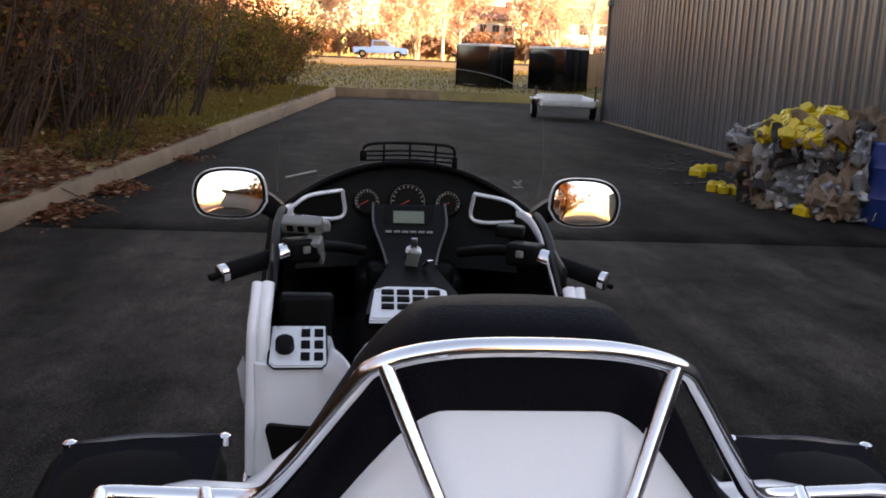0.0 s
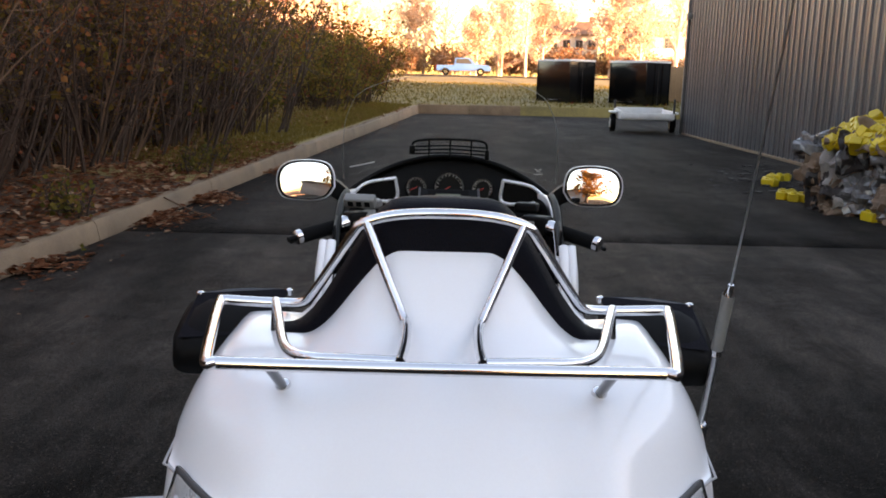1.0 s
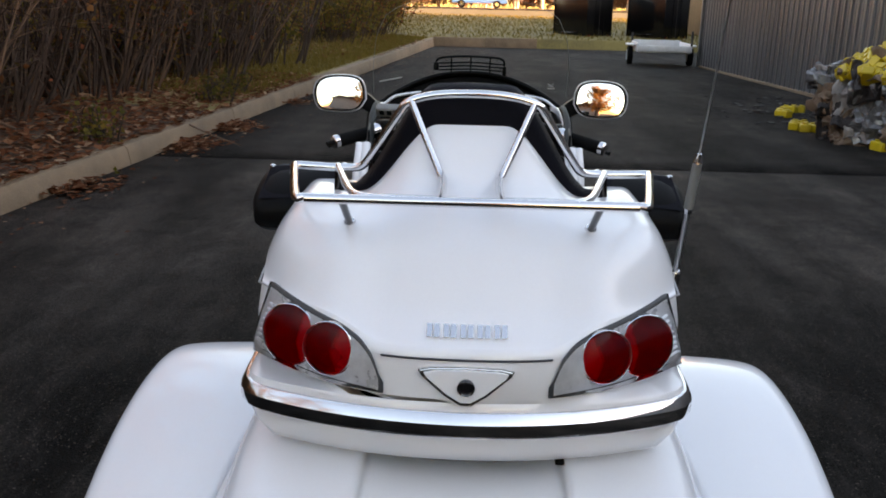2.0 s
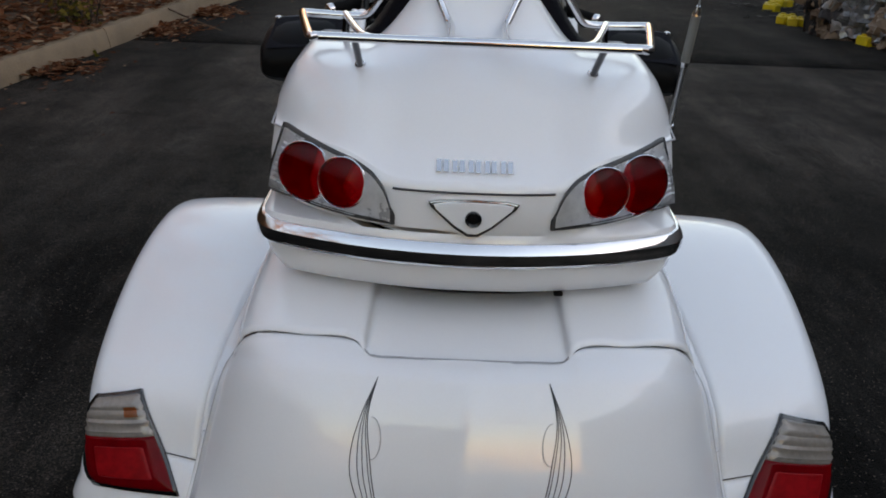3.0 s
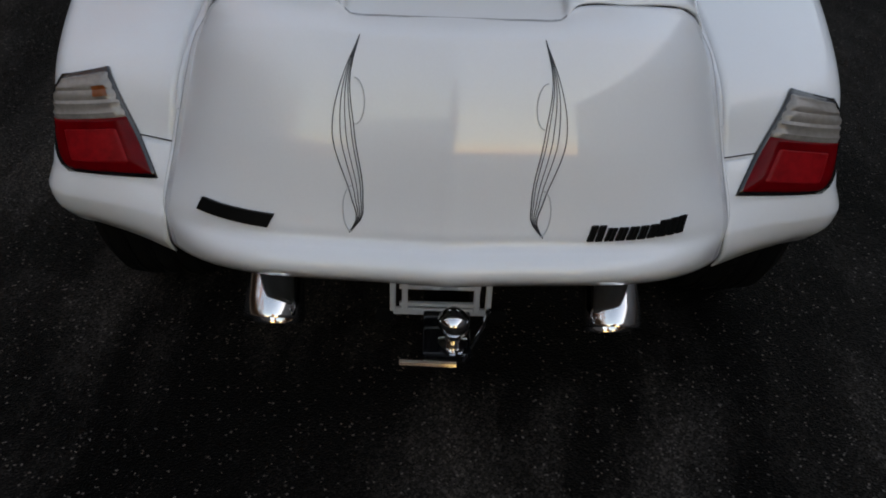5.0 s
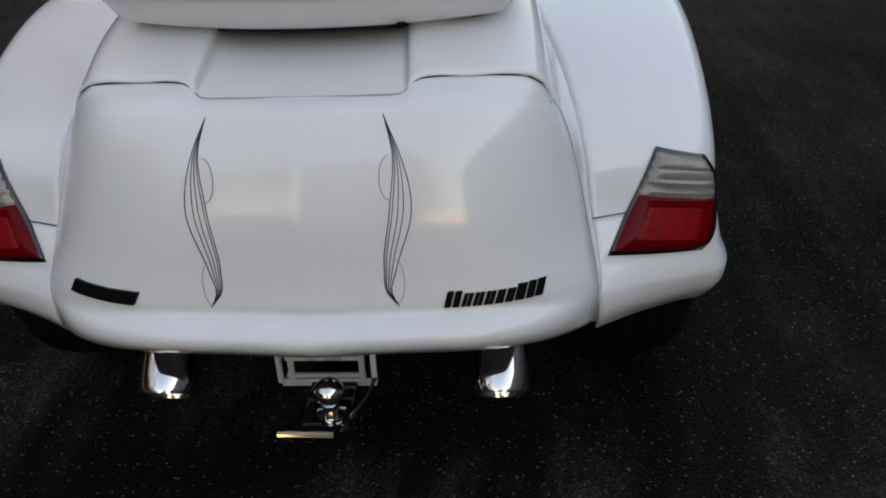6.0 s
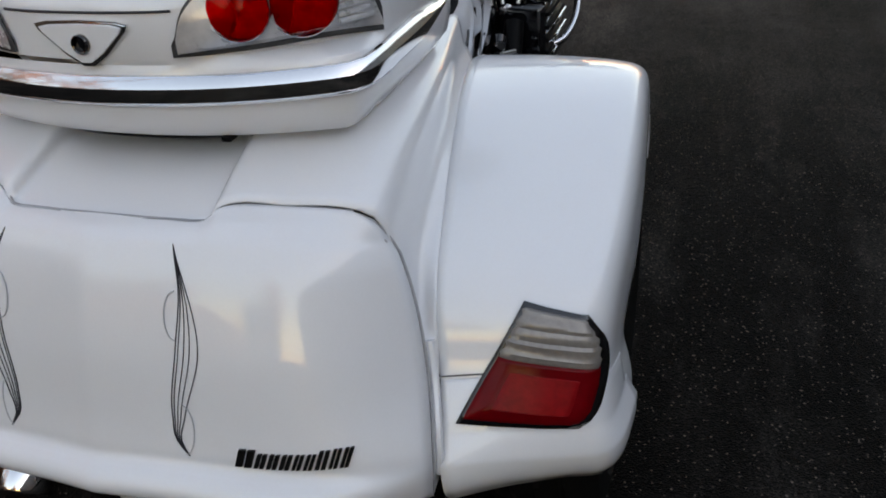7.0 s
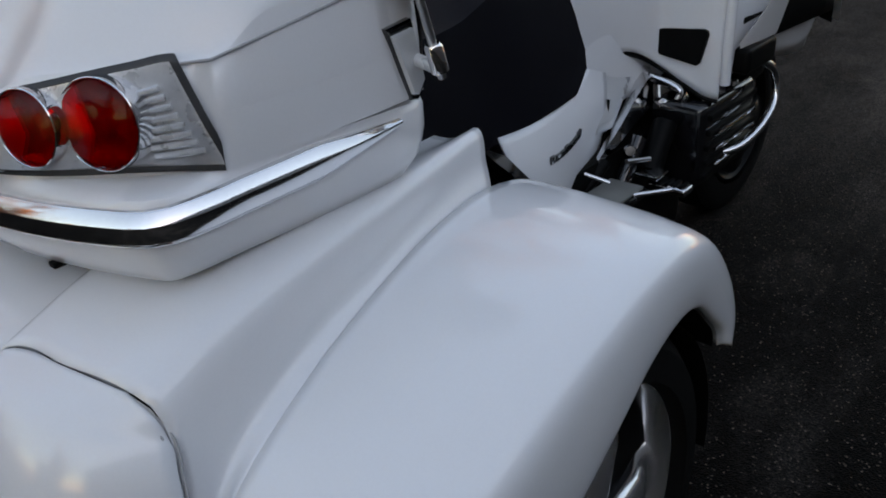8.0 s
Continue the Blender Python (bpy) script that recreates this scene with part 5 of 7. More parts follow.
    # pegs and the tangle below the bracket
    for a, b, r, m in (((0.205, 1.13, 0.545), (0.20, 1.05, 0.50), 0.014, BLACK), ((0.225, 1.235, 0.570), (0.225, 1.17, 0.49), 0.018, GLOSS_BLACK), ((0.215, 1.04, 0.555), (0.26, 1.06, 0.54), 0.004, CHROME), ((0.245, 1.31, 0.585), (0.25, 1.24, 0.50), 0.026, BLACK), ((0.25, 1.14, 0.555), (0.27, 1.20, 0.545), 0.005, STEEL), ((0.30, 1.08, 0.515), (0.345, 1.15, 0.512), 0.006, CHROME)):
        part("linkage", tube([flip(a, side), flip(Vector(a).lerp(Vector(b), 0.5), side), flip(b, side)], r, 12), m, trike)
    part("bracket_spring", spun([(0, 0.012), (0.008, 0.014), (0.016, 0.012), (0.024, 0.014), (0.03, 0.01)], (side * 0.228, 1.19, 0.555), (side * 0.4, -0.6, 0.3), 14), GLOSS_BLACK, trike)
    peg = part("foot_peg", block((side * 0.30 - 0.045, 1.215, 0.468), (side * 0.30 + 0.045, 1.258, 0.486), 0.007, 3), CHROME, trike, "folding chrome and rubber foot peg")
    for k in range(5):
        part("peg_pad", block((side * 0.30 - 0.036 + k * 0.016, 1.218, 0.484), (side * 0.30 - 0.028 + k * 0.016, 1.255, 0.491), 0.002), RUBBER, peg)
    part("peg_plate", block((side * 0.27 - 0.025, 1.185, 0.505), (side * 0.27 + 0.025, 1.24, 0.513), 0.003), CHROME, peg)
    board = part("pillion_board", block((side * 0.265 - 0.045, 0.98, 0.500), (side * 0.265 + 0.045, 1.13, 0.515), 0.006), GLOSS_BLACK, trike, "black passenger footboard")
    part("board_pad", block((side * 0.265 - 0.038, 0.99, 0.515), (side * 0.265 + 0.038, 1.12, 0.522), 0.004), CASE_GREY, board)
    rows = [[flip(p, side) for p in q] for q in (((0.222, 0.70, 0.725), (0.240, 0.715, 0.70), (0.215, 0.72, 0.68)), ((0.228, 0.77, 0.685), (0.243, 0.76, 0.662), (0.215, 0.76, 0.64)), ((0.232, 0.835, 0.62), (0.243, 0.82, 0.60), (0.22, 0.82, 0.59)))]
    part("hinge_plate", loft(rows), GLOSS_BLACK, trike)

# ---- cockpit ----
def dash_arch(a):
    """The edge of the instrument hood, a from -1 to 1."""
    return Vector((0.345 * a, 2.16 - 0.10 * a * a, 1.205 - 0.125 * abs(a) ** 2.2))


def hood(u, v):
    p = dash_arch(2 * u - 1)
    return p + Vector((0, 0.02 + 0.22 * v, -0.01 - 0.10 * v * v + 0.012 * math.sin(math.pi * v)))


dash = part("dashboard", sheet(hood, 32, 10), BLACK, trike, "black dashboard with round dials and silver vents")
thicken(dash, 0.008, 0.0)
part("hood_lip", tube([dash_arch(-1 + i / 16) for i in range(33)], 0.009, 10), BLACK, dash)
part("dash_face", sheet(lambda u, v: Vector((0.345 * (2 * u - 1), 2.19 - 0.085 * (2 * u - 1) ** 2 - 0.10 * (1 - v), 0.93 + (dash_arch(2 * u - 1).z - 0.93) * v)), 28, 10), BLACK, dash)
for side in (1, -1):
    part("dash_wing", sheet(lambda u, v, side=side: Vector((side * (0.30 + 0.075 * u), 2.10 - 0.22 * v + 0.02 * u, 1.10 - 0.16 * v - 0.03 * u)), 6, 6), BLACK, dash)
for gx, gz, r in ((-0.112, 1.100, 0.036), (0.0, 1.103, 0.052), (0.112, 1.100, 0.036)):
    c = Vector((gx, 2.135, gz))
    n = Vector((0, -1, 0.16))
    g = part("gauge", spun([(0.0, r), (0.018, r), (0.020, r * 0.96), (0.014, r * 0.92), (0.006, r * 0.90)], c, n, 32), BLACK, dash, "round black dial with white marks")
    fm = facing(c + n.normalized() * 0.008, n)
    for k in range(15):
        a = radians(215 - k * 250 / 14)
        part("dial_mark", prism([(-0.0010, -0.0035), (0.0010, -0.0035), (0.0010, 0.0035), (-0.0010, 0.0035)], 0.0015, fm @ pose(math.cos(a) * r * 0.78, math.sin(a) * r * 0.78, 0, 0, 0, math.degrees(a) - 90)), DIAL, g)
    part("dial_arc", tube([fm @ Vector((math.cos(a) * r * 0.9, math.sin(a) * r * 0.9, 0.001)) for a in (radians(215 - k * 250 / 20) for k in range(21))], 0.0008, 5), DIAL, g)
    part("needle", prism([(-0.0012, -0.004), (0.0012, -0.004), (0.0006, r * 0.7), (-0.0006, r * 0.7)], 0.002, fm @ pose(0, 0, 0.002, 0, 0, 118)), RED_PRINT, g)
for side in (1, -1):
    out = [(0.178, 1.136), (0.262, 1.124), (0.300, 1.100), (0.320, 1.076), (0.182, 1.062)]
    pts = [Vector((side * x, 2.085 - 0.05 * (x - 0.17) / 0.15, z)) for x, z in out]
    vent = part("speaker_surround", tube(path_points(pts + [pts[0]], 5), 0.0055, 8), SILVER, dash, "silver speaker surround")
    part("speaker_grille", loft([[p + Vector((0, d, 0)) for p in pts] for d in (0.02, 0.004)]), BLACK, vent)

# centre console
con = part("centre_console", loft([[(sx * w, y, z) for sx, y, z in ((-1, y0, z0), (1, y0, z0), (1, y0 + 0.12, z0 - 0.06), (-1, y0 + 0.12, z0 - 0.06))] for y0, z0, w in ((2.06, 1.105, 0.098), (1.96, 1.06, 0.092), (1.90, 1.02, 0.075), (1.83, 0.985, 0.062), (1.66, 0.965, 0.10), (1.50, 0.962, 0.11))]), BLACK, trike, "black centre console with display and keys")
part("display_bezel", prism([(-0.062, -0.036), (0.062, -0.036), (0.066, 0.036), (-0.066, 0.036)], 0.008, facing((-0.003, 1.992, 1.078), (0, -1, 0.85)), 0.003), BLACK, con)
part("display", prism([(-0.040, -0.018), (0.040, -0.018), (0.040, 0.018), (-0.040, 0.018)], 0.0105, facing((-0.003, 1.992, 1.078), (0, -1, 0.85))), LCD, con, "grey-green liquid crystal display")
for side in (1, -1):
    part("console_edge", tube(path_points([(side * 0.096, 2.05, 1.11), (side * 0.094, 1.96, 1.068), (side * 0.072, 1.89, 1.02), (side * 0.060, 1.83, 0.992)], 5), 0.0035, 8), DARK_GREY, con)
for k in range(6):
    part("display_key", prism([(-0.008, -0.003), (0.008, -0.003), (0.008, 0.003), (-0.008, 0.003)], 0.004, facing((-0.055 + k * 0.021, 1.944, 1.052), (0, -1, 0.85)), 0.001), CASE_GREY, con)
barrel = part("ignition_lock", spun([(0, 0.02), (0.015, 0.02), (0.018, 0.016), (0.020, 0.008)], (0.006, 1.88, 1.008), (0, -0.6, 0.8), 24), STEEL, con, "ignition lock with keys")
part("key", block((-0.008, -0.002, 0.0), (0.008, 0.002, 0.05), 0.002, m=Matrix.Translation((0.006, 1.868, 1.02)) @ pose(0, 0, 0, 40, 0, 0)), STEEL, barrel)
tagged(part("key_fob", block((-0.016, -0.006, -0.025), (0.016, 0.006, 0.025), 0.005, m=Matrix.Translation((0.002, 1.83, 1.008)) @ pose(0, 0, 0, 30, 10, 0)), CASE_GREY, barrel), "grey key fob")
part("second_key", block((-0.007, -0.0015, -0.032), (0.007, 0.0015, 0.022), 0.0012, m=Matrix.Translation((0.036, 1.80, 1.005)) @ pose(0, 0, 0, 60, 0, 18)), CHROME, barrel)
tank_pad = part("audio_panel", prism([(-0.085, -0.05), (0.085, -0.05), (0.075, 0.05), (0.05, 0.06), (-0.05, 0.06), (-0.075, 0.05)], 0.012, facing((-0.018, 1.47, 0.985), (0, -0.42, 1)), 0.004), SILVER, trike, "silver audio control panel with black keys")
fm = facing((-0.018, 1.47, 0.985), (0, -0.42, 1))
for j in range(3):
    for i in range(4):
        part("panel_key", block((-0.013, -0.007, 0.010), (0.013, 0.007, 0.017), 0.002, m=fm @ Matrix.Translation((-0.048 + i * 0.032, 0.035 - j * 0.024, 0))), BLACK, tank_pad)
side_pad = part("intercom_panel", prism([(-0.055, -0.045), (-0.045, -0.055), (0.045, -0.055), (0.055, -0.045), (0.052, 0.05), (-0.052, 0.05)], 0.010, facing((-0.2413, 1.408, 0.918), (0.03, -0.62, 1)), 0.003), SILVER, trike, "silver side panel with a round knob and keys")
fm = facing((-0.2413, 1.408, 0.918), (0.03, -0.62, 1))
part("panel_knob", spun([(0.0, 0.019), (0.022, 0.018), (0.025, 0.014), (0.025, 0.001)], fm @ Vector((-0.026, -0.008, 0.008)), fm.to_3x3() @ Vector((0, 0, 1)), 28), BLACK, side_pad, "round black knob")
for j in range(3):
    for i in range(2):
        part("panel_key", block((-0.009, -0.009, 0.008), (0.009, 0.009, 0.015), 0.002, m=fm @ Matrix.Translation((0.014 + i * 0.026, 0.028 - j * 0.03, 0))), BLACK, side_pad)
part("panel_rim", tube([fm @ Vector((x, y, 0.006)) for x, y in ((-0.055, 0.05), (-0.057, -0.045), (-0.046, -0.057), (0.046, -0.057), (0.057, -0.045), (0.054, 0.05))], 0.0022, 6), BLACK, side_pad)

# handlebar with grips, switches and levers
for side in (1, -1):
    a, b = Vector((side * 0.296, 1.685, 1.046)), Vector((side * 0.418, 1.603, 1.018))
    d = (b - a).normalized()
    grip = part("handlebar_grip", tube([a + d * 0.01, a.lerp(b, 0.5), b - d * 0.008], 0.0205, 18), RUBBER, trike, "black rubber handlebar grip with chrome ends")
    part("grip_end", spun([(0, 0.0205), (0.014, 0.0215), (0.018, 0.018), (0.019, 0.002)], b - d * 0.008, d, 22), CHROME, grip)
    part("grip_collar", spun([(-0.020, 0.023), (-0.004, 0.0245), (0.010, 0.0225)], a + d * 0.012, d, 22), CHROME, grip)
    if side < 0:
        part("bar_stub", tube([b + d * 0.01, b + d * 0.032], 0.008, 10), BLACK, grip)
    part("handlebar", tube(path_points([a, a - d * 0.05, Vector((side * 0.19, 1.76, 1.05)), Vector((side * 0.12, 1.86, 1.02))], 6), 0.013, 12), BLACK, trike)
    tilt = pose(0, 0, 0, 32, 0, side * 10)
    if side < 0:
        m = Matrix.Translation((-0.258, 1.72, 1.108)) @ tilt
        sw = part("switch_housing", block((-0.046, -0.016, -0.018), (0.046, 0.016, 0.016), 0.007, 3, m=m), CASE_GREY, trike, "grey switch housing with keys")
        for i in range(3):
            part("switch_key", block((-0.033 + 0.025 * i, -0.0185, -0.008), (-0.017 + 0.025 * i, -0.014, 0.009), 0.002, m=m), BLACK, sw)
        m = Matrix.Translation((-0.228, 1.72, 1.050)) @ tilt
        sw = part("switch_housing", block((-0.018, -0.016, -0.036), (0.018, 0.016, 0.034), 0.006, 3, m=m), CASE_GREY, trike, "grey lower switch housing")
        for i in range(2):
            part("switch_key", block((-0.011, -0.0185, -0.024 + 0.027 * i), (0.010, -0.014, -0.006 + 0.027 * i), 0.002, m=m), BLACK, sw)
    m = Matrix.Translation(a - d * 0.045) @ pose(0, 0, 0, 0, 0, side * -34)
    sw = part("switch_housing", block((-0.042, -0.028, -0.030), (0.040, 0.028, 0.024), 0.012, 3, m=m), BLACK, trike, "black switch housing")
    part("switch_key", block((-0.012, -0.034, -0.006), (0.006, -0.026, 0.010), 0.003, m=m), CASE_GREY, sw)
    part("brake_reservoir", block((-0.034, -0.022, 0.0), (0.034, 0.022, 0.028), 0.008, 3, m=Matrix.Translation((side * 0.235, 1.80, 1.075)) @ pose(0, 0, 0, 0, 0, side * -20)), CASE_GREY if side < 0 else BLACK, trike, "fluid reservoir on the handlebar")
    part("lever", tube(path_points([a - d * 0.06 + Vector((0, 0.05, -0.005)), a + Vector((0, 0.055, -0.01)), b + Vector((0, 0.05, -0.012)), b + d * 0.03 + Vector((0, 0.03, -0.012))], 6), 0.006, 8), BLACK, trike, "black hand lever")
part("triple_clamp", block((-0.11, 1.86, 0.90), (0.11, 1.93, 0.985), 0.02, 3), BLACK, trike)
part("fork_cover", block((-0.14, 1.9, 0.45), (0.14, 2.15, 0.95), 0.04, 3), BLACK, trike)
part("nose_fairing", sheet(lambda u, v: Vector((0.30 * (2 * u - 1), 2.36 - 0.16 * (2 * u - 1) ** 2 - 0.05 * v, 0.62 + 0.48 * v)), 20, 10), PEARL, trike, "pearl white nose fairing")
part("nose_liner", sheet(lambda u, v: Vector((0.29 * (2 * u - 1), 2.33 - 0.16 * (2 * u - 1) ** 2 - 0.05 * v, 0.62 + 0.46 * v)), 20, 10), BLACK, trike, "black lining inside the nose")

# mirrors
for side in (1, -1):
    c = Vector((side * 0.457, 1.985, 1.135))
    aim = Vector((side * -MIRROR_IN[side], -1.0, MIRROR_UP[side]))
    fm = facing(c, aim)
    sx = side
    shell = [(-0.092, -0.02), (-0.070, -0.052), (-0.03, -0.066), (0.05, -0.064), (0.084, -0.050), (0.098, -0.012), (0.094, 0.026), (0.072, 0.052), (0.03, 0.064), (-0.035, 0.064), (-0.072, 0.052), (-0.088, 0.022)]
    shell = [(x * sx, y) for x, y in shell]
    shell = [(q.x, q.y) for q in path_points([Vector((x, y, 0)) for x, y in shell + [shell[0]]], 4)][:-1]
    if sx < 0:
        shell = shell[::-1]
    rings = [[fm @ Vector((x * k, y * k, z)) for x, y in shell] for k, z in ((0.45, -0.085), (0.72, -0.07), (0.92, -0.04), (1.0, -0.008), (1.0, 0.002), (0.975, 0.007), (0.945, 0.004))]
    mir = part("mirror", loft(rings), PEARL, trike, "pearl white rear-view mirror")
    part("mirror_rim", loft([[fm @ Vector((x * k, y * k, z)) for x, y in shell] for k, z in ((0.955, 0.003), (0.945, 0.0085), (0.87, 0.0085), (0.865, 0.003))]), BLACK, mir)
    dome = [[fm @ Vector((x * k, y * k, 0.0045 + 0.0030 * (1 - (k / 0.9) ** 2))) for x, y in shell] for k in (0.90, 0.84, 0.76, 0.66, 0.55, 0.42, 0.28, 0.14, 0.03)]
    part("mirror_glass", loft([[fm @ Vector((x * 0.90, y * 0.90, 0.002)) for x, y in shell]] + dome), GLASS_MIRROR, mir, "clear convex mirror glass", sharp=50)
    part("mirror_stalk", loft([[p + q for q in (Vector((0, 0.025, 0.03)), Vector((0, -0.012, 0.03)), Vector((0, -0.02, 0)), Vector((0, -0.012, -0.03)), Vector((0, 0.025, -0.03)))] for p in (c + Vector((-side * 0.065, 0.035, -0.02)), c + Vector((-side * 0.10, 0.04, -0.04)), c + Vector((-side * 0.13, 0.06, -0.07)))]), BLACK, mir)

# windscreen
def screen(u, v):
    a = 2 * u - 1
    w = spl(v, [0, 0.4, 0.75, 0.92, 1], [0.345, 0.335, 0.305, 0.262, 0.20])
    y = 2.16 - 0.30 * v + 0.06 * v * v
    return Vector((w * a, y - 0.13 * (abs(a) ** 2.2) * (1 - 0.45 * v), 1.135 + 0.335 * v - 0.02 * abs(a) ** 3 * v))


ws = part("windscreen", sheet(screen, 36, 20), SCREEN, trike, "clear acrylic windscreen")
ws.visible_shadow = False
rim = [screen(0, i / 14) for i in range(15)] + [screen(i / 16, 1.0) for i in range(1, 17)] + [screen(1, 1 - i / 14) for i in range(1, 15)]
part("screen_edge", tube(rim, 0.0009, 6), CASE_GREY, ws, "thin grey edge")
part("screen_mark", tube([screen(0.03, 0.13) + Vector((0, -0.004, 0)), screen(0.14, 0.17) + Vector((0, -0.004, 0))], 0.0022, 6), DIAL, ws, "thin white line")
fm = facing(screen(0.92, 0.12) + Vector((0, -0.006, 0)), (0.25, -1, 0.2))
bm = tube([fm @ Vector((x, y, 0)) for x, y in ((-0.012, 0.008), (0, 0.002), (0.012, 0.008))], 0.0012, 5)
tube([fm @ Vector((x, y, 0)) for x, y in ((-0.014, -0.009), (0.014, -0.009))], 0.0012, 5, bm)
tube([fm @ Vector((x, y, 0)) for x, y in ((-0.008, 0.0), (0.008, -0.002))], 0.0012, 5, bm)
part("screen_sticker", bm, DIAL, ws, "small pale sticker")
# vent grid in front of the screen
grid = part("vent_grid", tube(path_points([(-0.125, 2.105, 1.222), (-0.118, 2.10, 1.256), (-0.05, 2.095, 1.266), (0.05, 2.095, 1.266), (0.114, 2.10, 1.258), (0.123, 2.105, 1.222)], 5), 0.0042, 8), BLACK, trike, "black wire vent grid behind the windscreen")
for k in range(3):
    z = 1.246 - k * 0.012
    part("grid_wire", tube(path_points([(-0.12, 2.105, z - 0.006), (0.0, 2.095, z), (0.12, 2.105, z - 0.006)], 6), 0.0026, 6), BLACK, grid)
for x in (-0.07, 0.0, 0.07):
    part("grid_wire", tube([(x, 2.10, 1.264), (x, 2.105, 1.205)], 0.0028, 6), BLACK, grid)
part("grid_foot", block((-0.135, 2.09, 1.215), (-0.115, 2.12, 1.245), 0.005), BLACK, grid)
part("grid_foot", block((0.115, 2.09, 1.20), (0.13, 2.12, 1.235), 0.005), BLACK, grid)


# ---- plants ----
def quad_leaf(verts, faces, c, size, n_dir, up):
    """A bent leaf of two triangles pairs."""
    side = n_dir.cross(up).normalized() * size * 0.5
    tip = up.normalized() * size
    i = len(verts)
    verts += [c, c + side + tip * 0.5 + n_dir * size * 0.12, c + tip, c - side + tip * 0.5 + n_dir * size * 0.12]
    faces += [(i, i + 1, i + 2), (i, i + 2, i + 3)]


def rand_dir(rng):
    while True:
        v = Vector((rng.uniform(-1, 1), rng.uniform(-1, 1), rng.uniform(-1, 1)))
        if 0.05 < v.length < 1:
            return v.normalized()


def stick(verts, faces, pts, r0, r1, seg=4):
    """A thin tapering stem as raw faces."""
    rows = []
    for i, p in enumerate(pts):
        d = (pts[min(i + 1, len(pts) - 1)] - pts[max(i - 1, 0)]).normalized()
        a = d.orthogonal().normalized()
        b = d.cross(a)
        k = r0 + (r1 - r0) * i / (len(pts) - 1)
        rows.append(len(verts))
        verts.extend(p + (a * math.cos(2 * math.pi * j / seg) + b * math.sin(2 * math.pi * j / seg)) * k for j in range(seg))
    for a, b in zip(rows, rows[1:]):
        faces.extend((a + j, a + (j + 1) % seg, b + (j + 1) % seg, b + j) for j in range(seg))


def bend(rng, start, d, length, steps, wander, lift=0.0):
    pts, p, d = [start.copy()], start.copy(), d.normalized()
    for _ in range(steps):
        d = (d + rand_dir(rng) * wander + Vector((0, 0, lift))).normalized()
        p = p + d * (length / steps)
        pts.append(p.copy())
    return pts


def make_shrub(seed, height, spread, stems, leaves, leaf, leaf_m, label, stem_m=TWIG, leaf_low=0.1):
    rng = random.Random(seed)
    top = thing("shrub", (0, 0, 0), label, "shrub")
    sv, sf, lv, lf, tips = [], [], [], [], []
    for _ in range(stems):
        a = rng.uniform(0, 2 * math.pi)
        base = Vector((math.cos(a), math.sin(a), 0)) * spread * 0.45 * rng.random()
        h = height * rng.uniform(0.55, 1.05)
        pts = bend(rng, base, Vector((math.cos(a) * 0.35, math.sin(a) * 0.35, 1)), h, 7, 0.16, 0.02)
        stick(sv, sf, pts, rng.uniform(0.010, 0.024), 0.004)
        for k in range(2, 8):
            for _ in range(2):
                tw = bend(rng, pts[k], rand_dir(rng) + Vector((0, 0, 0.5)), h * rng.uniform(0.15, 0.38), 4, 0.3)
                stick(sv, sf, tw, 0.006, 0.002, 3)
                tips += tw[1:]
    for _ in range(leaves):
        p = rng.choice(tips)
        if p.z < height * leaf_low and rng.random() < 0.93:
            continue
        quad_leaf(lv, lf, p + rand_dir(rng) * 0.07, leaf * rng.uniform(0.6, 1.4), rand_dir(rng), rand_dir(rng) + Vector((0, 0, -0.3)))
    raw("brushwood", sv, sf, stem_m, top)
    if leaves:
        raw("foliage", lv, lf, leaf_m, top)
    return top


def make_tree(seed, height, trunk_r, limbs, leaves, leaf, leaf_m, label, bark=BARK, crown_from=0.3, spread=0.35, twig=None):
    rng = random.Random(seed)
    top = thing("tree", (0, 0, 0), label, "tree")
    sv, sf, lv, lf, tips = [], [], [], [], []
    trunk = bend(rng, Vector((0, 0, -0.2)), Vector((0, 0, 1)), height, 12, 0.05, 0.08)
    stick(sv, sf, trunk, trunk_r, trunk_r * 0.15, 8)
    bv, bf = [], []
    for _ in range(limbs):
        k = rng.uniform(crown_from, 0.97)
        i = min(11, int(k * 12))
        d = rand_dir(rng)
        d.z = abs(d.z) * 0.7 + 0.35
        limb = bend(rng, trunk[i], d, height * spread * (1.25 - k) * rng.uniform(0.7, 1.3), 6, 0.18, 0.05)
        stick(bv, bf, limb, trunk_r * 0.42 * (1.15 - k), 0.012, 5)
        for j in range(1, 7):
            for _ in range(3):
                tw = bend(rng, limb[j], rand_dir(rng) + Vector((0, 0, 0.4)), height * rng.uniform(0.05, 0.13), 4, 0.3, 0.04)
                stick(bv, bf, tw, 0.014, 0.004, 3)
                tips += tw[1:]
                if rng.random() < 0.6:
                    tw2 = bend(rng, tw[2], rand_dir(rng) + Vector((0, 0, 0.3)), height * rng.uniform(0.03, 0.07), 3, 0.3)
                    stick(bv, bf, tw2, 0.008, 0.003, 3)
                    tips += tw2[1:]
    for _ in range(leaves):
        quad_leaf(lv, lf, rng.choice(tips) + rand_dir(rng) * 0.15, leaf * rng.uniform(0.6, 1.4), rand_dir(rng), rand_dir(rng) + Vector((0, 0, -0.3)))
    raw("trunk", sv, sf, bark, top)
    raw("branchwork", bv, bf, twig or (bark if not leaves else TWIG), top)
    if leaves:
        raw("crown", lv, lf, leaf_m, top)
    return top


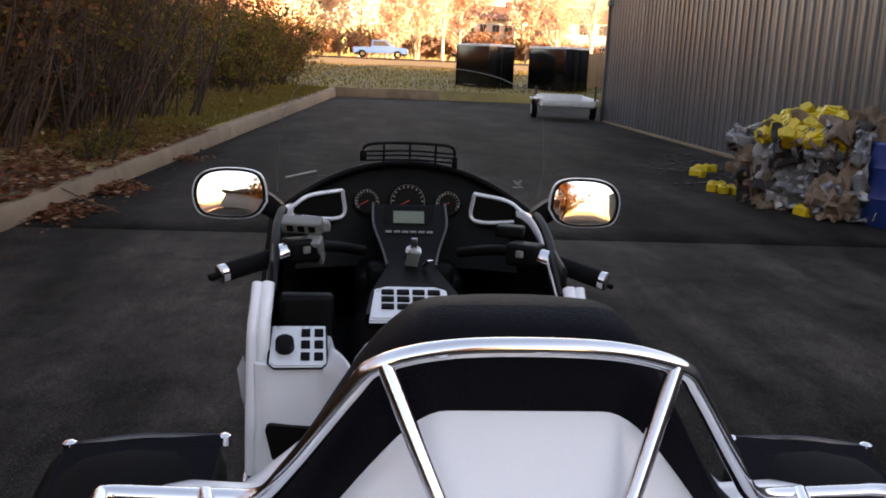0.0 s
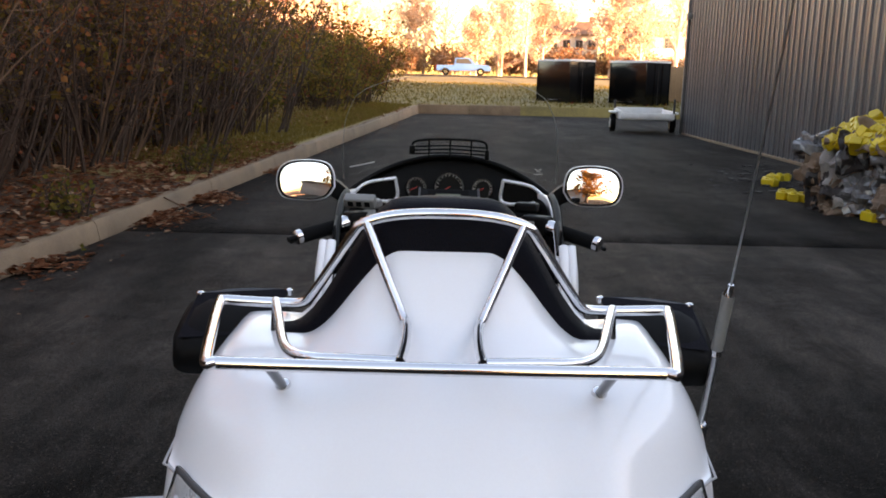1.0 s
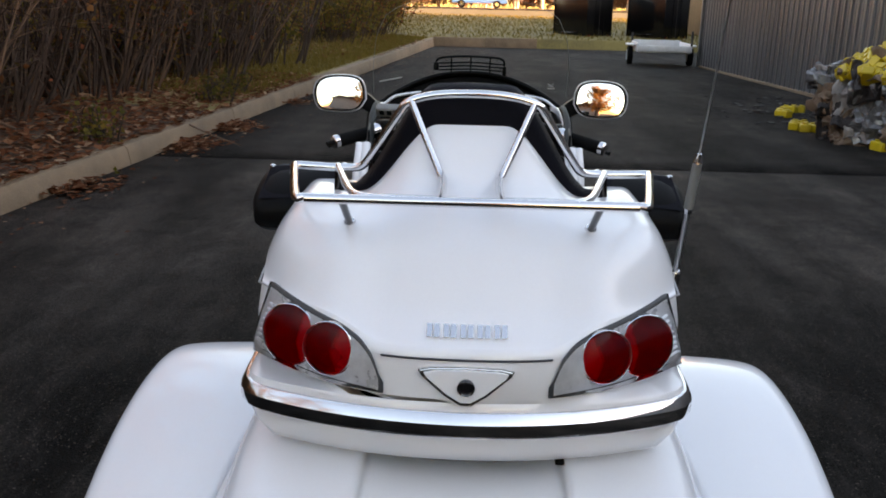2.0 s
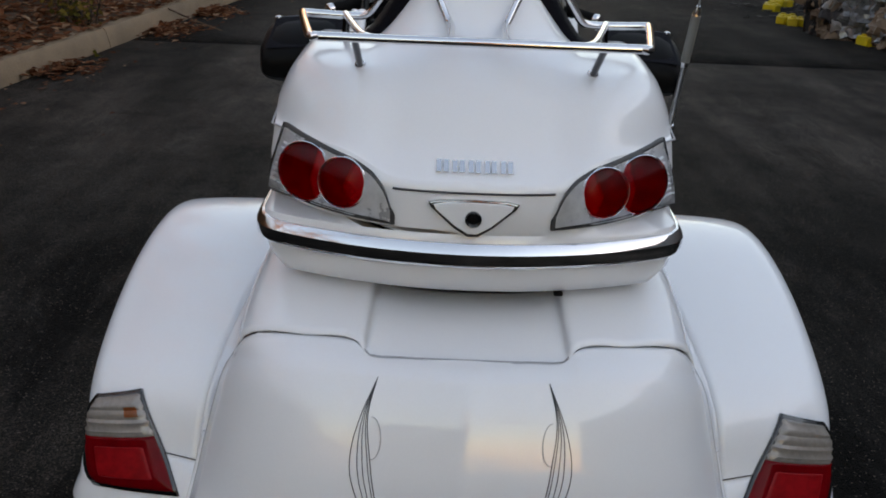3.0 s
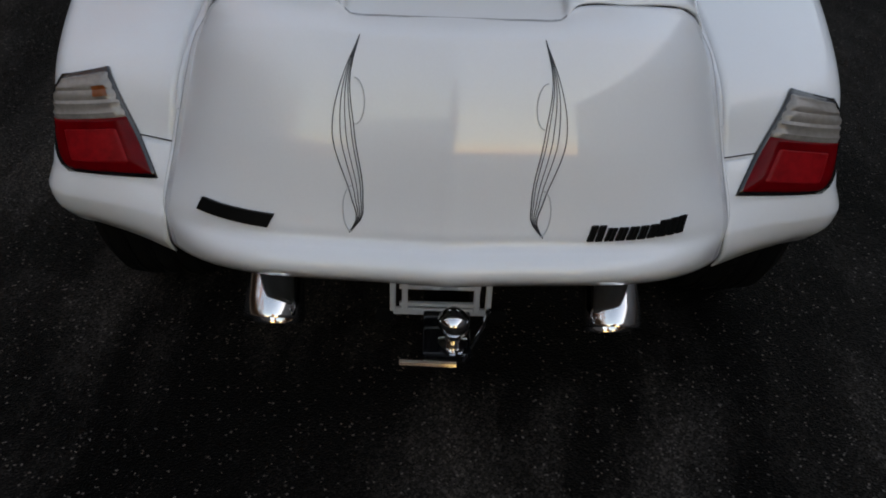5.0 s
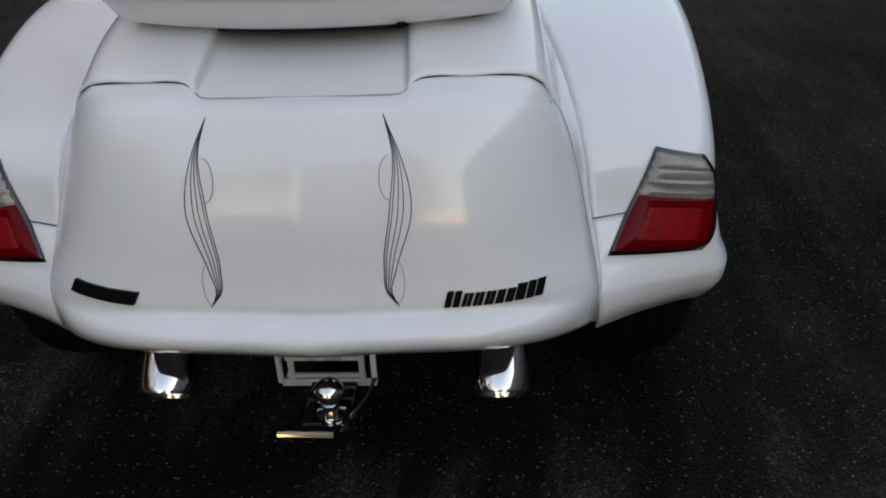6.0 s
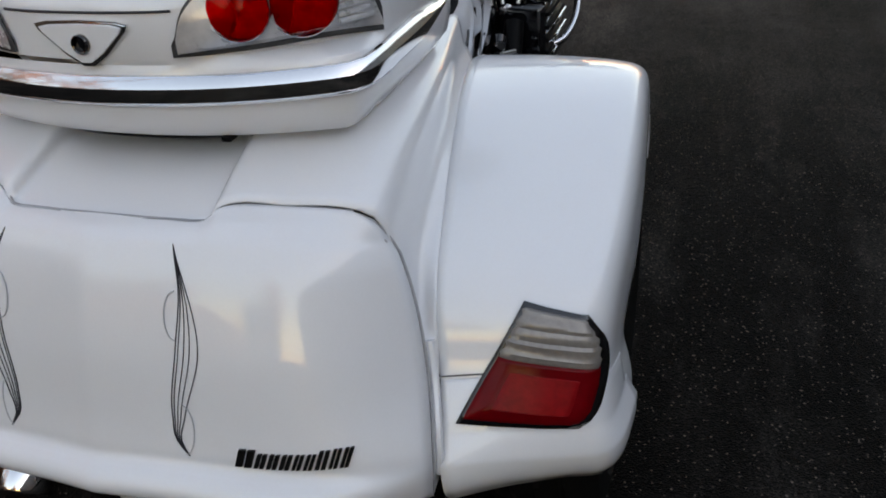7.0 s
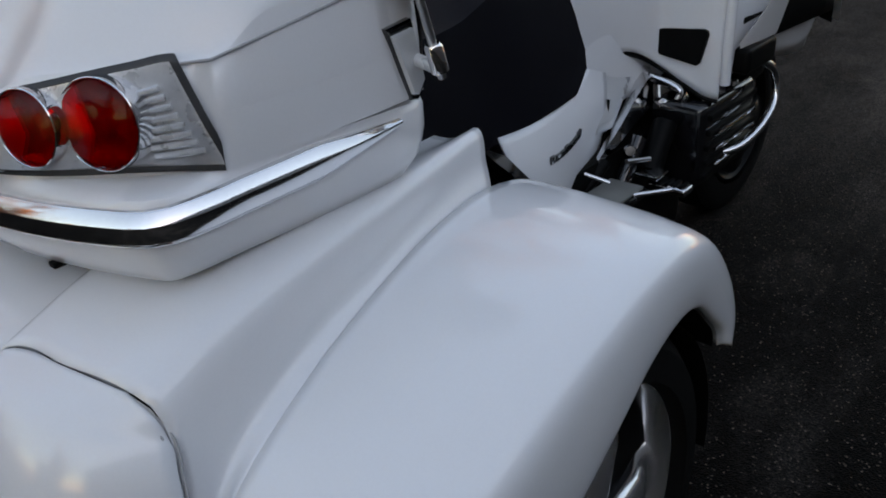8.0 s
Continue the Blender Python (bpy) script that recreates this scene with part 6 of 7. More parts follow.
def spread_out(models, places, rng, group, lo=0.8, hi=1.2):
    """Each model once, then copies of them, at the places."""
    used = set()
    for n, (x, y) in enumerate(places):
        mdl = models[n % len(models)]
        s = rng.uniform(lo, hi)
        m = Matrix.LocRotScale((x, y, land(x, y) - 0.05), Euler((rng.uniform(-0.06, 0.06), rng.uniform(-0.06, 0.06), rng.uniform(0, 6.28))), (s, s, s * rng.uniform(0.9, 1.15)))
        if id(mdl) in used:
            ob = copy_thing(mdl, m)
            ob.scale = (s, s, s)
        else:
            used.add(id(mdl))
            mdl.matrix_basis = m
            tagged(mdl, group=group)


rng = random.Random(7)
thicket = [
    make_shrub(1, 2.6, 1.6, 26, 900, 0.05, LEAF_MIX, "bare brown thicket of thin stems with a few dry leaves", TWIG, 0.45),
    make_shrub(2, 3.2, 1.8, 30, 800, 0.05, LEAF_MIX, "bare brown thicket of thin stems with a few dry leaves", BARK, 0.5),
    make_shrub(3, 2.4, 1.7, 24, 900, 0.055, LEAF_MIX, "tangled brown shrub with dull autumn leaves", TWIG, 0.4),
    make_shrub(14, 2.9, 1.5, 22, 600, 0.05, LEAF_MIX, "bare brown thicket of thin stems with a few dry leaves", PALE_TWIG, 0.5)]
# rows start at y -9, the unseen part added to darken the left
near = []
for row, (u0, step) in enumerate(((-2.0, 1.05), (-3.1, 1.1), (-4.4, 1.2), (-6.0, 1.5), (-8.0, 1.9), (-10.5, 2.4))):
    y = -9.0 + 0.4 * row
    while y < 17.5:
        near.append((kerb_x(y) + u0 + rng.uniform(-0.35, 0.35), y + rng.uniform(-0.3, 0.3)))
        y += step
spread_out(thicket, near, rng, "thicket on the bank", 0.85, 1.3)
olive = [
    make_shrub(4, 2.7, 2.2, 20, 2600, 0.075, LEAF_GREEN, "olive green shrub turning brown in autumn", TWIG, 0.05),
    make_shrub(5, 2.5, 2.2, 18, 2200, 0.07, LEAF_MIX, "russet and olive autumn shrub", TWIG, 0.05)]
mid = []
for u0, y0, y1, step in ((-2.9, 15.0, 34, 1.7), (-2.2, 27.0, 40, 2.0), (-4.9, 13.5, 33, 1.9), (-7.2, 12.5, 40, 2.3), (-9.8, 14.0, 46, 3.0)):
    y = y0
    while y < y1:
        mid.append((kerb_x(y) + u0 - (y - 15) * 0.03 + rng.uniform(-0.5, 0.5), y + rng.uniform(-0.5, 0.5)))
        y += step
rl = random.Random(23)
mid += [(kerb_x(y) - 2.6 - 2.8 * rl.random(), y) for y in (1.6, 2.6, 3.7, 4.6, 5.4, 6.3, 7.2, 8.0, 8.9, 9.8, 10.7, 11.6, 12.5, 13.3)]
spread_out(olive, mid, rng, "autumn shrubs along the lot", 0.8, 1.25)
brown = [make_shrub(6, 2.5, 2.2, 24, 3200, 0.085, LEAF_MIX, "reddish brown shrub with thin leaves", TWIG, 0.1), make_shrub(8, 2.3, 2.0, 26, 2200, 0.08, LEAF_MIX, "reddish brown shrub with dry leaves", TWIG, 0.1)]
spread_out(brown, [(kerb_x(34) - 2.6 + rng.uniform(-1.2, 0.8) - k * 0.25, 33 + k * 2.0 + rng.uniform(-0.7, 0.7)) for k in range(12)] + [(-4.5 - 1.3 * k, 50 + rng.uniform(-3, 3)) for k in range(10)], rng, "brown shrubs by the lawn", 0.8, 1.25)
bare = [
    make_tree(21, 8.5, 0.10, 26, 500, 0.05, LEAF_MIX, "tall bare deciduous tree with grey-brown bark", BARK, 0.2, 0.42),
    make_tree(22, 7.5, 0.075, 24, 700, 0.05, LEAF_MIX, "slender bare tree with a few dry leaves", BARK, 0.15, 0.40)]
# trees at negative y, unseen behind the camera, are added to darken the left
tall = [(-6.3, 6.3), (-5.6, 8.6), (-6.8, 10.4), (-6.0, 12.6), (-7.4, 14.5), (-6.2, 16.8), (-8.6, 8.0), (-9.5, 12.0), (-10.5, 16.0), (-8.5, 19.0), (-7.2, 22.0), (-9.4, 25.5), (-8.0, 28.0), (-11.5, 21.0), (-12.5, 9.0), (-13.5, 14.0), (-12.0, 28.0), (-9.0, 4.0), (-8.0, 34.0), (-11, 36), (-6.5, 3.0), (-6.2, 0.5), (-6.0, -2.5), (-6.6, -5.5), (-8.2, -1.0), (-8.6, -4.0), (-7.0, -8.0), (-9.5, -8.5), (-5.3, 4.6), (-5.0, 2.2), (-5.6, 7.4), (-7.4, 5.2), (-6.9, 7.8), (-8.4, 10.6)]
spread_out(bare, tall, rng, "bare trees behind the thicket", 0.8, 1.25)

# far trees and houses across the lawn, in evening sun; haze is in the tree colours
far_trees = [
    make_tree(31, 12.0, 0.20, 36, 1700, 0.22, LEAF_FAR, "far bare tree in low sun, haze paled into its peach colours", FAR_TWIG, 0.12, 0.42, FAR_TWIG),
    make_tree(32, 15.0, 0.22, 36, 800, 0.20, LEAF_FAR, "far tall bare tree in low sun, colours paled for haze", FAR_TWIG, 0.12, 0.28, FAR_TWIG),
    make_tree(33, 9.0, 0.15, 36, 2600, 0.24, LEAF_FAR, "far rounded tree in low sun, rust leaves paled for haze", FAR_TWIG, 0.1, 0.5, FAR_TWIG)]
far_places = []
for k in range(34):
    far_places.append((-52 + k * 3.2 + rng.uniform(-1.5, 1.5), 122 + rng.uniform(-14, 26)))
far_places += [(-9, 70), (-12, 64), (-15, 74), (-7.5, 88), (-11, 95), (-17, 84), (-20, 66), (2.5, 100), (5.5, 103), (8.0, 99), (10.5, 106), (21, 100), (24, 96), (19, 108)]
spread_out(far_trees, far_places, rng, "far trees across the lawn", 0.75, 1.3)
hedge = make_shrub(41, 3.0, 4.0, 30, 3000, 0.2, LEAF_RUST, "far rust-brown hedge bush, colours paled for haze", FAR_TWIG, 0.0)
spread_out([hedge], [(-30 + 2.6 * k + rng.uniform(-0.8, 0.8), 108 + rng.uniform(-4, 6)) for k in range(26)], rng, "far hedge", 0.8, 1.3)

# fallen leaves on the bank and drifts in the gutter
lv, lf = [], []
for _ in range(17000):
    y = rng.uniform(1, 15) if rng.random() < 0.85 else rng.uniform(20, 34)
    u = -abs(rng.gauss(0, 2.2)) - 0.05
    x = kerb_x(y) + u
    z = land(x, y) + 0.012 if u < -0.18 else kerb_h(y) + 0.008
    d = rand_dir(rng)
    quad_leaf(lv, lf, Vector((x, y, z)), rng.uniform(0.04, 0.10), (Vector((0, 0, 1)) + d * 0.5).normalized(), Vector((d.x, d.y, 0.15)))
for gy, n in ((7.9, 420), (9.4, 420), (5.6, 160), (12.5, 120)):
    for _ in range(n):
        y, u = gy + rng.gauss(0, 0.25), abs(rng.gauss(0, 0.16)) + 0.04
        d = rand_dir(rng)
        quad_leaf(lv, lf, Vector((kerb_x(y) + u, y, 0.006 + max(0, 0.07 - u * 0.25) * rng.random())), rng.uniform(0.04, 0.09), (Vector((0, 0, 1)) + d * 0.5).normalized(), Vector((d.x, d.y, 0.1)))
for _ in range(500):
    y = rng.uniform(-1, 30)
    u = abs(rng.gauss(0, 0.35)) + 0.04
    d = rand_dir(rng)
    quad_leaf(lv, lf, Vector((kerb_x(y) + u, y, 0.008)), rng.uniform(0.02, 0.05), (Vector((0, 0, 1)) + d * 0.3).normalized(), Vector((d.x, d.y, 0.1)))
tagged(raw("fallen_leaves", lv, lf, LITTER), "brown and tan fallen leaves littering the bank and gutter", "leaves", kind="stuff")
gv, gf = [], []
for _ in range(42000):
    y = rng.uniform(11, 37) if rng.random() < 0.7 else rng.uniform(37.7, 62)
    x = kerb_x(y) - 0.2 - abs(rng.gauss(0, 1.5)) if y < 37.5 else rng.uniform(-7, 16)
    a = rng.uniform(0, 6.28)
    h, w = rng.uniform(0.04, 0.11) * (1 if y < 37 else 1.6), rng.uniform(0.006, 0.014) * (1 if y < 37 else 2.5)
    p = Vector((x, y, land(x, y) - 0.01))
    s, t = Vector((math.cos(a) * w, math.sin(a) * w, 0)), Vector((rng.uniform(-0.05, 0.05), rng.uniform(-0.05, 0.05), h))
    i = len(gv)
    gv += [p - s, p + s, p + t]
    gf.append((i, i + 1, i + 2))
tagged(raw("grass", gv, gf, GRASS), "short dull olive grass with dry blades", "grass", kind="stuff")
# fallen branches and saplings by the kerb
for pts, r in (([(-3.05, 8.35, 0.17), (-2.75, 8.05, 0.12), (-2.35, 7.85, 0.03)], 0.010), ([(-5.6, 6.4, 0.42), (-4.6, 6.55, 0.50), (-3.9, 6.3, 0.36)], 0.028), ([(-4.4, 5.0, 0.36), (-3.9, 5.25, 0.40), (-3.5, 5.0, 0.30)], 0.03), ([(-5.0, 4.4, 0.34), (-4.2, 4.9, 0.48), (-3.8, 5.6, 0.42)], 0.018)):
    tagged(part("fallen_branch", tube(path_points(pts, 5), r, 8, taper=r * 0.5), PALE_TWIG), "dead grey branch lying on the leafy bank", "branch", group="fallen branches")
weed = make_shrub(51, 0.34, 0.5, 14, 260, 0.045, LEAF_GREEN, "low green weed growing over the kerb", TWIG, 0.0)
spread_out([weed], [(kerb_x(6.4) - 0.05, 6.4), (kerb_x(6.9) - 0.25, 6.9), (kerb_x(10.2) - 0.35, 10.2), (kerb_x(11.5) - 0.6, 11.4)], rng, "weeds on the kerb", 0.8, 1.2)


# ---- things in the lot and beyond ----
TRAILER_BLACK = mat("black_trailer_skin", (0.0025, 0.0025, 0.003), 0.16, 0, 0.25, 2, 60, 0.0, spec=0.4)
TRAILER_WHITE = mat("white_painted_steel", (0.62, 0.62, 0.62), 0.4, 0, 0.15, 3, 60, 0.05)
YELLOW = mat("yellow_plastic_block", (0.62, 0.43, 0.012), 0.45, 0, 0.15, 6, 90, 0.05, per_piece=0.3)
CARD = mat("crumpled_brown_cardboard", (0.20, 0.13, 0.088), 0.8, 0, 0.35, 5, 80, 0.5, per_piece=0.35)
FOIL = mat("grey_plastic_sheeting", (0.24, 0.24, 0.25), 0.22, 0.3, 0.7, 4, 30, 0.12, per_piece=0.3)
DARK_JUNK = mat("dark_rubbish", (0.025, 0.02, 0.02), 0.7, 0, 0.5, 6, 60, 0.5)
PAPER = mat("crumpled_pale_paper", (0.42, 0.38, 0.36), 0.8, 0, 0.3, 6, 60, 0.2, per_piece=0.4)
BLUE = mat("blue_plastic", (0.008, 0.03, 0.14), 0.4, 0, 0.2, 4, 80, 0.1)
RED = mat("dull_red_plastic", (0.16, 0.012, 0.015), 0.5, 0, 0.25, 4, 80, 0.1)
SIDING = mat("cream_house_siding", (0.66, 0.60, 0.50), 0.8, 0, 0.1, 0.8, 12, 0.1)
ROOF_BROWN = mat("brown_shingle_roof", (0.22, 0.12, 0.075), 0.9, 0, 0.25, 1.2, 20, 0.4)
WINDOW_DARK = mat("dark_window_pane", (0.04, 0.045, 0.05), 0.08, 0, 0.2, 4, 20, 0.0)
ROOF_DARK = mat("dark_flat_roof_edge", (0.06, 0.05, 0.045), 0.7, 0, 0.2, 1.0, 20, 0.1)
TRUCK_BLUE = mat("blue_truck_paint", (0.05, 0.14, 0.34), 0.3, 0.0, 0.05, 3, 60, 0.0, coat=1.0)
TAN_BOX = mat("rusty_tan_panel", (0.30, 0.17, 0.085), 0.7, 0, 0.25, 1.5, 30, 0.2)
SHED_GREY = mat("weathered_grey_wall", (0.22, 0.20, 0.18), 0.8, 0, 0.2, 0.6, 12, 0.1)
WIRE = mat("black_cable", (0.01, 0.01, 0.01), 0.7, 0, 0.2, 6, 60, 0.0)


def small_wheel(parent, c, r, w):
    ty = part("wheel", spun([(-w / 2, r * 0.6), (-w / 2, r * 0.9), (-w * 0.35, r), (w * 0.35, r), (w / 2, r * 0.9), (w / 2, r * 0.6)], c, (1, 0, 0), 24), RUBBER, parent, "black trailer wheel")
    part("hub", spun([(-w * 0.52, r * 0.58), (-w * 0.45, r * 0.3), (w * 0.45, r * 0.3), (w * 0.52, r * 0.58)], c, (1, 0, 0), 18), TRAILER_WHITE, ty)


def cargo_trailer():
    """A closed box trailer, 1.55 m wide, its doors at -y."""
    t = thing("cargo_trailer", (0, 0, 0), "tall closed black cargo trailer parked by the lawn", "trailer", group="cargo trailers")
    part("box_body", block((-0.775, -1.15, 0.42), (0.775, 1.15, 2.5), 0.03, 2), TRAILER_BLACK, t, "glossy black box")
    part("roof_cap", block((-0.80, -1.175, 2.43), (0.80, 1.175, 2.53), 0.015), TRAILER_WHITE, t, "pale metal roof")
    for x in (-0.765, 0.765):
        for y in (-1.14, 1.14):
            part("corner_post", block((x - 0.03, y - 0.03, 0.4), (x + 0.03, y + 0.03, 2.5), 0.01), TRAILER_BLACK, t)
    part("door_seam", block((-0.006, -1.162, 0.45), (0.006, -1.15, 2.44)), DARK_JUNK, t)
    for x in (-0.25, 0.25):
        part("door_bar", tube([(x, -1.17, 0.5), (x, -1.17, 2.4)], 0.014, 8), TRAILER_BLACK, t)
    part("rear_sill", block((-0.785, -1.21, 0.36), (0.785, -1.13, 0.44), 0.01), STEEL, t)
    for x in (-0.6, 0.6):
        part("marker_lamp", block((x - 0.06, -1.18, 0.5), (x + 0.06, -1.15, 0.56), 0.008), RED_LENS, t)
        part("mudguard", block((x * 1.3 - 0.14, -0.5, 0.62), (x * 1.3 + 0.14, 0.5, 0.68), 0.03), TRAILER_BLACK, t)
        small_wheel(t, (x * 1.28, 0.0, 0.33), 0.33, 0.2)
    part("drawbar", loft([[(x, y, z) for x, z in ((-w, 0.38), (w, 0.38), (w, 0.46), (-w, 0.46))] for y, w in ((1.15, 0.4), (2.1, 0.05))]), STEEL, t)
    part("jack", tube([(0, 1.95, 0.0), (0, 1.95, 0.75)], 0.03, 8), STEEL, t)
    return t


first = cargo_trailer()
first.matrix_basis = pose(5.35, 41.6, 0.0, 0, 0, 35)
copy_thing(first, pose(8.75, 41.0, 0.0, 0, 0, 35))
third = thing("storage_box", (10.6, 44.0, 0.0), "rusty tan metal storage box beside the trailers", "storage box")
part("box_body", block((10.0, 43.2, 0.1), (12.4, 46.0, 2.35), 0.03), TAN_BOX, third)
for k in range(8):
    part("box_rib", block((10.1 + k * 0.28, 43.17, 0.15), (10.2 + k * 0.28, 43.21, 2.3), 0.01), TAN_BOX, third)

ut = thing("utility_trailer", (0, 0, 0), "low white open utility trailer beside the metal wall", "trailer")
part("deck", block((-0.75, -1.3, 0.40), (0.75, 1.3, 0.46), 0.01), STEEL, ut)
for x in (-0.76, 0.76):
    part("side_rail", block((x - 0.03, -1.35, 0.42), (x + 0.03, 1.35, 0.68), 0.012), TRAILER_WHITE, ut, "white side rail")
    part("fender", block((x * 1.2 - 0.12, -0.45, 0.58), (x * 1.2 + 0.12, 0.45, 0.63), 0.02), TRAILER_WHITE, ut)
    small_wheel(ut, (x * 1.2, 0.0, 0.28), 0.28, 0.17)
part("tail_board", block((-0.78, -1.38, 0.44), (0.78, -1.32, 0.62), 0.012), TRAILER_WHITE, ut, "white tail board")
for k in range(6):
    part("board_slat", block((-0.7 + k * 0.24, -1.395, 0.47), (-0.5 + k * 0.24, -1.375, 0.59), 0.006), TRAILER_WHITE, ut)
part("front_board", block((-0.78, 1.3, 0.42), (0.78, 1.36, 0.72), 0.012), TRAILER_WHITE, ut)
part("drawbar", tube([(0, 1.3, 0.42), (0, 2.2, 0.42)], 0.04, 8), STEEL, ut)
part("stake", block((0.73, -1.36, 0.42), (0.79, -1.30, 1.05), 0.008), DARK_JUNK, ut)
part("stake", block((-0.80, 1.26, 0.42), (-0.74, 1.32, 0.95), 0.008), DARK_JUNK, ut)
ut.matrix_basis = pose(5.93, 26.7, 0.0, 0, 0, -6)

# the heap of rubbish by the wall
heap = []
hr = random.Random(5)


def crumple(seed, sx, sy, sz, rough, seg=9):
    """A lump of folded sheet, with sharp creases."""
    bm = bmesh.new()
    bmesh.ops.create_icosphere(bm, subdivisions=4, radius=1.0)
    for v in bm.verts:
        p = v.co + Vector((seed * 7.1, seed * 3.3, 0))
        k = 1 + rough * (0.26 * (0.5 - 2 * abs(noise.noise(p * 1.5))) + 0.17 * (0.5 - 2 * abs(noise.noise(p * 3.4))) + 0.025 * (0.5 - 2 * abs(noise.noise(p * 7.5))))
        v.co = Vector((v.co.x * sx, v.co.y * sy, max(v.co.z, -0.55) * sz)) * k
    return bm


def lump(name, at, size, material, seed, label, category, turn=0.0, rough=1.5):
    ob = part(name, crumple(seed, *(0.9 * v for v in size), rough), material, None, label, sharp=16)
    ob.matrix_basis = pose(*at, 0, 0, turn)
    return tagged(ob, label, category, group="rubbish heap by the wall")


lump("rubbish_bag", (5.05, 9.9, 0.36), (0.55, 0.75, 0.50), CARD, 1, "crumpled brown paper and cardboard bale", "rubbish")
lump("plastic_sheet", (5.15, 9.25, 0.32), (0.40, 0.50, 0.46), FOIL, 2, "creased grey plastic sheeting", "rubbish", 20, 1.2)
lump("rubbish_bag", (4.78, 9.75, 0.30), (0.34, 0.42, 0.42), CARD, 3, "crumpled brown paper and cardboard bale", "rubbish", 50)
lump("plastic_sheet", (4.86, 9.35, 0.24), (0.30, 0.34, 0.36), FOIL, 4, "creased silver plastic sheeting", "rubbish", 70, 1.3)
lump("cardboard", (5.35, 8.85, 0.42), (0.40, 0.36, 0.62), CARD, 5, "crushed brown cardboard standing in the heap", "cardboard", 10)
lump("cardboard", (5.45, 9.0, 0.86), (0.20, 0.26, 0.34), CARD, 6, "crushed brown cardboard on top of the heap", "cardboard", 40)
lump("rubbish_bag", (5.55, 10.3, 0.40), (0.50, 0.55, 0.50), DARK_JUNK, 7, "dark rubbish bag against the wall", "rubbish")
lump("rubbish_bag", (5.75, 9.5, 0.45), (0.50, 0.70, 0.55), DARK_JUNK, 9, "dark rubbish bag against the wall", "rubbish")
lump("plastic_sheet", (5.02, 8.75, 0.20), (0.34, 0.28, 0.28), FOIL, 8, "creased grey plastic sheeting", "rubbish", 30, 1.3)
lump("cardboard", (4.92, 8.72, 0.20), (0.36, 0.24, 0.30), CARD, 10, "crushed brown cardboard at the foot of the heap", "cardboard", 80)
lump("red_plastic", (5.46, 8.84, 0.80), (0.15, 0.15, 0.20), RED, 11, "dull red plastic bag in the heap", "rubbish", 20, 0.7)
lump("rubbish_bag", (5.85, 8.75, 0.30), (0.40, 0.34, 0.45), DARK_JUNK, 12, "dark rubbish bag at the end of the heap", "rubbish")
# loose folded sheets over the front of the heap
sheets = []
for k in range(84):
    a = hr.uniform(0, 1)
    x, y = 4.40 + 0.85 * a + hr.gauss(0, 0.07), 9.88 - 1.35 * a + hr.gauss(0, 0.10)
    z = hr.uniform(0.08, 0.78) if k % 6 else hr.uniform(0.75, 1.0)
    # every fifth sheet is dark, put in for the heap's shaded gaps
    m, lab = ((CARD, "torn brown cardboard flap"), (FOIL, "creased silver plastic sheet"), (DARK_JUNK, "dark sheet, put in for a shaded gap,"), (CARD, "torn brown cardboard flap"), (PAPER, "crumpled pale paper sheet"))[k % 5]
    sheets.append((x, y, z, hr.uniform(0.20, 0.48), hr.uniform(0.20, 0.50), hr.uniform(35, 95), hr.uniform(0, 85), m, lab))
for k, (x, y, z, w, h, tx, tz, m, lab) in enumerate(sheets):
    def flap(u, v, k=k, w=w, h=h):
        p = Vector(((u - 0.5) * w, 0, (v - 0.5) * h))
        q = Vector((u * 2.2 + k * 5.3, v * 2.2, k * 1.7))
        return p + Vector((0.03 * noise.noise(q * 1.3), 0.20 * noise.noise(q) + 0.09 * abs(noise.noise(q * 2.6)), 0.03 * noise.noise(q * 1.7 + Vector((3, 1, 2)))))
    ob = part("folded_sheet", sheet(flap, 14, 14), m, None, "", sharp=35)
    thicken(ob, 0.006, 0.0)
    ob.matrix_basis = pose(x, y, z, tx - 90, 0, -tz)
    tagged(ob, lab + " lying on the heap", "rubbish", group="rubbish heap by the wall")
drum = part("blue_drum", spun([(0.0, 0.27), (0.02, 0.285), (0.28, 0.285), (0.30, 0.295), (0.33, 0.285), (0.60, 0.285), (0.62, 0.295), (0.65, 0.285), (0.86, 0.28), (0.88, 0.26), (0.87, 0.24)], (5.42, 8.42, 0.0), (0, 0, 1), 32), BLUE)
tagged(drum, "blue plastic drum standing by the heap", "drum")
# yellow blocks: one shape, many pieces
bm = block((-0.115, -0.07, -0.055), (0.115, 0.07, 0.055), 0.012, 1)
tube([(-0.06, 0, 0.05), (-0.06, 0, 0.072)], 0.036, 8, bm)
tube([(0.06, 0, 0.05), (0.06, 0, 0.072)], 0.036, 8, bm)
yb = part("yellow_block", bm, YELLOW)
tagged(yb, "yellow plastic block with two studs, tipped onto a heap", "block", group="yellow blocks")
spots = []
for _ in range(330):
    y = hr.uniform(8.7, 10.5)
    x = hr.uniform(4.5, 5.85)
    q = ((x - 5.18) / 0.66) ** 2 + ((y - 9.6) / 0.85) ** 2
    if q < 1:
        spots.append((x, y, 0.82 + 0.32 * (1 - q) * hr.uniform(0.3, 1.0)))
spots += [(4.45, 10.75, 0.05), (4.62, 10.55, 0.05), (4.80, 10.3, 0.06), (4.55, 10.95, 0.05), (4.9, 10.05, 0.05), (4.75, 8.95, 0.05), (4.9, 12.6, 0.05), (4.8, 12.3, 0.05), (5.1, 12.9, 0.06), (5.3, 13.1, 0.05), (4.50, 10.6, 0.05)]
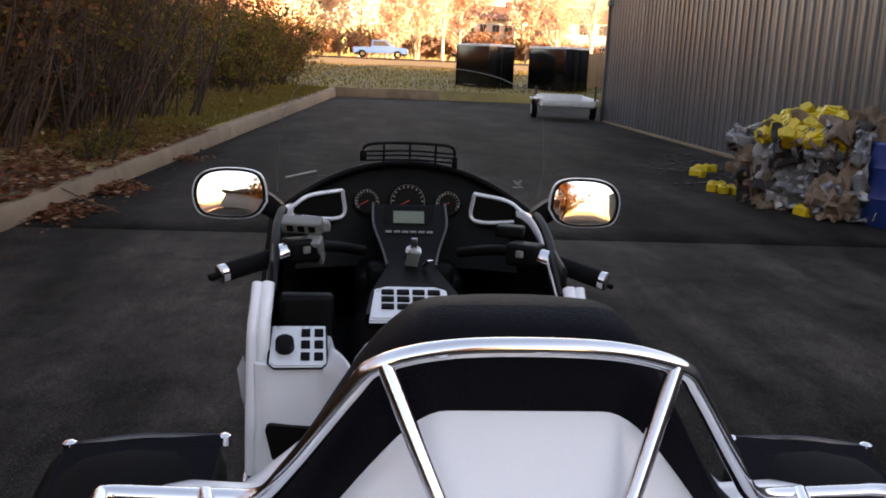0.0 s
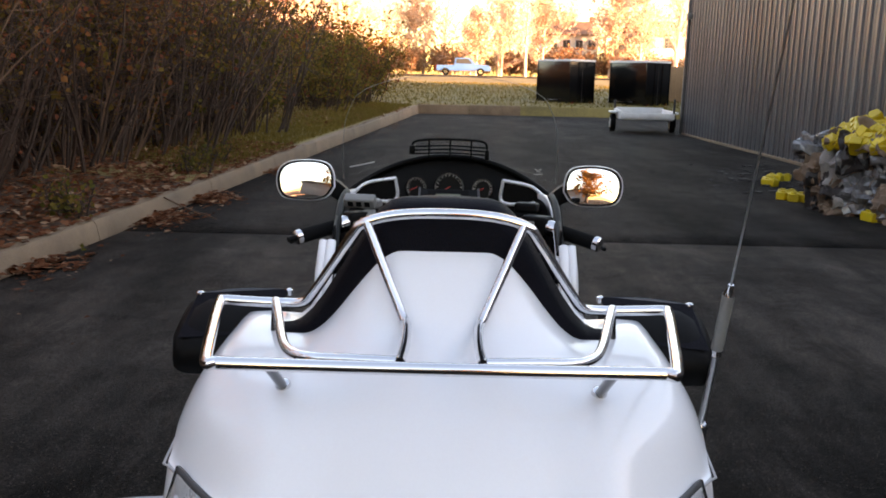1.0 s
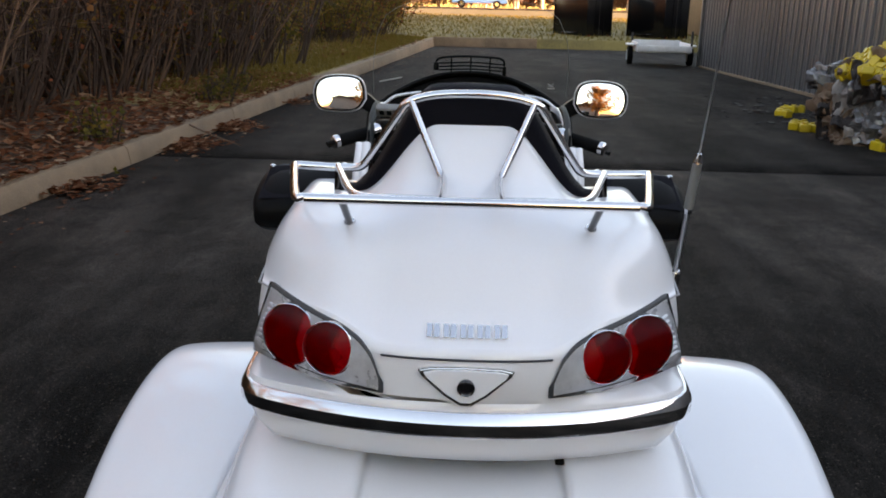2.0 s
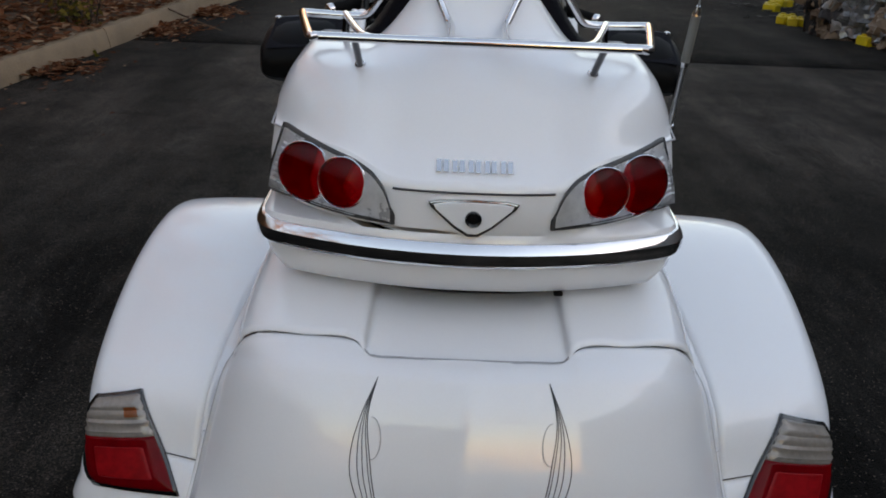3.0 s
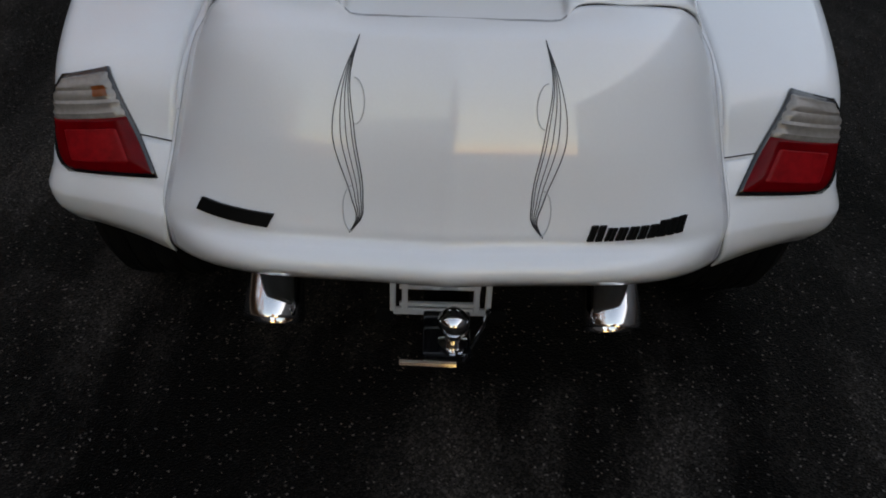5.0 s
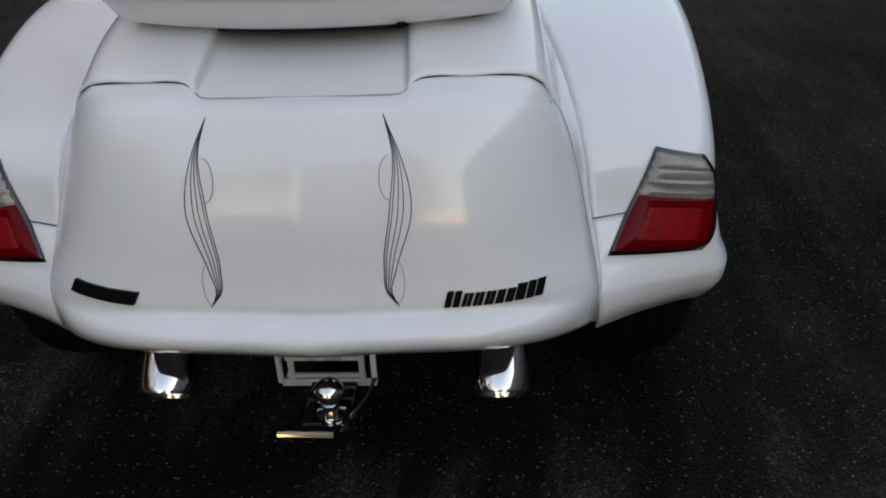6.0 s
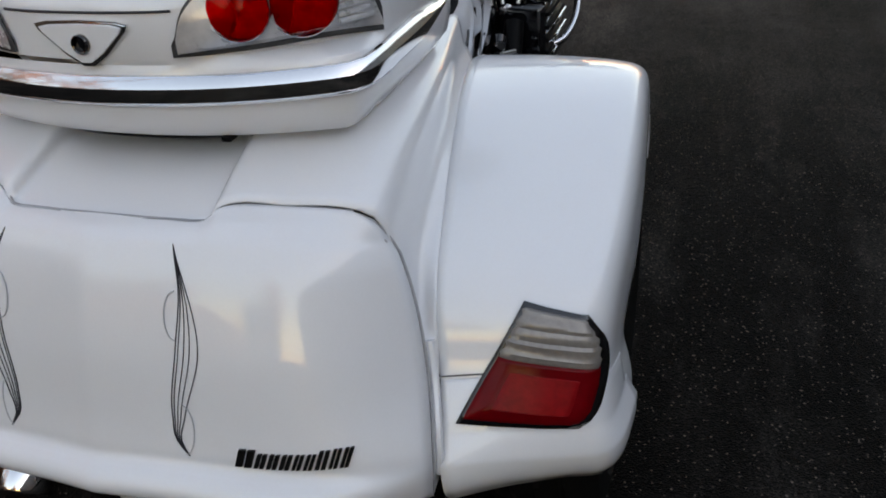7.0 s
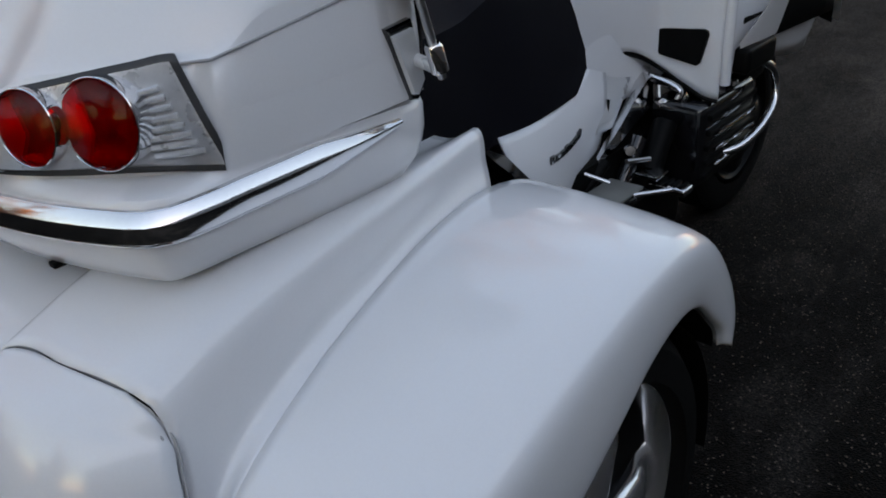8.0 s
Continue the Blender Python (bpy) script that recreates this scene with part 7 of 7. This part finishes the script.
for k, (x, y, z) in enumerate(spots):
    m = pose(x, y, z, hr.uniform(-60, 60) if z > 0.1 else 0, hr.uniform(-60, 60) if z > 0.1 else 0, hr.uniform(0, 360))
    if k == 0:
        yb.matrix_basis = m
    else:
        copy_thing(yb, m)
scrap = bmesh.new()
for _ in range(120):
    p = Vector((hr.gauss(5.3, 0.5), hr.gauss(12.8, 1.4), 0.012))
    a = hr.uniform(0, 6.28)
    s = hr.uniform(0.02, 0.07)
    block((-s, -s * 0.5, 0), (s, s * 0.5, 0.01), 0, 1, scrap, Matrix.Translation(p) @ pose(0, 0, 0, hr.uniform(-20, 20), 0, math.degrees(a)))
tagged(part("litter", scrap, DARK_JUNK), "dark scraps of litter along the wall foot", "litter", kind="stuff")


# houses across the lawn
def house(name, x, y, w, d, eave, ridge, base, label, turn):
    h = thing(name, (0, 0, 0), label, "house", group="houses across the lawn")
    part("wall", block((-w / 2, -d / 2, 0), (w / 2, d / 2, eave), 0.02), SIDING, h, "cream siding")
    r = [(-d / 2 - 0.4, eave - 0.1), (0, ridge), (d / 2 + 0.4, eave - 0.1), (d / 2 + 0.4, eave + 0.1), (0, ridge + 0.22), (-d / 2 - 0.4, eave + 0.1)]
    part("roof", loft([[(sx, yy, zz) for yy, zz in r] for sx in (-w / 2 - 0.3, w / 2 + 0.3)]), ROOF_BROWN, h, "brown shingle roof")
    for sx in (-w / 2, w / 2):
        part("gable", loft([[(sx + o, yy, zz) for yy, zz in ((-d / 2, eave - 0.05), (d / 2, eave - 0.05), (0, ridge - 0.05))] for o in (-0.05, 0.05)]), SIDING, h)
    for fl in range(2):
        for k in range(4):
            xx = -w / 2 + (k + 0.5) * w / 4
            win = part("window", block((xx - 0.55, -d / 2 - 0.06, 0.9 + fl * 2.7), (xx + 0.55, -d / 2 - 0.01, 2.3 + fl * 2.7), 0.02), TRAILER_WHITE, h)
            for i in range(2):
                part("pane", block((xx - 0.48 + 0.5 * i, -d / 2 - 0.075, 0.98 + fl * 2.7), (xx - 0.02 + 0.5 * i, -d / 2 - 0.055, 2.22 + fl * 2.7)), WINDOW_DARK, win)
    part("chimney", block((w * 0.42, -0.4, eave), (w * 0.42 + 0.7, 0.4, ridge + 0.9), 0.03), ROOF_BROWN, h)
    h.matrix_basis = pose(x, y, base, 0, 0, turn)
    return h


house("house", 15.8, 124, 7.0, 7.0, 5.6, 7.4, land(15, 124), "cream two-storey house with a brown roof in low sun", 4)
house("house", 27.0, 112, 10.0, 8.0, 5.2, 6.9, land(27, 112), "cream house with a reddish brown roof in low sun", 3)
house("house", -30.0, 150, 12.0, 9.0, 5.6, 8.0, land(-30, 150), "cream two-storey house far behind trees", -6)

# the road beyond the lawn, and a pickup on it
road = bmesh.new()
loft([[(x, y, land(min(max(x, -40), 60), y) + 0.10) for y in (84.5, 87.0, 89.5)] for x in [-120 + 10 * k for k in range(25)]], False, False, road)
for f in road.faces:
    if f.normal.z < 0:
        f.normal_flip()
tagged(thicken(part("road", road, ASPHALT_OLD), 0.15), "narrow asphalt road beyond the lawn", "road", kind="structure")


def pickup():
    t = thing("pickup_truck", (0, 0, 0), "blue pickup truck on the far road", "truck")
    side_line = [(-2.65, 0.45), (-2.7, 0.95), (-0.95, 1.0), (-0.85, 1.68), (0.55, 1.70), (1.15, 1.12), (2.45, 1.0), (2.65, 0.75), (2.62, 0.45)]
    b = loft([[(x, y * s, z) for x, z in side_line] for y, s in ((-0.92, 1), (0.92, 1))])
    bmesh.ops.bevel(b, geom=b.edges[:], offset=0.05, segments=2, affect="EDGES")
    part("body", b, TRUCK_BLUE, t, "blue body")
    part("bed", block((-2.55, -0.8, 0.9), (-1.0, 0.8, 1.02), 0.02), DARK_JUNK, t)
    for y in (-0.915, 0.915):
        part("side_window", loft([[(x, y + o, z) for x, z in ((-0.72, 1.14), (0.85, 1.14), (0.45, 1.58), (-0.70, 1.58))] for o in (-0.02, 0.02)]), WINDOW_DARK, t, "dark side window")
        for x in (-1.75, 1.65):
            w = part("wheel", spun([(-0.12, 0.2), (-0.12, 0.36), (0.12, 0.36), (0.12, 0.2)], (x, y * 0.95, 0.36), (0, 1, 0), 24), RUBBER, t)
            part("rim", spun([(-0.125, 0.2), (0.125, 0.2)], (x, y * 0.95, 0.36), (0, 1, 0), 18), CHROME, w)
    part("windscreen", loft([[(x, y, z) for x, z in ((0.60, 1.66), (1.12, 1.16), (1.16, 1.16), (0.64, 1.67))] for y in (-0.78, 0.78)]), WINDOW_DARK, t)
    part("headlight", block((2.56, -0.85, 0.72), (2.66, -0.55, 0.90), 0.02), DIAL, t)
    part("tail_light", block((-2.72, -0.92, 0.70), (-2.66, -0.75, 0.92), 0.02), RED_LENS, t)
    part("bumper", block((2.6, -0.9, 0.42), (2.72, 0.9, 0.58), 0.03), CHROME, t)
    return t


truck = pickup()
truck.matrix_basis = pose(0.95, 86.5, land(0.95, 86.5) + 0.12, 0, 0, 0)

# ---- behind the camera, seen in the mirrors but for six added trees ----
shed = thing("warehouse", (-9, -24, 0), "long grey warehouse with a dark flat roof", "building")
part("wall", block((-5.6, -36, 0), (1.2, -26, 4.0), 0.05), SHED_GREY, shed, "weathered grey wall")
part("roof", block((-6.0, -36.6, 4.0), (1.5, -25.4, 4.6), 0.05), ROOF_DARK, shed, "dark flat roof edge")
for k in range(3):
    part("bay_door", block((-5.1 + 2.2 * k, -26.03, 0.1), (-3.5 + 2.2 * k, -25.98, 2.6), 0.02), SHED_GREY, shed)
autumn = make_tree(61, 9.0, 0.2, 40, 5200, 0.22, LEAF_ORANGE, "broad tree with orange autumn leaves", BARK, 0.18, 0.42)
autumn.matrix_basis = pose(1.0, -21.5, 0.0, 0, 0, 40)
# unseen copies, added to block light low on the horizon
for k, (x, y) in enumerate(((-30, -36), (-22, -44), (30, -56), (38, -46), (52, -24), (58, -8))):
    copy_thing(autumn, pose(x, y, 0 if x > -8 else land(x, y), 0, 0, 47 * k))
pole = part("utility_pole", tube([(9.0, -33, 0), (9.0, -33, 8.6)], 0.13, 10, taper=0.09), BARK)
tagged(pole, "wooden utility pole with a crossarm", "utility pole")
part("crossarm", block((7.8, -33.06, 7.9), (10.2, -32.94, 8.05), 0.01), BARK, pole)
for k, (x, z) in enumerate(((8.0, 8.1), (9.0, 8.65), (10.0, 8.1))):
    tagged(part("overhead_wire", tube(path_points([(-40 + x, -30 + 0.8 * k, z + 0.9), (-18 + x, -31.5 + 0.5 * k, z - 0.25), (x, -33, z), (30 + x, -35, z - 0.3)], 8), 0.035, 5), WIRE), "black overhead wire between utility poles", "cable", group="overhead wires")
